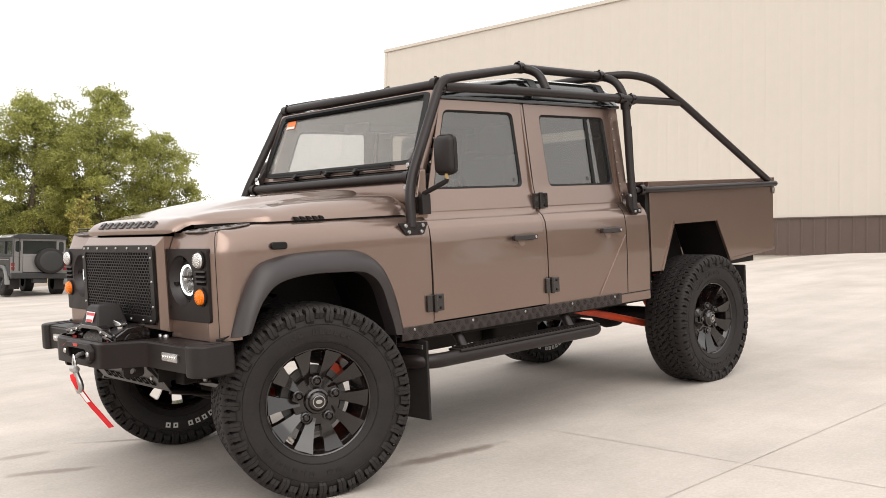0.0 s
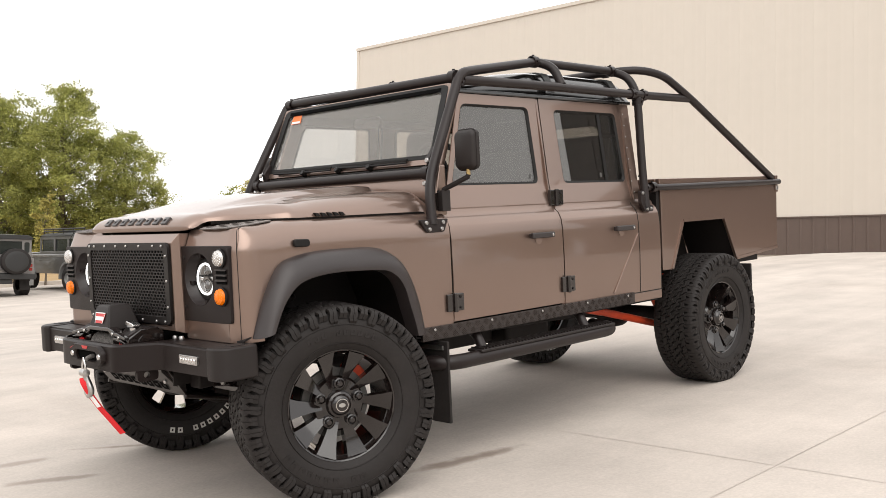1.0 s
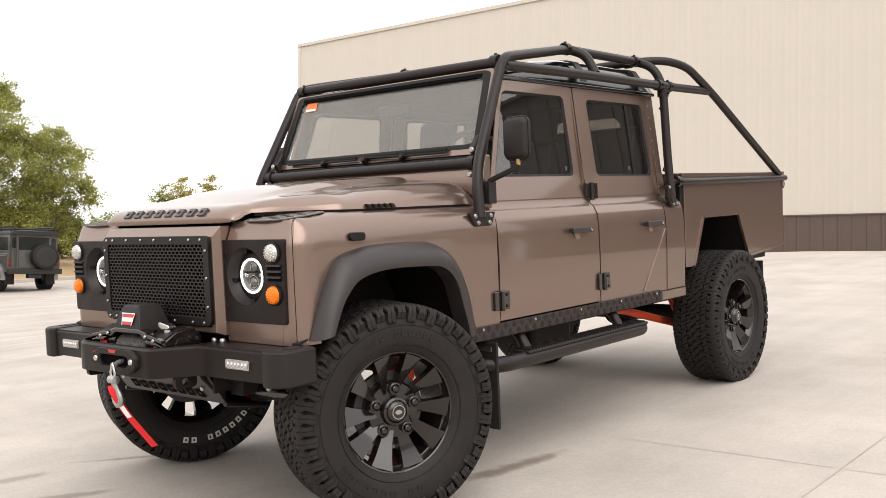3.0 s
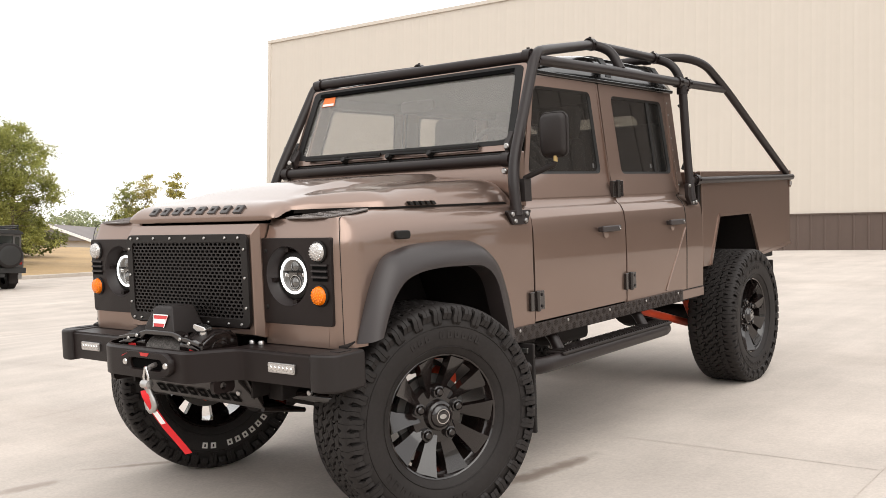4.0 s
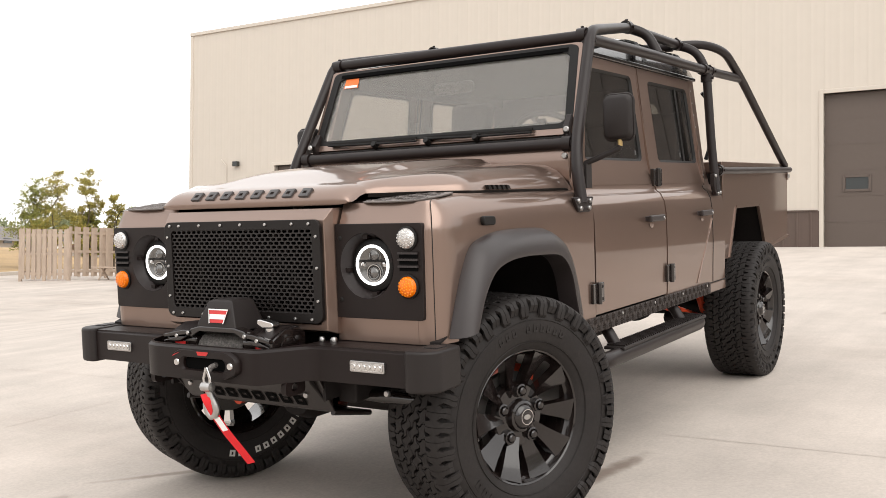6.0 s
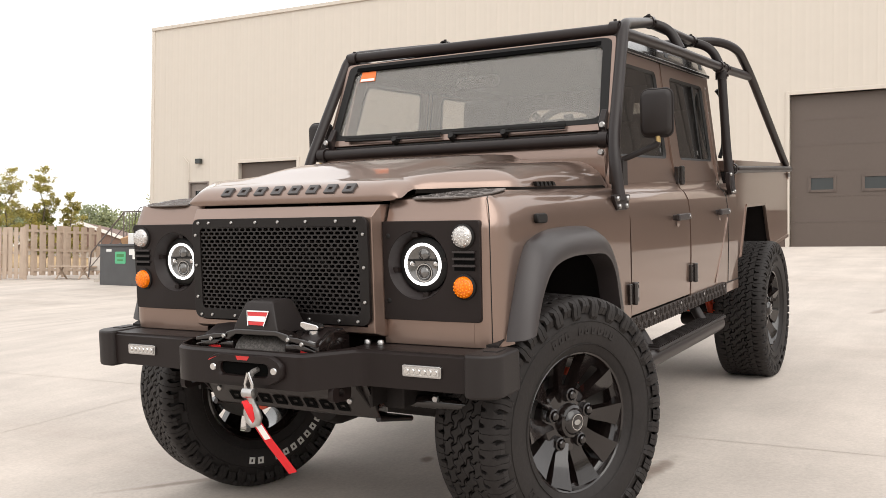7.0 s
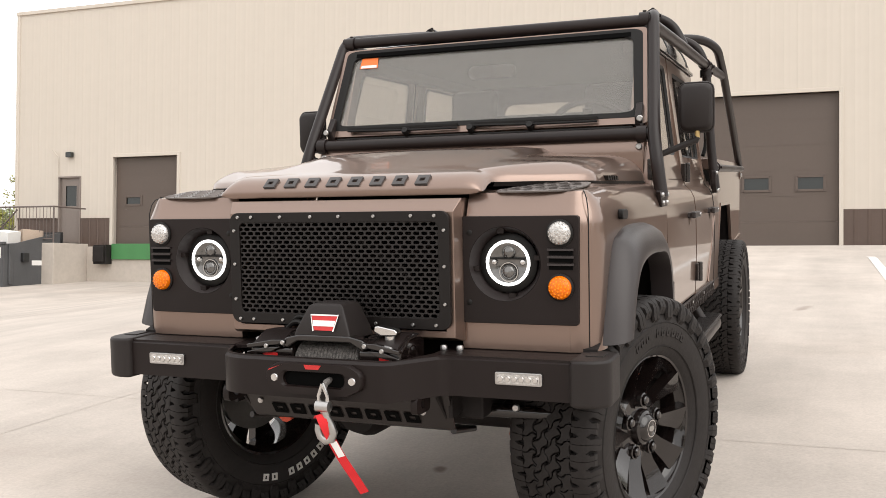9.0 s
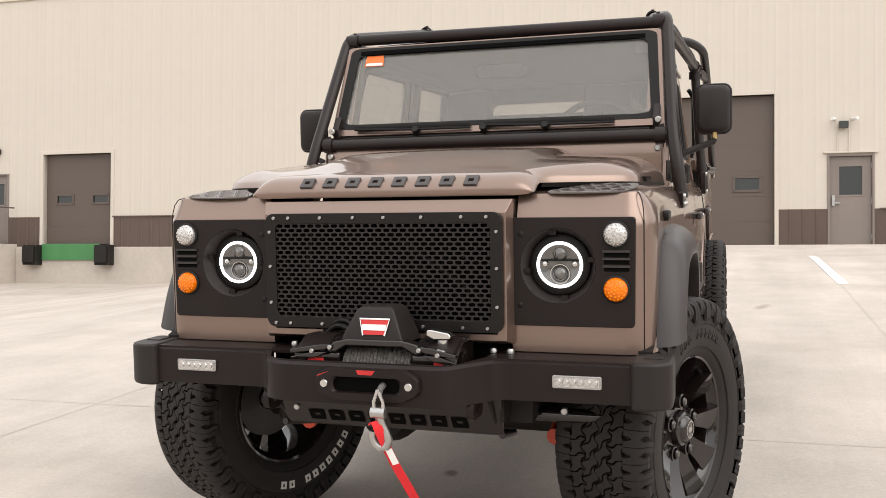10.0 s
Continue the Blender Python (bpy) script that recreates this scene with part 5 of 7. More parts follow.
for y in (-0.342, -0.293, -0.188, -0.081, 0.016, 0.133, 0.254, 0.328):
    for z in (1.127, 0.808):
        if abs(y) < 0.343:
            bolt((0.497, y, z), 0.0058, 0.005, "x", STEEL, grille)
for z in (1.085, 0.98, 0.87):
    for y in (-0.357, 0.357):
        bolt((0.497, y, z), 0.0058, 0.005, "x", STEEL, grille)

# ---------------------------------------------------------------- headlight panels
HC = (0.520, 0.985)
po = roundpoly([(0.386, 0.812), (0.735, 0.812), (0.738, 1.122), (0.386, 1.122)], 0.012)
circ = [(HC[0] + 0.107 * math.cos(2 * math.pi * i / 40), HC[1] + 0.107 * math.sin(2 * math.pi * i / 40)) for i in range(40)]
pr = ring(po, circ, HC, 1, 60)


def px(y):
    return 0.4425 - 0.006 * smooth01((y - 0.60) / 0.14)


pan = Shape().grid([[(px(y) - 0.022, y, z) for y, z in pr[0]], [(px(y), y, z) for y, z in pr[0]], [(px(y), y, z) for y, z in pr[1]], [(0.415, HC[0] + (y - HC[0]) * 0.96, HC[1] + (z - HC[1]) * 0.96) for y, z in pr[1]]], close=True)
L, R = pair("headlight_panel", pan, TEXBLACK, truck, "textured black headlight surround panel", bevel=0.002)


def lamp_parts(panel, f):
    def add(name, s, mat, label=""):
        return part(name, s.moved(f), mat, panel, label)
    add("bowl", Shape().lathe([(0.107, 0.443), (0.105, 0.434), (0.094, 0.402), (0.086, 0.392), (0.0, 0.392)], 40, "x", (0, *HC)), FLARE)
    add("lamp_rim", Shape().lathe([(0.089, 0.392), (0.087, 0.404), (0.080, 0.4075), (0.0685, 0.4085), (0.068, 0.402)], 40, "x", (0, *HC)), SEAL)
    add("headlight", Shape().lathe([(0.080, 0.392), (0.072, 0.404), (0.066, 0.407), (0.058, 0.402), (0.0, 0.396)], 40, "x", (0, *HC)), LAMPDARK, "round LED headlight with lit halo ring")
    add("halo_ring", Shape().lathe([(0.0675, 0.4085), (0.0665, 0.4125), (0.0590, 0.4125), (0.0580, 0.4085)], 48, "x", (0, *HC), True), HALO, "white glowing halo ring")
    add("projector_lens", Shape().lathe([(0.0, 0.414), (0.014, 0.412), (0.022, 0.405), (0.024, 0.397), (0.028, 0.397), (0.028, 0.402)], 24, "x", (0, HC[0], HC[1] - 0.027)), LAMPDARK)
    add("lens_rim", Shape().lathe([(0.0285, 0.401), (0.0285, 0.4035), (0.0265, 0.4035)], 24, "x", (0, HC[0], HC[1] - 0.027)), CHROME)
    add("projector_lens", Shape().lathe([(0.0, 0.410), (0.013, 0.408), (0.020, 0.402), (0.022, 0.397)], 24, "x", (0, HC[0], HC[1] + 0.031)), LAMPDARK)
    for dy in (-0.043, 0.043):
        add("reflector", Shape().lathe([(0.0, 0.407), (0.007, 0.405), (0.011, 0.398)], 14, "x", (0, HC[0] + dy, HC[1] + 0.002)), CHROME)
    add("lamp_divider", Shape().box(0.398, 0.406, HC[0] - 0.060, HC[0] + 0.060, HC[1] + 0.010, HC[1] + 0.015), SEAL)
    for a in (100, 190, 280, 10):
        c = (HC[0] + 0.095 * math.cos(radians(a)), HC[1] + 0.095 * math.sin(radians(a)))
        add("retainer_clip", Shape().box(0.40, 0.425, c[0] - 0.010, c[0] + 0.010, c[1] - 0.007, c[1] + 0.007), TEXBLACK)
    for nm, zc, mt, lab in (("side_lamp", 1.073, CLEARLENS, "clear round side lamp"), ("indicator_lamp", 0.920, ORANGE, "amber round indicator lamp")):
        y = 0.684
        x = px(y)
        add("lamp_ring", Shape().lathe([(0.039, x), (0.039, x + 0.006), (0.034, x + 0.009), (0.033, x)], 28, "x", (0, y, zc)), SEAL)
        add(nm, Shape().lathe([(0.034, x + 0.002), (0.033, x + 0.012), (0.026, x + 0.022), (0.012, x + 0.0265), (0.0, x + 0.0275)], 28, "x", (0, y, zc)), mt, lab)
        # raised dots for the lens facets, their glints put in as brighter colour
        dots = Shape()
        for r, n in ((0.0, 1), (0.0095, 6), (0.0185, 11), (0.0265, 16)):
            for k in range(n):
                a = 2 * math.pi * k / n + r * 40
                xd = x + lerp([(0.0, 0.0275), (0.012, 0.0262), (0.026, 0.0218), (0.033, 0.012)], r)
                dots.lathe([(0.0036, xd - 0.0012), (0.0026, xd + 0.0004), (0.0, xd + 0.0008)], 7, "x", (0, y + r * math.cos(a), zc + r * math.sin(a)))
        add("lens_glints", dots, CHROME if mt is CLEARLENS else AMBERGLINT)
    # black boxes paint the shade inside the slits
    for k in range(3):
        z = 1.018 - 0.021 * k
        add("louvre", Shape().box(px(0.68) - 0.002, px(0.68) + 0.004, 0.652, 0.720, z - 0.006, z + 0.0055), SHADEBLACK)
        add("louvre_lip", Shape().box(px(0.68) + 0.001, px(0.68) + 0.009, 0.648, 0.724, z + 0.0055, z + 0.0115), FLARE)
    for y, z in ((0.415, 1.075), (0.412, 0.872)):
        add("screw", Shape().lathe([(0.0, 0.4455), (0.007, 0.445), (0.009, 0.4435)], 10, "x", (0, y, z)), SEAL)


lamp_parts(L, Matrix.Identity(4))
lamp_parts(R, FLIP)

# ---------------------------------------------------------------- scuttle, windscreen
part("scuttle", Shape().prism([(-0.72, 1.20), (-0.735, 1.36), (-0.765, 1.435), (-0.80, 1.44), (-0.80, 1.20)], "y", -0.725, 0.725), PAINT, truck, bevel=0.012)
part("scuttle_gap", Shape().tube([(-0.7425, -0.66, 1.392), (-0.7425, 0.60, 1.392), (-0.742, 0.645, 1.385), (-0.737, 0.66, 1.36)], 0.004, 6), SEAL, truck)
part("scuttle_gap", Shape().rod((-0.762, -0.66, 1.432), (-0.762, 0.66, 1.432), 0.006, 6), SEAL, truck)
pair("bulkhead_side", Shape().prism([(-0.70, 0.60), (-0.70, 1.20), (-0.76, 1.44), (-0.80, 1.44), (-0.80, 0.60)], "y", 0.70, 0.742), PAINT, bevel=0.01)


def scr(y, s, out=0.0):
    """A place on the windscreen's slope: s is 0 at its foot and 1 at its head."""
    return (-0.775 - 0.165 * s + out * 0.925, y, 1.437 + 0.403 * s + out * 0.38)


def scr_ring(name, outer, inner, o0, o1, mat, label=""):
    rr = ring(outer, inner, (0, 0.5), 1, 60)
    s = Shape().grid([[scr(y, t, o) for y, t in rr[k]] for o, k in ((o0, 0), (o1, 0), (o1, 1), (o0, 1), (o0, 0))], close=True)
    return part(name, s, mat, truck, label, bevel=0.004)


SO = roundpoly([(-0.716, 0.0), (0.716, 0.0), (0.690, 1.0), (-0.690, 1.0)], 0.03)
SI = roundpoly([(-0.700, 0.066), (0.700, 0.066), (0.674, 0.985), (-0.674, 0.985)], 0.06)
SG = roundpoly([(-0.662, 0.118), (0.662, 0.118), (0.636, 0.905), (-0.636, 0.905)], 0.055)
scr_ring("windscreen_frame", SO, SI, -0.02, 0.018, PAINT)
scr_ring("windscreen_seal", SI, SG, -0.01, 0.020, SEAL)
gp = roundpoly([(-0.667, 0.108), (0.667, 0.108), (0.641, 0.915), (-0.641, 0.915)], 0.05)
n = len(gp)
glass_ob = part("windscreen", Shape().put([scr(y, t, 0.006) for y, t in gp] + [scr(y, t, 0.010) for y, t in gp], [tuple(range(n)), tuple(range(n, 2 * n))] + [(i, (i + 1) % n, n + (i + 1) % n, n + i) for i in range(n)]), SCREEN, truck, "clear windscreen")
glass_ob.visible_shadow = False
stk = [(-0.606, 0.780), (-0.516, 0.780), (-0.520, 0.900), (-0.600, 0.900)]
part("sticker", Shape().put([scr(y, t, 0.0125) for y, t in stk], [(0, 1, 2, 3)]), STICKER, truck, "orange inspection sticker on glass")
part("sticker_text", Shape().put([scr(y, t, 0.0140) for y, t in ((-0.600, 0.785), (-0.521, 0.785), (-0.522, 0.815), (-0.598, 0.815))], [(0, 1, 2, 3)]), WHITE, truck)
# dark strip put in for the shaded recess above the glass
part("header_shade", Shape().grid([[scr(y, t, o) for y in (-0.628, 0.628)] for t, o in ((0.902, 0.0125), (0.902, 0.0212), (0.948, 0.0212), (0.948, 0.0125))]), SHADEBLACK, truck, "dark strip painted as the shade at the head of the glass", smooth=0)
# wiper spindles and arms, lying along the foot of the glass
for y in (-0.32, 0.24, -0.02):
    part("wiper_spindle", Shape().rod((-0.765, y, 1.442), (-0.735, y, 1.462), 0.014, 10).box(-0.775, -0.745, y - 0.018, y + 0.018, 1.452, 1.474), SEAL, truck, bevel=0.003)
for y0, y1 in ((-0.60, -0.08), (-0.02, 0.52)):
    part("wiper", Shape().tube([(-0.748, y0, 1.468), (-0.745, (y0 + y1) / 2, 1.462), (-0.75, y1, 1.462)], 0.0055, 6).box(-0.762, -0.752, y0, y1, 1.470, 1.480), SEAL, truck)
pair("screen_bracket", Shape().prism([(-0.752, 1.405), (-0.73, 1.47), (-0.775, 1.53), (-0.80, 1.50), (-0.77, 1.40)], "y", 0.672, 0.70), CAGE, bevel=0.005)
for sy in (-1, 1):
    for z, x in ((1.462, -0.735), (1.352, -0.712)):
        bolt((x + 0.012, sy * 0.695, z), 0.013, 0.008, "x", STEEL)

# ---------------------------------------------------------------- doors
def skin(pts2, out=0.0):
    return [(x, yside(z) + out, z) for x, z in pts2]


def panel_strip(x0, x1, z0, z1, out=0.0, nz=14):
    """A plain stretch of cab side."""
    zs = sorted(set([z0 + (z1 - z0) * i / nz for i in range(nz + 1)] + [z for z in (1.08, 1.14, 1.175, 1.195, 1.215) if z0 < z < z1]))
    return Shape().grid([[(x, yside(z) + out, z) for z in zs] for x in (x0, x1)])


def door(name, x0, x1, win, top, foot=0.683, front_slant=0.0):
    """x0: front edge, x1: rear edge, win: window outline, top: corner points of the upper frame."""
    obs = []
    lowp = panel_strip(x0, x1, foot, 1.222)
    up = top
    c = (sum(p[0] for p in win) / len(win), sum(p[1] for p in win) / len(win))
    rr = ring(up, roundpoly(win, 0.035), c, 4, 56)
    lowp.grid([skin(r) for r in rr], close=True)
    # flanges round the edge
    edge = [(x0, foot), (x0, 1.222)] + list(up[1:3]) + [(x1, 1.222), (x1, foot)]
    lowp.grid([[(x, yside(z), z), (x, yside(z) - 0.035, z)] for x, z in edge])
    for f in (Matrix.Identity(4), FLIP):
        d = part("door", lowp.moved(f), PAINT, truck, "taupe door with black handle and hinges", smooth=45, thick=0.006)
        wo, wi = roundpoly(win, 0.035), roundpoly([(c[0] + (x - c[0]) * 0.962, c[1] + (z - c[1]) * 0.945) for x, z in win], 0.03)
        r2 = ring(wo, wi, c, 1, 56)
        part("window_seal", Shape().grid([skin(r2[0], 0.001), skin(r2[0], -0.01), skin(r2[1], -0.014), skin(r2[1], -0.009), skin(r2[0], 0.001)], close=True).moved(f), SEAL, d)
        g = [(c[0] + (x - c[0]) * 0.96, c[1] + (z - c[1]) * 0.95) for x, z in win]
        m = len(g)
        gl = part("window_glass", Shape().put(skin(g, -0.012) + skin(g, -0.016), [tuple(range(m)), tuple(range(m, 2 * m))] + [(i, (i + 1) % m, m + (i + 1) % m, m + i) for i in range(m)]).moved(f), TINT, d, "dark tinted side window")
        gl.visible_shadow = False
        obs.append(d)
    return obs


FD = door("front_door", -0.768, -1.612, [(-0.875, 1.338), (-1.548, 1.338), (-1.538, 1.752), (-1.015, 1.752)], [(-0.800, 1.222), (-1.612, 1.222), (-1.612, 1.803), (-1.000, 1.803)])
RD = door("rear_door", -1.640, -2.395, [(-1.775, 1.336), (-2.378, 1.336), (-2.355, 1.748), (-1.760, 1.748)], [(-1.640, 1.222), (-2.425, 1.222), (-2.425, 1.803), (-1.640, 1.803)], foot=0.668)
# pillars between and behind the doors
for x0, x1, z0, z1 in ((-2.395, -2.606, 0.64, 1.215), (-2.425, -2.51, 1.20, 1.815), (-0.755, -0.770, 0.66, 1.2)):
    pair("body_pillar", panel_strip(x0, x1, z0, z1, -0.010 if x0 > -2 else -0.001), PAINT if x0 < -2 else UNDER, thick=0.006, smooth=45)
pair("pillar_gap", panel_strip(-1.606, -1.646, 0.64, 1.80, -0.014), UNDER, thick=0.004)
pair("body_pillar", panel_strip(-1.6165, -1.6355, 0.64, 1.80, -0.0035), PAINT, thick=0.005, smooth=45)
pair("rear_quarter_foot", Shape().box(-2.606, -2.297, 0.760, 0.7905, 0.613, 0.666), PAINT, bevel=0.004)
pair("door_gap", Shape().tube([(-2.373, yside(z) + 0.0006, z) for z in (0.672, 0.8, 0.9, 1.0, 1.08, 1.14, 1.175, 1.195, 1.215)], 0.0022, 6), SEAL)
pair("foot_gap", Shape().tube([(-2.30, 0.7893, 0.6685), (-2.604, 0.7893, 0.6685)], 0.0022, 6), SEAL)
pair("pillar_side", Shape().prism([(-0.80, 1.215), (-1.005, 1.815), (-0.955, 1.835), (-0.78, 1.42), (-0.765, 1.215)], "y", 0.64, 0.66), PAINT, bevel=0.004)
pair("roof_gutter", Shape().box(-2.53, -0.96, 0.630, 0.662, 1.806, 1.826), ROOFPAINT, bevel=0.005)
for x0, z0, x1, z1 in ((-2.36, 1.025, -2.095, 0.69),):
    pair("door_crease", Shape().rod((x0, 0.7935, z0), (x1, 0.7915, z1), 0.004, 6), PAINT)
# cab rear wall, floor
back_panel = ring([(-0.70, 0.62), (0.70, 0.62), (0.645, 1.82), (-0.645, 1.82)], rounded(-0.45, 0.45, 1.36, 1.70, 0.06), (0, 1.53), 1, 48)
part("cab_back", Shape().grid([[(-2.508, y, z) for y, z in r] for r in back_panel], close=True), PAINT, truck, thick=0.012)
bg = part("rear_window", Shape().box(-2.512, -2.508, -0.455, 0.455, 1.355, 1.705), TINT, truck)
bg.visible_shadow = False
part("cab_floor", Shape().box(-2.6, -0.72, -0.76, 0.76, 0.60, 0.66), UNDER, truck)
part("scuttle", Shape().prism([(-0.712, 1.235), (-0.704, 1.330), (-0.716, 1.395), (-0.745, 1.425), (-0.76, 1.235)], "y", -0.712, 0.712), PAINT, truck, bevel=0.006)
part("firewall", Shape().box(-0.74, -0.72, -0.70, 0.70, 0.6, 1.40), UNDER, truck)

for f in (Matrix.Identity(4), FLIP):
    for k, (pts, mt, o) in enumerate(([[(-2.186, 1.345), (-2.214, 1.345), (-2.206, 1.742), (-2.178, 1.742)], SEAL, -0.007], [[(-2.142, 1.368), (-2.158, 1.368), (-2.158, 1.392), (-2.142, 1.392)], HEADLINER, -0.0095],
                                      [[(-1.492, 1.368), (-1.506, 1.368), (-1.506, 1.390), (-1.492, 1.390)], HEADLINER, -0.0095])):
        part(("slider_bar", "glass_mark", "glass_mark")[k], Shape().put([(x, y + (0.004 if i > 3 else 0.0), z) for i, (x, y, z) in enumerate(skin(pts, o - 0.004) * 2)], [(0, 1, 2, 3), (7, 6, 5, 4), (0, 4, 5, 1), (1, 5, 6, 2), (2, 6, 7, 3), (3, 7, 4, 0)]).moved(f), mt, (RD, RD, FD)[k][0 if f is not FLIP else 1])
for k in range(8):
    z = 1.27 + 0.068 * k
    bolt((-2.445, yside(z) - 0.001, z), 0.005, 0.003, "y", STEEL, name="rivet")

# handles, hinges
for sx in (-1.339, -2.105):
    s = Shape().box(sx - 0.185, sx, 0.806, 0.828, 1.048, 1.078)
    pair("door_handle", s, FLARE, truck, "satin black door handle", bevel=0.007)
    pair("handle_mount", Shape().box(sx - 0.175, sx - 0.115, 0.785, 0.812, 1.046, 1.076), FLARE, bevel=0.004)
    pair("handle_mount", Shape().box(sx - 0.05, sx - 0.012, 0.785, 0.81, 1.05, 1.074), FLARE, bevel=0.004)
    pair("handle_recess", Shape().lathe([(0.0, 0.7945), (0.024, 0.7945), (0.029, 0.7935)], 24, "y", (sx - 0.085, 0, 1.045)), PAINT)
    pair("key_lock", Shape().lathe([(0.0, 0.832), (0.008, 0.831), (0.009, 0.826)], 10, "y", (sx - 0.165, 0, 1.063)), CHROME)
for hx, hz, hy in ((-0.762, 0.776, 0.792), (-0.755, 1.262, 0.735), (-1.652, 0.784, 0.792), (-1.648, 1.258, 0.735)):
    s = Shape().box(hx - 0.062, hx - 0.006, hy - 0.01, hy + 0.012, hz - 0.042, hz + 0.042).box(hx + 0.006, hx + 0.05, hy - 0.01, hy + 0.012, hz - 0.042, hz + 0.042)
    s.rod((hx, hy + 0.014, hz - 0.046), (hx, hy + 0.014, hz + 0.046), 0.013, 10)
    pair("door_hinge", s, GLOSSBLACK, truck, "black billet door hinge", bevel=0.004)
    for sy in (-1, 1):
        for dz in (-0.026, 0.026):
            ob = bolt((hx - 0.036, sy * (hy + 0.012), hz + dz), 0.007, 0.005 * sy, "y", UNDER)

# ---------------------------------------------------------------- roof
def roof_z(v):
    return 1.826 + 0.128 * min(1.0, (1 - v) / 0.09) ** 0.5 + 0.035 * (1 - v * v)


rows = []
for i in range(25):
    y = -0.648 * math.cos(math.pi * i / 24)
    v = abs(y) / 0.648
    crown = roof_z(v)
    row = []
    for x, k in ((-0.935, 0.0), (-0.96, 0.22), (-1.05, 0.36), (-1.25, 0.62), (-1.42, 0.80), (-1.6, 0.94), (-1.85, 1.0), (-2.3, 1.0), (-2.42, 0.96), (-2.50, 0.75), (-2.54, 0.0)):
        row.append((x, y, 1.822 + (crown - 1.822) * k))
    rows.append(row)
part("roof", Shape().grid(rows), ROOFPAINT, truck, "gloss black cab roof", smooth=60, thick=0.006)
for x in (-1.77, -2.40):
    part("roof_rib", Shape().grid([[(x - 0.03, y, roof_z(abs(y) / 0.648) + 0.004), (x + 0.03, y, roof_z(abs(y) / 0.648) + 0.004)] for y in [-0.647 * math.cos(math.pi * i / 24) for i in range(25)]]), MATBLACK, truck, thick=0.012)

# ---------------------------------------------------------------- roll cage
tube_part("cage_front_leg", [(-0.645, 0.790, 1.155), (-0.655, 0.770, 1.30), (-0.690, 0.755, 1.40), (-0.962, 0.709, 1.893), (-1.08, 0.688, 1.916), (-1.735, 0.577, 2.023), (-1.775, 0.662, 1.985), (-1.778, 0.715, 1.880)], bend=0.10)
tube_part("cage_roof_tube", [(-1.72, 0.577, 2.020), (-2.46, 0.585, 2.016)])
tube_part("cage_side_rail", [(-0.985, 0.702, 1.862), (-1.6, 0.717, 1.866), (-2.49, 0.740, 1.858), (-3.04, 0.768, 1.857)], bend=0.2)
tube_part("cage_front_header", [(-0.957, -0.712, 1.884), (-0.957, 0.700, 1.876)], both=False)
tube_part("cage_screen_bar", [(-0.712, -0.735, 1.402), (-0.712, 0.735, 1.402)], both=False)
tube_part("cage_rear_hoop", [(-2.463, -0.79, 1.175), (-2.475, -0.765, 1.40), (-2.492, -0.737, 1.86), (-2.475, -0.69, 1.97), (-2.465, -0.585, 2.016), (-2.465, 0.585, 2.016), (-2.475, 0.69, 1.97), (-2.492, 0.737, 1.86), (-2.475, 0.765, 1.40), (-2.463, 0.79, 1.175)], bend=0.16, both=False)
STAY = [(-4.165, 0.768, 1.335), (-3.04, 0.777, 1.862), (-2.735, 0.772, 1.988), (-2.59, 0.70, 2.022), (-2.47, 0.59, 2.016)]
tube_part("cage_rear_stay", [(x, -y, z) for x, y, z in STAY] + STAY[::-1], bend=0.15, both=False)
tube_part("cage_bed_rail", [(-2.50, 0.770, 1.293), (-2.75, 0.786, 1.292), (-4.26, 0.779, 1.305)], r=0.0205)
pair("cage_foot_plate", Shape().prism(roundpoly([(-0.555, 1.180), (-0.745, 1.180), (-0.715, 1.118), (-0.60, 1.118)], 0.012), "y", 0.783, 0.799), CAGE, bevel=0.003)
for sy in (-1, 1):
    for x, z in ((-0.595, 1.164), (-0.705, 1.164), (-0.615, 1.134), (-0.695, 1.134)):
        bolt((x, sy * 0.799, z), 0.0105, 0.009 * sy, "y", STEEL)
    for x, z in ((-2.415, 1.262), (-2.46, 1.165), (-2.50, 1.168)):
        bolt((x, sy * 0.799, z), 0.010, 0.009 * sy, "y", STEEL)
pair("cage_foot_plate", Shape().prism(roundpoly([(-2.40, 1.275), (-2.43, 1.275), (-2.45, 1.19), (-2.53, 1.185), (-2.53, 1.15), (-2.44, 1.15), (-2.40, 1.20)], 0.012), "y", 0.775, 0.799), CAGE, bevel=0.003)


def clamp(p, axis):
    s = Shape().lathe([(0.026, -0.02), (0.0325, -0.02), (0.0325, 0.02), (0.026, 0.02)], 18, axis, (0, 0, 0), True)
    s.rod((0, 0, 0.030), (0, 0, 0.039), 0.008, 8).rod((0, 0.030, 0), (0, 0.040, 0), 0.008, 8)
    ob = part("tube_clamp", s, CAGE, truck, "black bolted tube clamp", at=Matrix.Translation(p))
    return ob


for sy in (-1, 1):
    clamp((-0.955, sy * 0.675, 1.878), "y")
    clamp((-0.965, sy * 0.693, 1.850), "z")
    clamp((-2.43, sy * 0.737, 1.860), "x")
    clamp((-2.55, sy * 0.739, 1.858), "x")
    clamp((-2.492, sy * 0.737, 1.815), "z")
    clamp((-2.44, sy * 0.584, 2.016), "x")
    clamp((-2.465, sy * 0.53, 2.016), "y")
    clamp((-1.70, sy * 0.582, 2.020), "x")
    clamp((-2.56, sy * 0.776, 1.294), "x")
    clamp((-0.712, sy * 0.705, 1.402), "y")
pair("grab_handle", Shape().tube(fillet([(-2.52, 0.70, 1.74), (-2.545, 0.725, 1.70), (-2.545, 0.73, 1.42), (-2.52, 0.715, 1.36)], 0.04), 0.012, 8), SEAL)

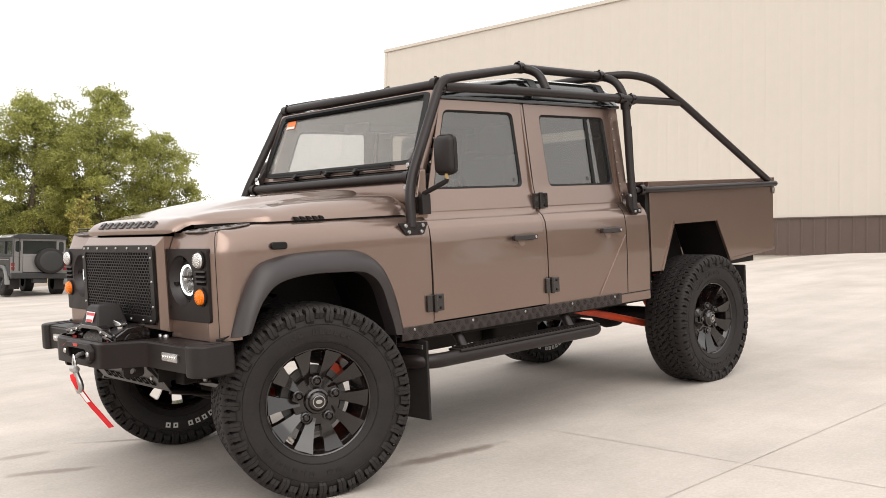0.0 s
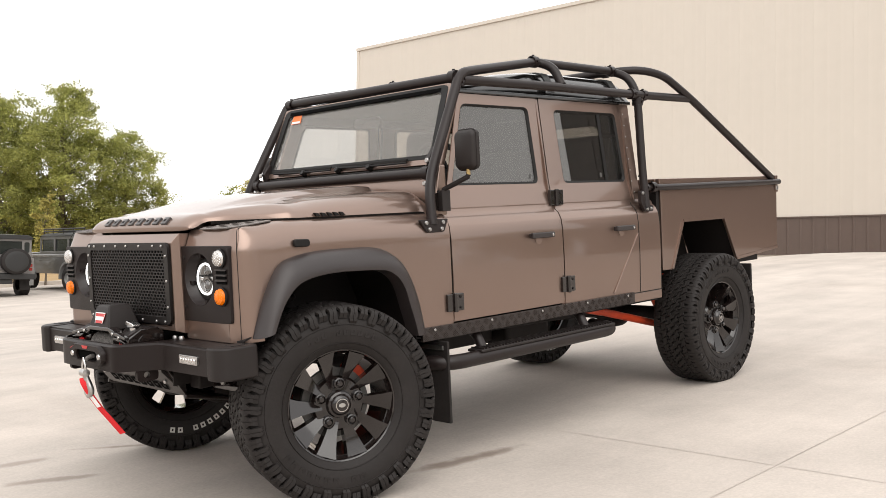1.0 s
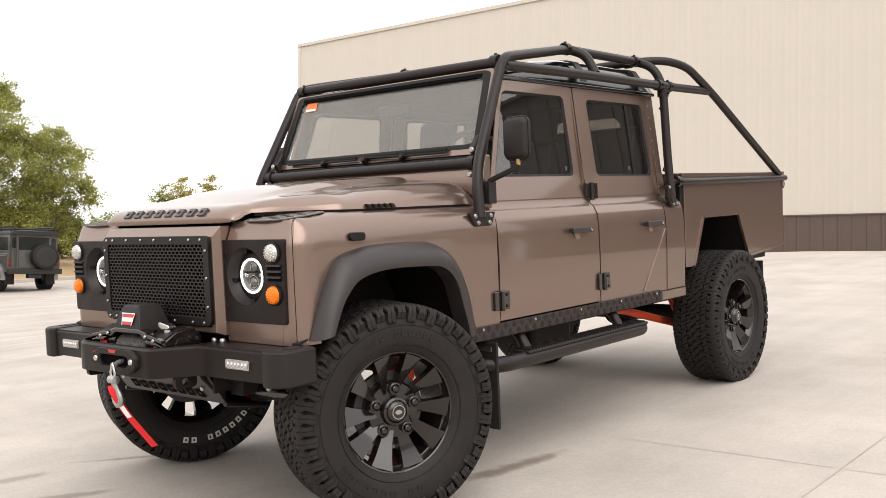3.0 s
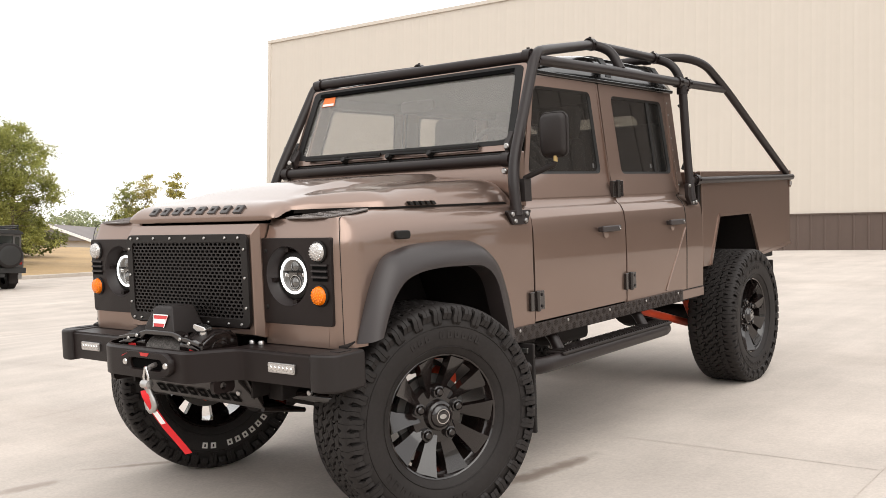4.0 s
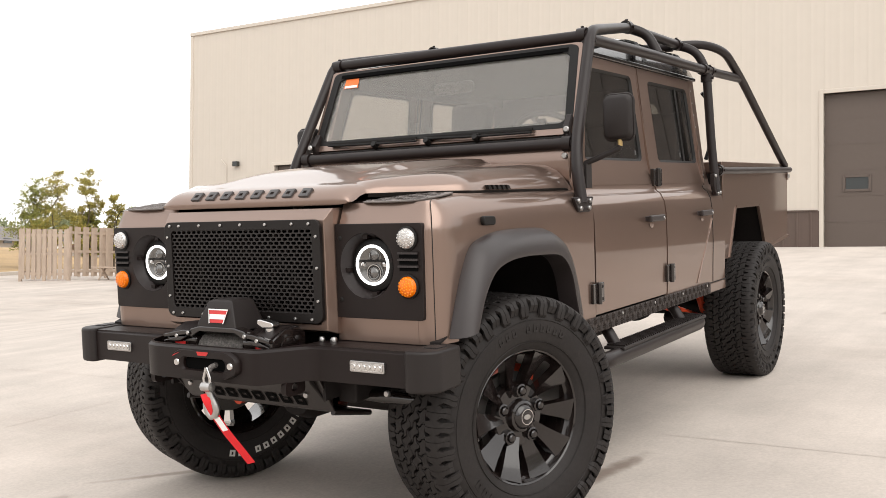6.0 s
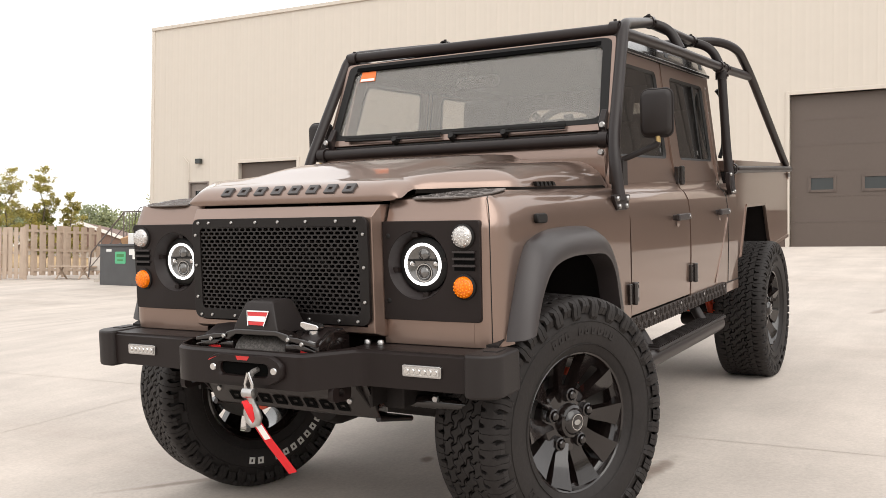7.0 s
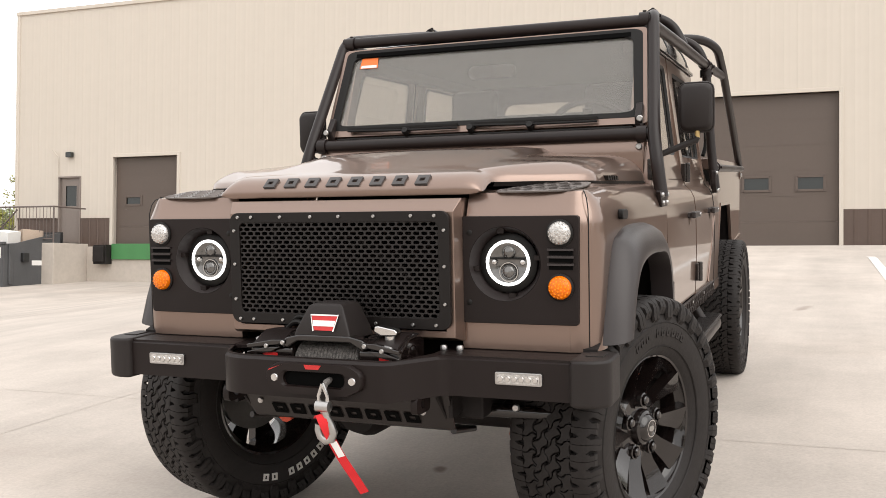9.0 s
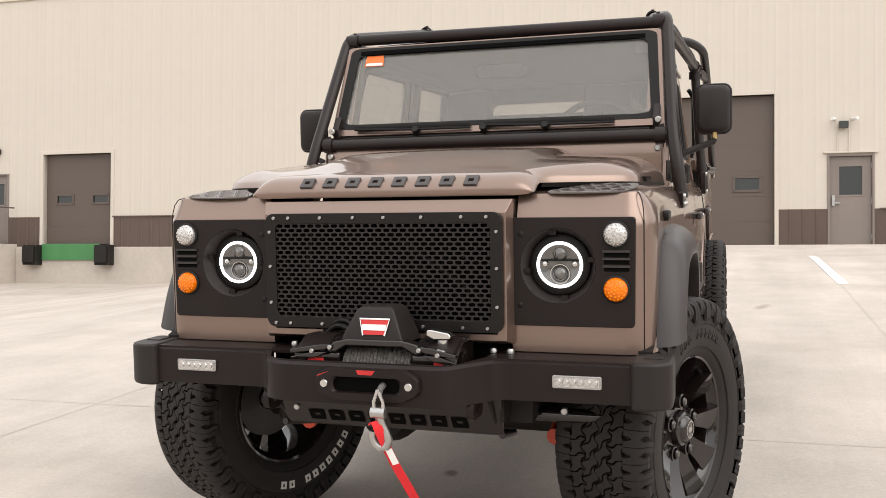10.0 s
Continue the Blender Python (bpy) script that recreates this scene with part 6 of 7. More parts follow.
# ---------------------------------------------------------------- load bed
bedside = [(-2.668, 1.285), (-2.668, 0.775), (-2.790, 0.772), (-2.927, 1.066), (-3.448, 1.066), (-3.612, 0.776), (-4.232, 0.818), (-4.252, 1.285)]
pair("bed_side", Shape().prism(bedside, "y", 0.752, 0.766), PAINT, bevel=0.003)
bed = Shape().box(-2.68, -2.666, -0.752, 0.752, 0.80, 1.285).box(-4.25, -4.235, -0.75, 0.75, 0.83, 1.285).box(-4.23, -2.68, -0.75, 0.75, 1.10, 1.12)
part("bed_floor", bed, PAINT, truck, "taupe steel load bed", bevel=0.003)
pair("bed_top_rail", Shape().box(-4.262, -2.66, 0.735, 0.764, 1.285, 1.347), PAINT, bevel=0.004)
part("tailgate_rail", Shape().box(-4.262, -4.225, -0.735, 0.735, 1.285, 1.347), PAINT, truck, bevel=0.004)
part("bulkhead_rail", Shape().box(-2.69, -2.655, -0.735, 0.735, 1.285, 1.347), PAINT, truck, bevel=0.004)
edge = [(-2.760, 0.772), (-2.785, 0.772), (-2.927, 1.066), (-3.448, 1.066), (-3.612, 0.776), (-4.236, 0.818)]
lip = Shape()
for (xa, za), (xb, zb) in zip(edge[1:], edge[2:]):
    d = Vector((xb - xa, zb - za)).normalized()
    nrm = Vector((-d.y, d.x)) * 0.020
    lip.put([(xa, 0.766, za), (xb, 0.766, zb), (xb, 0.772, zb), (xa, 0.772, za), (xa - nrm.x, 0.766, za - nrm.y), (xb - nrm.x, 0.766, zb - nrm.y), (xb - nrm.x, 0.772, zb - nrm.y), (xa - nrm.x, 0.772, za - nrm.y)],
            [(0, 1, 2, 3), (4, 7, 6, 5), (0, 4, 5, 1), (3, 2, 6, 7), (0, 3, 7, 4), (1, 5, 6, 2)])
pair("arch_trim", lip, PAINT)
rw = []
for x, z in [(-2.77, 0.75)] + [(-2.90, 1.09), (-3.47, 1.09)] + [(-3.64, 0.75)]:
    rw.append([(x, 0.40, z), (x, 0.752, z)])
pair("rear_wheel_housing", Shape().grid(rw), UNDER, thick=0.006)
pair("housing_inner_panel", Shape().prism([(-2.77, 0.70), (-2.90, 1.09), (-3.47, 1.09), (-3.64, 0.70)], "y", 0.385, 0.397), UNDER)
pair("bed_corner_post", Shape().box(-4.262, -4.225, 0.735, 0.772, 1.23, 1.352), PAINT, bevel=0.003)
pair("tie_down", Shape().box(-4.245, -4.215, 0.772, 0.785, 1.245, 1.275), STEEL, bevel=0.003)
pair("bed_front_gap", Shape().box(-2.666, -2.632, 0.68, 0.755, 0.66, 1.28), UNDER)
pair("rear_light_bracket", Shape().box(-4.05, -3.70, 0.50, 0.70, 0.745, 0.80), UNDER)

# ---------------------------------------------------------------- sills, steps, mudflaps, underside
sill = Shape().box(-2.292, -0.540, 0.785, 0.801, 0.613, 0.676)
sa, sb = pair("sill_plate", sill, DARKTREAD, truck, "black chequer-plate sill protector", bevel=0.003)
for o, f in ((sa, Matrix.Identity(4)), (sb, FLIP)):
    ch = chequer(Vector((-1, 0, 0)), Vector((0, 0, 1)), 1.74, 0.064, 0.0319, 0.0024).moved(Matrix.Translation((-0.546, 0.801, 0.614)))
    part("tread_pattern", ch.moved(f), DARKTREAD, o, smooth=0)
for sy in (-1, 1):
    for x in (-0.62, -1.02, -1.42, -1.82, -2.22):
        bolt((x, sy * 0.801, 0.662), 0.007, 0.004 * sy, "y", STEEL)
step = Shape()
sp = fillet([(-0.60, 0.62, 0.50), (-0.66, 0.84, 0.498), (-2.02, 0.84, 0.498), (-2.10, 0.62, 0.50)], 0.12)
step.tube(sp, 0.036, 14)
pair("side_step", step, CAGE, truck, "black tubular side step", smooth=60)
tr = Shape().box(-1.98, -0.86, 0.775, 0.872, 0.523, 0.538)
ta, tb = pair("step_tread", tr, PLASTIC, truck, bevel=0.006)
for o, f in ((ta, Matrix.Identity(4)), (tb, FLIP)):
    s = Shape()
    for i in range(44):
        x = -0.88 - i * 0.0248
        s.box(x - 0.008, x, 0.782, 0.866, 0.538, 0.545)
    part("grip_rib", s.moved(f), PLASTIC, o, smooth=0)
for x in (-0.95, -1.80):
    pair("step_bracket", Shape().tube(fillet([(x, 0.58, 0.63), (x, 0.74, 0.62), (x, 0.80, 0.52)], 0.05), 0.026, 10), CAGE)
pair("front_mudflap", Shape().box(-0.668, -0.652, 0.575, 0.845, 0.215, 0.604), RUBBER, truck, "black rubber mudflap", bevel=0.006)
pair("mudflap_strip", Shape().box(-0.652, -0.646, 0.60, 0.82, 0.562, 0.584), STEEL, bevel=0.002)
pair("rear_mudflap", Shape().box(-3.735, -3.715, 0.52, 0.815, 0.33, 0.74), RUBBER, truck, "black rubber mudflap", bevel=0.006)
pair("chassis_rail", Shape().prism([(0.42, 0.52), (0.42, 0.66), (-0.3, 0.70), (-2.4, 0.66), (-2.9, 0.80), (-4.1, 0.80), (-4.1, 0.68), (-2.9, 0.66), (-2.4, 0.52), (-0.3, 0.55)], "y", 0.36, 0.44), UNDER, bevel=0.008)
for x, r in ((-0.08, 0.05), (-3.222, 0.055)):
    part("axle", Shape().rod((x, -0.66, 0.42), (x, 0.66, 0.42), r, 14).lathe([(0.0, -0.13), (0.08, -0.12), (0.108, -0.05), (0.108, 0.05), (0.08, 0.12), (0.0, 0.13)], 20, "x", (x, -0.18 if x > -1 else 0.0, 0.42)), UNDER, truck)
part("steering_rod", Shape().rod((0.22, -0.55, 0.50), (0.22, 0.55, 0.50), 0.018, 10), UNDER, truck)
part("damper", Shape().rod((0.26, -0.28, 0.50), (0.26, 0.25, 0.47), 0.030, 12), GLOSSBLACK, truck)
pair("front_spring", Shape().tube([(0.02 + 0.068 * math.cos(i * 0.6), 0.47 + 0.068 * math.sin(i * 0.6), 0.48 + i * 0.0068) for i in range(62)], 0.010, 6), UNDER)
pair("front_damper", Shape().rod((0.14, 0.50, 0.42), (0.10, 0.52, 0.98), 0.028, 12), UNDER)
pair("radius_arm", Shape().tube([(0.10, 0.44, 0.40), (-0.4, 0.43, 0.45), (-0.85, 0.40, 0.52)], 0.028, 10), REDPAINT)
pair("rear_radius_arm", Shape().tube([(-2.16, 0.42, 0.585), (-2.47, 0.45, 0.520), (-3.12, 0.47, 0.362)], 0.024, 10), REDPAINT)
pair("rear_spring", Shape().tube([(-3.20 + 0.065 * math.cos(i * 0.6), 0.46 + 0.065 * math.sin(i * 0.6), 0.48 + i * 0.0055) for i in range(58)], 0.010, 6), REDPAINT)
pair("rear_damper", Shape().rod((-3.05, 0.52, 0.42), (-2.75, 0.50, 0.86), 0.028, 12), REDPAINT)
part("gearbox", Shape().box(-1.7, -0.6, -0.20, 0.20, 0.42, 0.66).box(-2.1, -1.7, -0.14, 0.30, 0.40, 0.60), UNDER, truck, bevel=0.03)
part("fuel_tank", Shape().box(-2.55, -2.15, -0.70, -0.38, 0.44, 0.66), UNDER, truck, bevel=0.03)
part("exhaust", Shape().tube(fillet([(-0.8, -0.28, 0.47), (-2.4, -0.30, 0.47), (-3.0, -0.25, 0.62), (-4.2, -0.45, 0.55)], 0.15), 0.035, 12), STEEL, truck)
part("prop_shaft", Shape().rod((-2.0, 0.0, 0.50), (-3.1, 0.0, 0.44), 0.035, 12), UNDER, truck)
part("prop_shaft", Shape().rod((-0.7, -0.15, 0.48), (-0.1, -0.18, 0.44), 0.03, 12), UNDER, truck)
part("engine_block", Shape().box(-0.65, 0.30, -0.34, 0.34, 0.55, 1.05), UNDER, truck, bevel=0.03)

# ---------------------------------------------------------------- wheels
TR = 0.428


def tyre_shape():
    prof = [(0.232, -0.118), (0.248, -0.136), (0.275, -0.150), (0.32, -0.158), (0.345, -0.157), (0.365, -0.153), (0.398, -0.138), (0.407, -0.126), (0.4095, -0.10), (0.4105, 0.0),
            (0.4095, 0.10), (0.407, 0.126), (0.398, 0.138), (0.365, 0.153), (0.345, 0.157), (0.32, 0.158), (0.275, 0.150), (0.248, 0.136), (0.232, 0.118)]
    s = Shape().lathe(prof, 72)

    def lug(poly, th, gap, r0=0.405, r1=TR):
        """A tread block: outline of (arc, across), drawn in by half a groove and set at the angle th."""
        n = len(poly)
        area = sum(poly[i - 1][0] * poly[i][1] - poly[i][0] * poly[i - 1][1] for i in range(n))
        sgn = 1 if area > 0 else -1

        def inset(d):
            out = []
            for i in range(n):
                (xa, ya), (xb, yb), (xc, yc) = poly[i - 1], poly[i], poly[(i + 1) % n]
                l1, l2 = math.hypot(xb - xa, yb - ya), math.hypot(xc - xb, yc - yb)
                n1 = (-(yb - ya) / l1 * sgn, (xb - xa) / l1 * sgn)
                n2 = (-(yc - yb) / l2 * sgn, (xc - xb) / l2 * sgn)
                k = d / max(0.45, 1 + n1[0] * n2[0] + n1[1] * n2[1])
                out.append((xb + (n1[0] + n2[0]) * k, yb + (n1[1] + n2[1]) * k))
            return out

        v = []
        for r, d in ((r0, gap - 0.0010), (r1 - 0.0016, gap), (r1, gap + 0.0016)):
            for a, w in inset(d):
                q = th + a / TR
                v.append((r * math.cos(q), w, r * math.sin(q)))
        s.put(v, [tuple(range(2 * n, 3 * n))] + [(j * n + i, j * n + (i + 1) % n, j * n + n + (i + 1) % n, j * n + n + i) for j in (0, 1) for i in range(n)])

    N = 27
    p = 2 * math.pi * TR / N
    flank = ((0.0, 0.0072), (0.046, 0.0080), (0.0935, 0.0040))

    def side(c, a):
        """The stepped line between two rows of blocks, across the tread."""
        w, amp = flank[c]
        k = ((a / p * 2 + 0.31 * c) % 1.0)
        return w + amp * (1 if k < 0.38 else 1 - 2 * (k - 0.38) / 0.14 if k < 0.52 else -1 if k < 0.86 else -1 + 2 * (k - 0.86) / 0.14)

    def cut(c, k):
        """The hooked end of a block, from its inner to its outer flank."""
        a = p * (0.5 * k + 0.19 * c)
        lean = 0.010 if c == 0 else -0.006
        ends = [(a, 0.0), (a + lean, 0.40), (a + lean + 0.019, 0.56), (a + 2 * lean + 0.021, 1.0)]
        return [(x, side(c, x) + (side(c + 1, x) - side(c, x)) * u) for x, u in ends]

    def hooked(c, k):
        lo, hi = cut(c, k), cut(c, k + 1)
        out = []
        for m, e0, e1 in ((c + 1, lo[-1][0], hi[-1][0]), (c, hi[0][0], lo[0][0])):
            run = [e0 + (e1 - e0) * j / 7 for j in range(1, 7)]
            pts = [(x, side(m, x)) for x in run]
            out.append(pts)
        loop = lo + out[0] + hi[::-1] + out[1]
        # the corners are cut, so that the blocks are rounded
        return [(x * u + x2 * (1 - u), w * u + w2 * (1 - u)) for (x, w), (x2, w2) in zip(loop, loop[1:] + loop[:1]) for u in (0.74, 0.26)]

    # how a shoulder block runs from the tread over the edge and down the sidewall, and how its flanks zigzag
    over = [(0.4285, 0.094), (0.4285, 0.112), (0.4275, 0.128), (0.423, 0.145), (0.412, 0.1585), (0.396, 0.1645), (0.376, 0.1665), (0.362, 0.1660), (0.352, 0.1625)]
    zig = (0.03, 0.00, -0.07, -0.05, 0.07, 0.05, -0.06, -0.02, 0.02)
    for i in range(N):
        th = 2 * math.pi * i / N
        for sg in (-1, 1):
            o = 0.0 if sg > 0 else p * 0.5
            # two rows of interlocking hooked blocks on each half, their flanks and ends stepped
            for c in range(2):
                for k in range(2):
                    lug([(sg * (o + a), sg * w) for a, w in hooked(c, k)], sg * th, 0.0024)
            for a0, a1, last in ((0.025, 0.475, 9), (0.525, 0.975, 7)):
                rows = []
                for k, (r, w) in enumerate(over[:last]):
                    r2, w2 = r - (0.009 if k < 5 else 0.003), w - (0.002 if k < 4 else 0.009)
                    e0, e1 = a0 + zig[k] + (0.05 if k >= 6 else 0), a1 + zig[(k + 2) % 9] * 0.8 - (0.05 if k >= 6 else 0)
                    if k == last - 1:
                        r, w = r2, w2
                    rows.append([(rr * math.cos(th + (o + a * p) / TR), sg * ww, rr * math.sin(th + (o + a * p) / TR))
                                 for a, rr, ww in ((e0 - 0.012, r2, w2), (e0 + 0.012, r, w), ((e0 + e1) / 2 - 0.012, r, w), ((e0 + e1) / 2, r - (0.003 if k < 5 else 0), w - (0.0 if k < 5 else 0.003)),
                                                   ((e0 + e1) / 2 + 0.012, r, w), (e1 - 0.012, r, w), (e1 + 0.012, r2, w2))])
                rows.insert(0, [(x * 0.97, y, z * 0.97) for x, y, z in rows[0]])
                s.grid(rows)
    for r, w in ((0.345, 0.1585), (0.268, 0.150)):
        for sg in (-1, 1):
            s.lathe([(r - 0.002, sg * (w - 0.002)), (r, sg * (w + 0.0015)), (r + 0.002, sg * (w - 0.002))], 72)
    return s


def rim_shape():
    s = Shape()
    s.lathe([(0.243, 0.118), (0.243, 0.124), (0.238, 0.128), (0.232, 0.124), (0.226, 0.100), (0.218, 0.09), (0.214, 0.02), (0.206, -0.09), (0.226, -0.118), (0.236, -0.122)], 60)
    # ten paired blades that widen outwards, each with a raised leading edge
    for i in range(10):
        a = 2 * math.pi * i / 10
        v = []
        for r, half, y, skew in ((0.078, 0.016, 0.070, -0.05), (0.13, 0.0205, 0.078, -0.03), (0.190, 0.0315, 0.100, 0.0), (0.231, 0.0425, 0.116, 0.015)):
            for sgn, dy, back in ((-1, 0.014, 0.0), (1, -0.010, 0.0), (1, -0.010, 0.05), (-1, 0.014, 0.05)):
                q = a + skew + sgn * half / r
                v.append((r * math.cos(q), y + dy - back, r * math.sin(q)))
        f = [(0, 1, 2, 3), (15, 14, 13, 12)]
        for k in range(3):
            for e in range(4):
                f.append((k * 4 + e, k * 4 + (e + 1) % 4, k * 4 + 4 + (e + 1) % 4, k * 4 + 4 + e))
        s.put(v, f)
    s.lathe([(0.118, 0.0), (0.118, 0.056), (0.108, 0.072), (0.060, 0.078), (0.055, 0.074), (0.0, 0.074)], 40)
    return s


NARROW = Matrix.Diagonal((0.992, 0.915, 0.992, 1))
tyre_s, rim_s = tyre_shape().moved(NARROW), rim_shape().moved(NARROW)
tyre_me = mesh_of("tyre", tyre_s, RUBBER, 30)
rim_me = mesh_of("rim", rim_s, GLOSSBLACK, 30)
hub_me = mesh_of("hub_cap", Shape().lathe([(0.060, 0.060), (0.060, 0.080), (0.055, 0.092), (0.046, 0.096), (0.042, 0.104), (0.034, 0.110), (0.030, 0.112), (0.0, 0.112)], 16), GLOSSBLACK)
ringm = mesh_of("cap_ring", Shape().lathe([(0.0275, 0.1122), (0.0275, 0.1136), (0.0250, 0.1136), (0.0250, 0.1122)], 28, closed=True), CHROME)
oval = mesh_of("cap_badge", Shape().prism([(0.015 * math.cos(t * 0.4488), 0.009 * math.sin(t * 0.4488)) for t in range(14)], "y", 0.1122, 0.1132), STEEL)
nut = mesh_of("lug_nut", Shape().lathe([(0.024, 0.070), (0.024, 0.084), (0.019, 0.086), (0.017, 0.076), (0.014, 0.076), (0.014, 0.092), (0.010, 0.096), (0.0, 0.097)], 12), GLOSSBLACK, 20)
disc = mesh_of("brake_disc", Shape().lathe([(0.05, 0.0), (0.150, 0.0), (0.150, 0.022), (0.05, 0.022), (0.05, 0.0)], 36), DISCGREY)
calip = mesh_of("brake_caliper", Shape().prism(roundpoly([(0.120, -0.040), (0.182, -0.034), (0.188, 0.020), (0.165, 0.042), (0.125, 0.036)], 0.012), "y", -0.035, 0.035), REDPAINT)

for x in (0.0, -3.226):
    for sy in (1, -1):
        spin = -2 if x == 0 else 16
        w = new("wheel", tyre_me)
        tagged(w, "black all-terrain tyre on gloss black ten-spoke alloy wheel")
        w.parent = truck
        # the front wheels are turned to the truck's right
        turn = (pose(-0.036, 0.752, 0.425, 0, 0, -19.3) if sy > 0 else pose(-0.128, -0.715, 0.425, 0, 0, -21.5)) if x == 0 else pose(-3.222, sy * 0.735, 0.421)
        seatm = turn @ pose(0, 0, 0, 0, 0, 0 if sy > 0 else 180)
        w.matrix_basis = seatm @ pose(0, 0, 0, 0, spin, 0)
        def sub(me, m=None, par=w):
            ob = new(me.name.split(".")[0], me)
            ob.parent = par
            if m is not None:
                ob.matrix_basis = m
            return ob
        sub(rim_me)
        sub(hub_me)
        sub(ringm)
        sub(oval)
        for k in range(5):
            a = 2 * math.pi * k / 5 + math.pi / 2
            sub(nut, Matrix.Translation((0.088 * math.cos(a), 0, 0.088 * math.sin(a))))
        for me, m in ((disc, seatm), (calip, turn @ pose(0, -0.03 * sy, 0) @ pose(0, 0, 0, 0, -128, 0))):
            ob = new(me.name.split(".")[0], me)
            ob.parent = truck
            ob.matrix_basis = m
        # sidewall lettering, kept as plain open blocks: white inwards, black outwards
        for sg, mt in ((-1, TYREWHITE), (1, RUBBER)):
            for start, slots, step_a in ((256, (0, 1, 3, 4, 5, 6, 7, 8, 9), 7.4), (62, (0, 1, 2, 4, 5, 6, 7, 8, 9), 6.0)):
                for k in slots:
                    a, dw = radians(start + k * step_a), radians(step_a * 0.31)
                    top = 0.1455 if mt is RUBBER else 0.1462
                    outer = [(a - dw, 0.299), (a + dw, 0.299), (a + dw, 0.326), (a - dw, 0.326)]
                    inner = [(a + (q - a) * 0.36, 0.3125 + (r - 0.3125) * 0.48) for q, r in outer]
                    rows = [[(r * math.cos(q), sg * y, r * math.sin(q)) for q, r in ol] for ol, y in ((outer, 0.138), (outer, top), (inner, top), (inner, 0.138))]
                    part("sidewall_block", Shape().grid(rows, close=True), mt, w, smooth=0)

# ---------------------------------------------------------------- front bumper and winch
WY = 0.042
bars = Shape()
pl = [(0.545, 0.80), (0.552, 0.372), (0.705, 0.262), (0.702, -0.225), (0.676, -0.285), (0.552, -0.345), (0.545, -0.80)]
fl = fillet([(x, y, 0) for x, y in pl], 0.03, 4)
bars.grid([[(p.x - 0.012, p.y, 0.626), (p.x, p.y, 0.618), (p.x, p.y, 0.722), (p.x - 0.012, p.y, 0.730), (p.x - 0.10 if abs(p.y) > 0.34 else p.x - 0.012, p.y, 0.733)] for p in fl])
bumper = part("front_bumper", bars, TEXBLACK, truck, "black steel winch bumper", thick=0.008, bevel=0.0)
part("bumper_tray", Shape().box(0.42, 0.672, -0.275, 0.262, 0.620, 0.634).box(0.40, 0.545, -0.78, -0.20, 0.620, 0.630).box(0.40, 0.545, 0.28, 0.78, 0.620, 0.630), TEXBLACK, bumper)
part("bumper_top", Shape().box(0.40, 0.54, 0.33, 0.79, 0.722, 0.732), TEXBLACK, bumper)
part("bumper_top", Shape().box(0.40, 0.54, -0.79, -0.26, 0.722, 0.732), TEXBLACK, bumper)
capp = roundpoly([(0.385, 0.842), (0.385, 0.735), (0.566, 0.735), (0.566, 0.80), (0.530, 0.845)], 0.024)
for f in (Matrix.Identity(4), FLIP):
    part("end_cap", Shape().prism(capp, "z", 0.607, 0.737).moved(f), PLASTIC, bumper, "grained black bumper end cap", bevel=0.010)
    part("cap_recess", Shape().box(0.43, 0.49, 0.765, 0.815, 0.736, 0.740).moved(f), PLASTIC, bumper, bevel=0.002)
    lb = part("bumper_light", Shape().prism(rounded(0.524, 0.660, 0.6585, 0.6945, 0.006), "x", 0.545, 0.556).moved(f), STEEL, bumper, "clear LED light bar", bevel=0.002)
    part("light_lens", Shape().prism(rounded(0.531, 0.653, 0.664, 0.689, 0.005), "x", 0.555, 0.559).moved(f), CLEARLENS, lb)
    for k in range(6):
        part("led", Shape().lathe([(0.009, 0.558), (0.007, 0.562), (0.0, 0.5625)], 12, "x", (0, 0.542 + k * 0.02, 0.6765)).moved(f), CHROME, lb)
for sy in (0.335, 0.385, -0.30):
    bolt((0.46, sy, 0.733), 0.012, 0.014, "z", STEEL)
for sy in (-1, 1):
    eye = ring(roundpoly([(0.54, 0.572), (0.635, 0.572), (0.635, 0.622), (0.54, 0.622)], 0.02), [(0.592 + 0.014 * math.cos(k * 0.524), 0.598 + 0.014 * math.sin(k * 0.524)) for k in range(12)], (0.592, 0.598), 1, 24)
    part("tow_eye", Shape().grid([[(x, sy * y, z) for x, z in eye[k]] for y, k in ((0.302, 0), (0.322, 0), (0.322, 1), (0.302, 1), (0.302, 0))], close=True), TEXBLACK, bumper)

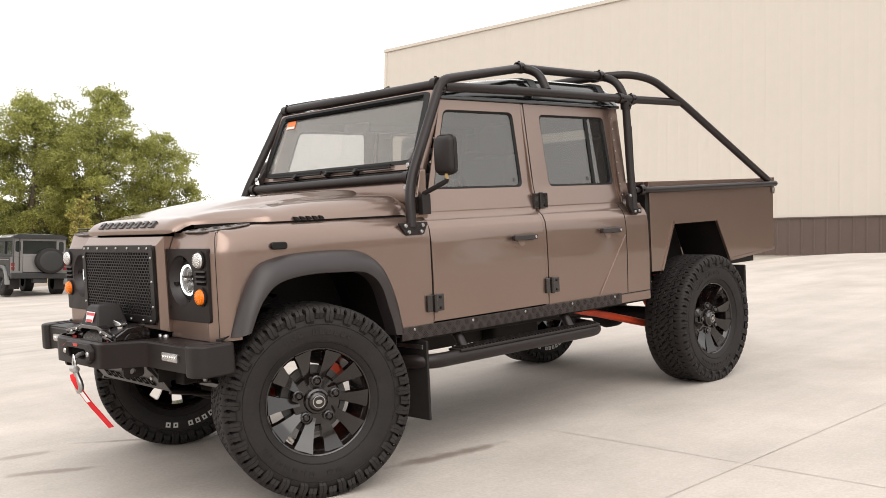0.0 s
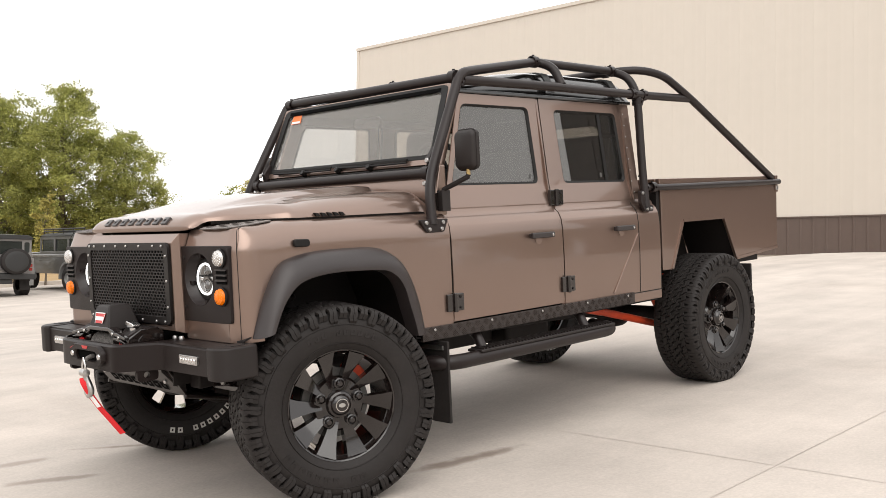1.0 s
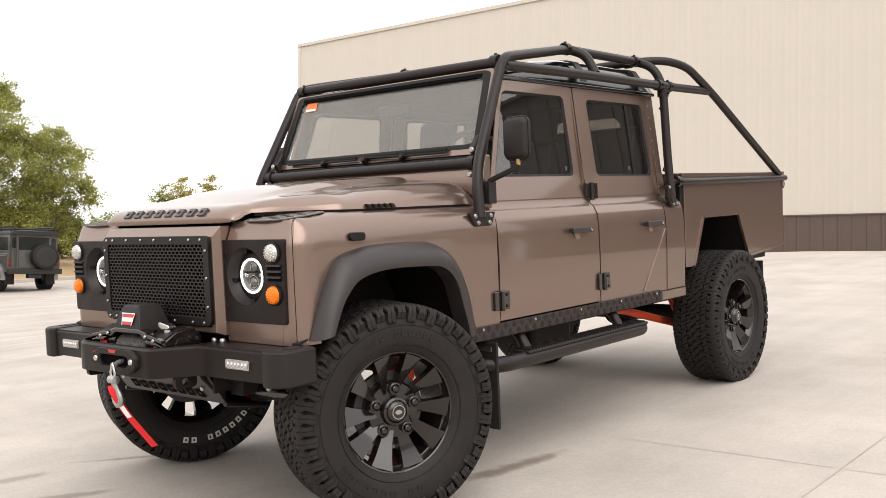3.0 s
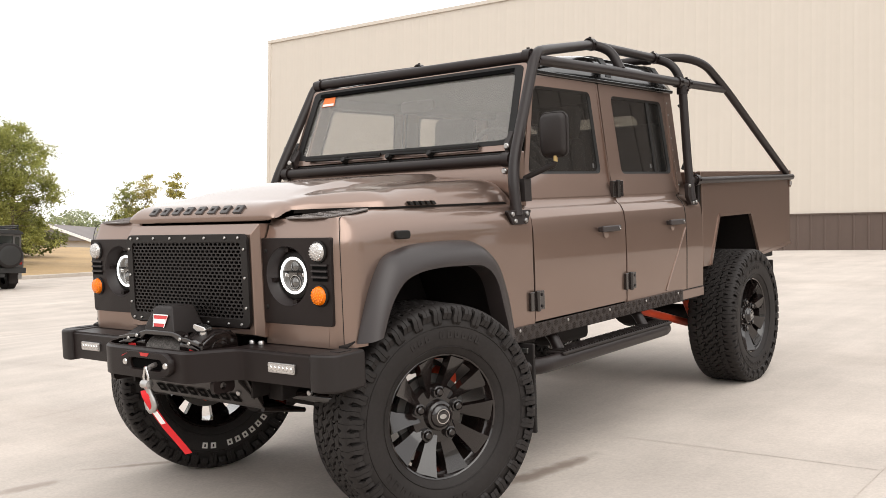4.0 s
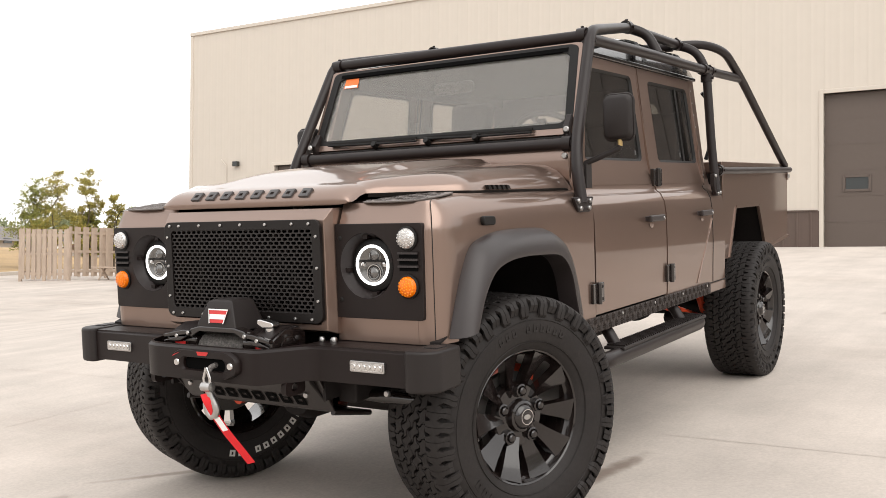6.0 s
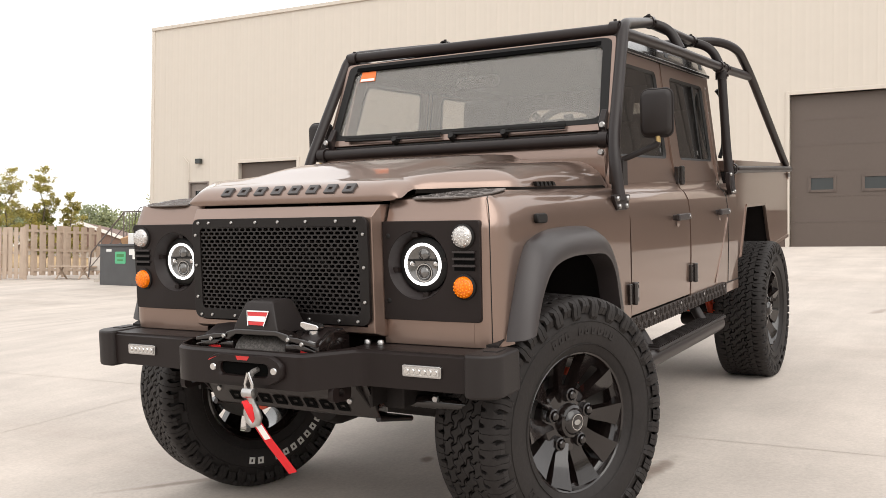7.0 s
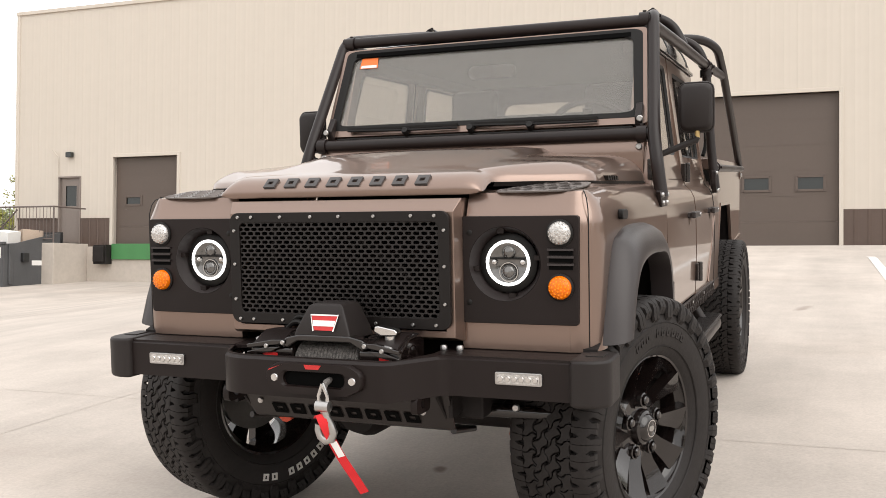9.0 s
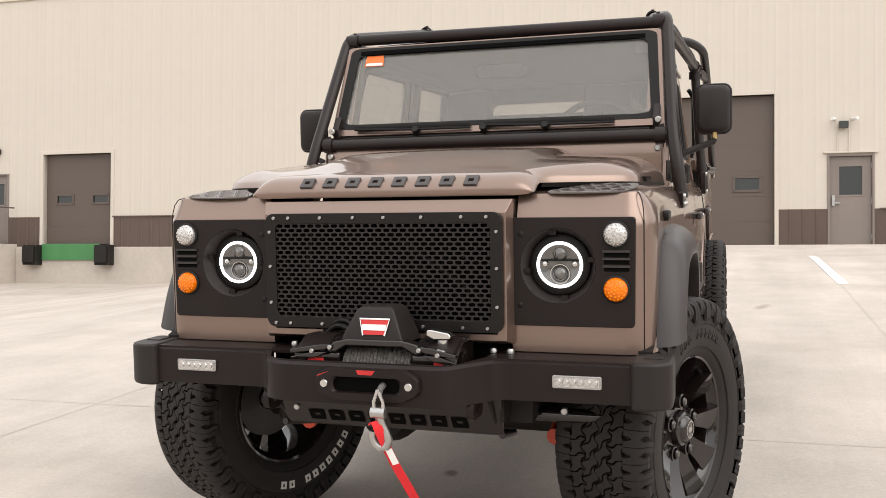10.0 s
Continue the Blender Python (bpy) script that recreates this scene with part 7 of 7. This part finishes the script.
HX = [(0.48, 0.66), (0.48, 0.765), (0.515, 0.788), (0.585, 0.784), (0.648, 0.750), (0.652, 0.66)]
wn_ob = part("winch", Shape().prism(HX, "y", WY - 0.252, WY - 0.108), GLOSSBLACK, truck, "black electric winch with synthetic rope", bevel=0.008)
part("gear_housing", Shape().prism(HX, "y", WY + 0.108, WY + 0.240).lathe([(0.0, 0.285), (0.040, 0.283), (0.052, 0.272), (0.054, 0.240)], 20, "y", (0.566, 0.0, 0.722)), GLOSSBLACK, wn_ob, bevel=0.006)
for sy, reach in ((-1, 0.256), (1, 0.240)):
    # two pointed ribs run outwards over each housing
    for y0, z0, z1 in ((0.118, 0.776, 0.766), (0.140, 0.754, 0.744)):
        part("housing_rib", Shape().prism([(WY + sy * y0, z0), (WY + sy * (y0 + 0.050), z0 - 0.002), (WY + sy * reach, z1 - 0.008), (WY + sy * reach, z1 - 0.020), (WY + sy * (y0 + 0.030), z0 - 0.016)], "x", 0.640, 0.662), GLOSSBLACK, wn_ob, bevel=0.003)
    part("housing_cap", Shape().prism([(0.500, 0.786), (0.575, 0.790), (0.640, 0.762), (0.640, 0.750), (0.575, 0.776), (0.50, 0.776)], "y", WY + sy * 0.150, WY + sy * (reach - 0.012)), TEXBLACK, wn_ob, bevel=0.003)
TB = [(WY - 0.140, 0.758), (WY - 0.125, 0.782), (WY - 0.08, 0.792), (WY + 0.08, 0.792), (WY + 0.125, 0.782), (WY + 0.145, 0.758), (WY + 0.122, 0.752), (WY + 0.085, 0.773), (WY - 0.085, 0.773), (WY - 0.12, 0.752)]
part("tie_bar", Shape().prism(TB, "x", 0.612, 0.657), GLOSSBLACK, wn_ob, bevel=0.005)
part("tie_bar", Shape().box(0.53, 0.575, WY - 0.22, WY + 0.22, 0.735, 0.765), TEXBLACK, wn_ob, bevel=0.006)
part("rope_drum", Shape().lathe([(0.0, -0.104)] + [(0.057 + 0.006 * (i % 2), -0.102 + i * 0.0051) for i in range(41)] + [(0.0, 0.104)], 20, "y", (0.592, WY, 0.702)), ROPE := surf("dark_grey_synthetic_rope", (0.105, 0.096, 0.09), 0.85, 0, 0.85, 120, 420, 0.006), wn_ob)
hood = Shape()
hb = [(0.51, WY - 0.102), (0.652, WY - 0.102), (0.652, WY + 0.086), (0.51, WY + 0.090)]
ht = [(0.53, WY - 0.062), (0.632, WY - 0.060), (0.632, WY + 0.052), (0.53, WY + 0.058)]
hm = [(0.515, WY - 0.097), (0.651, WY - 0.095), (0.651, WY + 0.080), (0.515, WY + 0.084)]
hood.grid([[(x, y, 0.780) for x, y in hb], [(x, y, 0.803) for x, y in hm], [(x, y, 0.872) for x, y in ht], [(0.58 + (x - 0.58) * 0.8, WY + (y - WY) * 0.8, 0.881) for x, y in ht]], close=True)
k = len(hood.v)
hood.f.append((k - 4, k - 3, k - 2, k - 1))
part("control_box", hood, PLASTIC, wn_ob, "black moulded winch control box", bevel=0.012)
bd = [(WY - 0.043, 0.848), (WY + 0.043, 0.848), (WY + 0.030, 0.806), (WY - 0.030, 0.806)]


def on_hood(z):
    return 0.652 - 0.02 * (z - 0.80) / 0.072 + 0.0015


part("badge", Shape().put([(on_hood(z), y, z) for y, z in bd] + [(on_hood(z) + 0.003, y, z) for y, z in bd], [(0, 1, 2, 3), (7, 6, 5, 4), (0, 4, 5, 1), (1, 5, 6, 2), (2, 6, 7, 3), (3, 7, 4, 0)]), REDGLOSS, wn_ob, "red and white badge")
for q in ([(WY - 0.046, 0.851), (WY - 0.043, 0.847), (WY - 0.030, 0.805), (WY - 0.034, 0.803)], [(WY + 0.046, 0.851), (WY + 0.043, 0.847), (WY + 0.030, 0.805), (WY + 0.034, 0.803)],
          [(WY - 0.046, 0.851), (WY + 0.046, 0.851), (WY + 0.043, 0.847), (WY - 0.043, 0.847)], [(WY - 0.034, 0.818), (WY + 0.034, 0.818), (WY + 0.037, 0.834), (WY - 0.037, 0.834)]):
    part("badge_stripe", Shape().put([(on_hood(z) + 0.0042, y, z) for y, z in q], [(0, 1, 2, 3)]), WHITE, wn_ob)
part("clutch_lever", Shape().prism([(WY + 0.136, 0.800), (WY + 0.138, 0.815), (WY + 0.150, 0.817), (WY + 0.202, 0.808), (WY + 0.210, 0.800), (WY + 0.206, 0.790), (WY + 0.160, 0.788)], "x", 0.570, 0.606).lathe([(0.018, 0.755), (0.018, 0.788)], 14, "z", (0.588, WY + 0.180, 0)), CHROME, wn_ob, "polished clutch lever", bevel=0.004)
for y, z in ((WY - 0.188, 0.755), (WY - 0.132, 0.767), (WY + 0.134, 0.767), (WY + 0.188, 0.755)):
    bolt((0.660, y, z), 0.0075, 0.006, "x", STEEL, wn_ob)
part("winch_cable", Shape().tube(fillet([(0.54, WY - 0.10, 0.79), (0.52, WY - 0.17, 0.815), (0.50, WY - 0.22, 0.775), (0.50, WY - 0.26, 0.74)], 0.05), 0.008, 8).tube(fillet([(0.53, WY - 0.10, 0.80), (0.50, WY - 0.16, 0.83), (0.48, WY - 0.23, 0.785)], 0.05), 0.008, 8), SEAL, wn_ob)
for y0, w in ((WY - 0.205, 0.05), (WY + 0.175, 0.03)):
    part("red_mark", Shape().box(0.6525, 0.6545, y0, y0 + w, 0.726, 0.735), REDGLOSS, wn_ob)

fo = roundpoly([(WY - 0.155, 0.655), (WY - 0.155, 0.700), (WY - 0.115, 0.722), (WY + 0.115, 0.722), (WY + 0.155, 0.700), (WY + 0.155, 0.655), (WY + 0.105, 0.632), (WY - 0.105, 0.632)], 0.015)
fi = rounded(WY - 0.098, WY + 0.098, 0.656, 0.697, 0.018)
fr = ring(fo, fi, (WY, 0.677), 1, 60)
fl2 = Shape().grid([[(x, y, z) for y, z in (fr[k] if e == 1 else [(WY + (y - WY) * e, 0.677 + (z - 0.677) * e) for y, z in fr[k]])] for x, k, e in ((0.700, 0, 1), (0.715, 0, 1), (0.724, 0, 0.96), (0.724, 1, 1.10), (0.718, 1, 1.0), (0.706, 1, 1.0))], close=True)
fair = part("fairlead", fl2, TEXBLACK, truck, "black aluminium hawse fairlead")
# black sheet in place of the darkness inside the opening
part("fairlead_shade", Shape().prism(fi, "x", 0.7062, 0.7072), SHADEBLACK, fair)
for y in (WY - 0.123, WY + 0.125):
    bolt((0.716, y, 0.678), 0.0135, 0.012, "x", CHROME, fair)
part("red_mark", Shape().prism([(WY - 0.026, 0.7185), (WY + 0.030, 0.7185), (WY + 0.020, 0.706), (WY - 0.020, 0.706)], "x", 0.7235, 0.7255), REDGLOSS, fair)
part("red_mark", Shape().put([(0.7245, WY - 0.145, 0.697), (0.7245, WY - 0.10, 0.715), (0.7245, WY - 0.09, 0.718), (0.7245, WY - 0.14, 0.702)], [(0, 1, 2, 3)]), REDGLOSS, fair)

part("rope_end", Shape().tube(fillet([(0.69, 0.088, 0.678), (0.735, 0.091, 0.674), (0.752, 0.091, 0.655)], 0.02), 0.009, 8), ROPE, truck)
th = Shape().tube([(0.766, 0.083, 0.655), (0.766, 0.070, 0.62), (0.766, 0.072, 0.600)], 0.005, 8).tube([(0.766, 0.083, 0.655), (0.766, 0.098, 0.62), (0.766, 0.096, 0.600)], 0.005, 8)
part("thimble", th, CHROME, truck, at=Matrix.Translation((-0.012, 0.008, 0.020)))
hk = Shape().lathe([(0.0, -0.022), (0.016, -0.02), (0.016, 0.02), (0.0, 0.022)], 12, "y", (0.766, 0.084, 0.592))
hk.tube([(0.764, 0.084, 0.59), (0.758, 0.088, 0.56), (0.752, 0.098, 0.535), (0.750, 0.104, 0.515), (0.750, 0.098, 0.497), (0.750, 0.080, 0.492), (0.750, 0.066, 0.503), (0.750, 0.060, 0.522), (0.750, 0.062, 0.538)], 0.013, 10)
part("winch_hook", hk, STEEL, truck, "forged steel winch hook", smooth=60, at=Matrix.Translation((-0.012, 0.008, 0.020)))


def ribbon(pts, w, t, side):
    s = Shape()
    rows = []
    for p in pts:
        p = Vector(p)
        rows.append([p - side * w, p + side * w])
    return s.grid(rows)


sp = dense([(0.750, 0.072, 0.582), (0.762, 0.085, 0.590), (0.762, 0.096, 0.565), (0.742, 0.107, 0.518), (0.706, 0.122, 0.452), (0.668, 0.136, 0.394), (0.630, 0.149, 0.336)], 4)
part("pull_strap", ribbon(sp, 0.0125, 0.003, Vector((0.55, -0.75, -0.2)).normalized()), RED, truck, "red webbing pull strap", thick=0.004)
a, b = Vector((0.736, 0.1095, 0.507)), Vector((0.710, 0.1205, 0.459))
part("strap_label", ribbon([a + Vector((0.004, 0.003, 0.003)), b + Vector((0.004, 0.003, 0.003))], 0.009, 0.002, Vector((0.55, -0.75, -0.2)).normalized()), WHITE, truck)

# bent skid plate: a steep face under the bumper, then a floor that runs back
SKP = [(0.525, 0.612), (0.512, 0.592), (0.440, 0.490), (0.425, 0.482), (0.215, 0.441)]
skid = part("skid_plate", Shape().grid([[(x, y0, z), (x, y1, z)] for (x, z), (y0, y1) in zip(SKP, ((-0.352, 0.372), (-0.350, 0.370), (-0.335, 0.357), (-0.332, 0.354), (-0.310, 0.335)))]),
            SKIDSTEEL, truck, "black steel skid plate with cut-out blocks", thick=0.006, smooth=20)


def on_skid(y, z, o=0.0):
    """A place on the plate's steep face."""
    return (0.440 + 0.072 * (z - 0.490) / 0.102 + o * 0.82, y, z - o * 0.58)


# flat black patches paint the dark of the cut-outs
for i in range(8):
    y0 = -0.252 + i * 0.0655
    q = [(y0, 0.506), (y0 + 0.049, 0.506), (y0 + 0.049, 0.541), (y0, 0.541)]
    h = [(y0 + 0.0245 + (y - y0 - 0.0245) * 0.40, 0.5235 + (z - 0.5235) * 0.34) for y, z in q]
    part("cut_out_shade", Shape().grid([[on_skid(y, z, 0.003) for y, z in w] for w in (q, h)], close=True), SHADEBLACK, skid, smooth=0)
for y in (-0.287, 0.274):
    bolt(on_skid(y, 0.549, 0.003), 0.010, 0.007, "x", STEEL, skid)
pair("skid_bracket", Shape().prism([(0.54, 0.622), (0.44, 0.622), (0.425, 0.50), (0.46, 0.52), (0.535, 0.60)], "y", 0.335, 0.345), UNDER, bevel=0.003)
pair("bumper_bracket", Shape().box(0.36, 0.50, 0.362, 0.374, 0.54, 0.625), UNDER)
part("panhard_rod", Shape().rod((0.34, -0.42, 0.535), (0.33, 0.66, 0.530), 0.021, 12), GLOSSBLACK, truck)
pair("skid_edge", Shape().rod((0.44, 0.352, 0.486), (0.215, 0.333, 0.438), 0.010, 10), SKIDSTEEL)
bolt((0.352, 0.52, 0.548), 0.012, 0.012, "x", STEEL)

# ---------------------------------------------------------------- mirrors
for f in (Matrix.Identity(4), FLIP):
    mo = rounded(0.838, 0.965, 1.405, 1.592, 0.028)
    s = Shape().grid([[(x, 0.9015 + (y - 0.9015) * e, 1.4985 + (z - 1.4985) * e) for y, z in mo] for x, e in ((-0.806, 0.94), (-0.804, 1.0), (-0.785, 1.0), (-0.765, 0.93), (-0.757, 0.80))], close=True)
    n = len(mo)
    s.f.append(tuple(range(len(s.v) - n, len(s.v))))
    if f is FLIP:
        f = Matrix.Translation((-0.14, 0.022, -0.016)) @ FLIP
    m = part("door_mirror", s.moved(f), PLASTIC, truck, "black rectangular door mirror", smooth=50)
    part("mirror_rim", Shape().tube([(-0.787, y, z) for y, z in mo + mo[:1]], 0.0055, 6).moved(f), PLASTIC, m, smooth=60)
    part("mirror_glass", Shape().prism([(0.9015 + (y - 0.9015) * 0.93, 1.4985 + (z - 1.4985) * 0.93) for y, z in mo], "x", -0.8065, -0.804).moved(f), MIRROR, m)
    part("mirror_arm", Shape().tube([(-0.755, 0.75, 1.275), (-0.76, 0.762, 1.318), (-0.775, 0.83, 1.345), (-0.785, 0.90, 1.372), (-0.785, 0.905, 1.385)], 0.013, 10).box(-0.79, -0.735, 0.735, 0.775, 1.215, 1.315).moved(f), PLASTIC, m, bevel=0.004)
    part("pivot_ball", Shape().rod((-0.785, 0.905, 1.38), (-0.785, 0.905, 1.408), 0.010, 10).moved(f), surf("brass_pivot", (0.5, 0.36, 0.16), 0.35, 0.8, bump=0), m)

# ---------------------------------------------------------------- interior
dash = Shape().prism([(-0.80, 1.42), (-0.98, 1.425), (-1.08, 1.38), (-1.10, 1.15), (-0.95, 1.05), (-0.80, 1.05)], "y", -0.66, 0.66)
part("dashboard", dash, TRIM, truck, bevel=0.02)


def seat(x, y, w, up=0.0):
    def block(pts, y0, y1):
        return Shape().prism(roundpoly(pts, 0.04), "y", y0, y1)
    base = block([(x, 1.00), (x + 0.02, 0.88), (x - 0.48, 0.86), (x - 0.50, 1.00)], y - w / 2, y + w / 2)
    back = block([(x - 0.42, 0.98), (x - 0.55, 0.98), (x - 0.70, 1.50 + up), (x - 0.66, 1.54 + up), (x - 0.58, 1.52 + up)], y - w / 2, y + w / 2)
    part("seat_base", base, LEATHER, truck, bevel=0.035)
    if w < 0.6:
        back.v = [(px_, y + (py_ - y) * (1 - 0.36 * smooth01((pz_ - 1.15) / 0.38)), pz_) for px_, py_, pz_ in back.v]
        part("headrest", block([(x - 0.62, 1.53 + up), (x - 0.70, 1.53 + up), (x - 0.74, 1.69), (x - 0.70, 1.72), (x - 0.64, 1.70)], y - 0.12, y + 0.12), LEATHER, truck, bevel=0.03)
    part("seat_back", back, LEATHER, truck, bevel=0.045)


seat(-1.05, 0.36, 0.46)
seat(-1.05, -0.36, 0.46)
seat(-1.80, 0.0, 1.22, 0.10)
part("steering_wheel", Shape().tube([(0.19 * math.cos(t * math.pi / 16), 0.19 * math.sin(t * math.pi / 16), 0) for t in range(33)], 0.015, 8).box(-0.16, 0.16, -0.02, 0.02, -0.015, 0.0).box(-0.02, 0.02, -0.16, 0.0, -0.015, 0.0)
     .rod((0, 0, 0), (0, 0, -0.2), 0.03, 10), LEATHER, truck, at=Matrix.Translation((-1.17, 0.405, 1.418)) @ pose(0, 0, 0, 0, -52, 0) @ pose(0, 0, 0, 0, 0, 90))
pair("roof_rail_trim", Shape().box(-2.48, -0.985, 0.575, 0.640, 1.752, 1.815), HEADLINER, bevel=0.008)
part("cab_lining", Shape().grid([[(-2.490, y, z) for y, z in r] for r in back_panel], close=True), TRIM, truck, thick=0.006)
part("headlining", Shape().box(-2.49, -0.96, -0.62, 0.62, 1.80, 1.815), HEADLINER, truck)
part("rear_mirror", Shape().prism(rounded(-0.10, 0.12, 1.680, 1.740, 0.025), "x", -0.965, -0.945), SEAL, truck, bevel=0.006)
pair("door_card", panel_strip(-0.80, -2.40, 0.70, 1.32, -0.045), TRIM, thick=0.004)
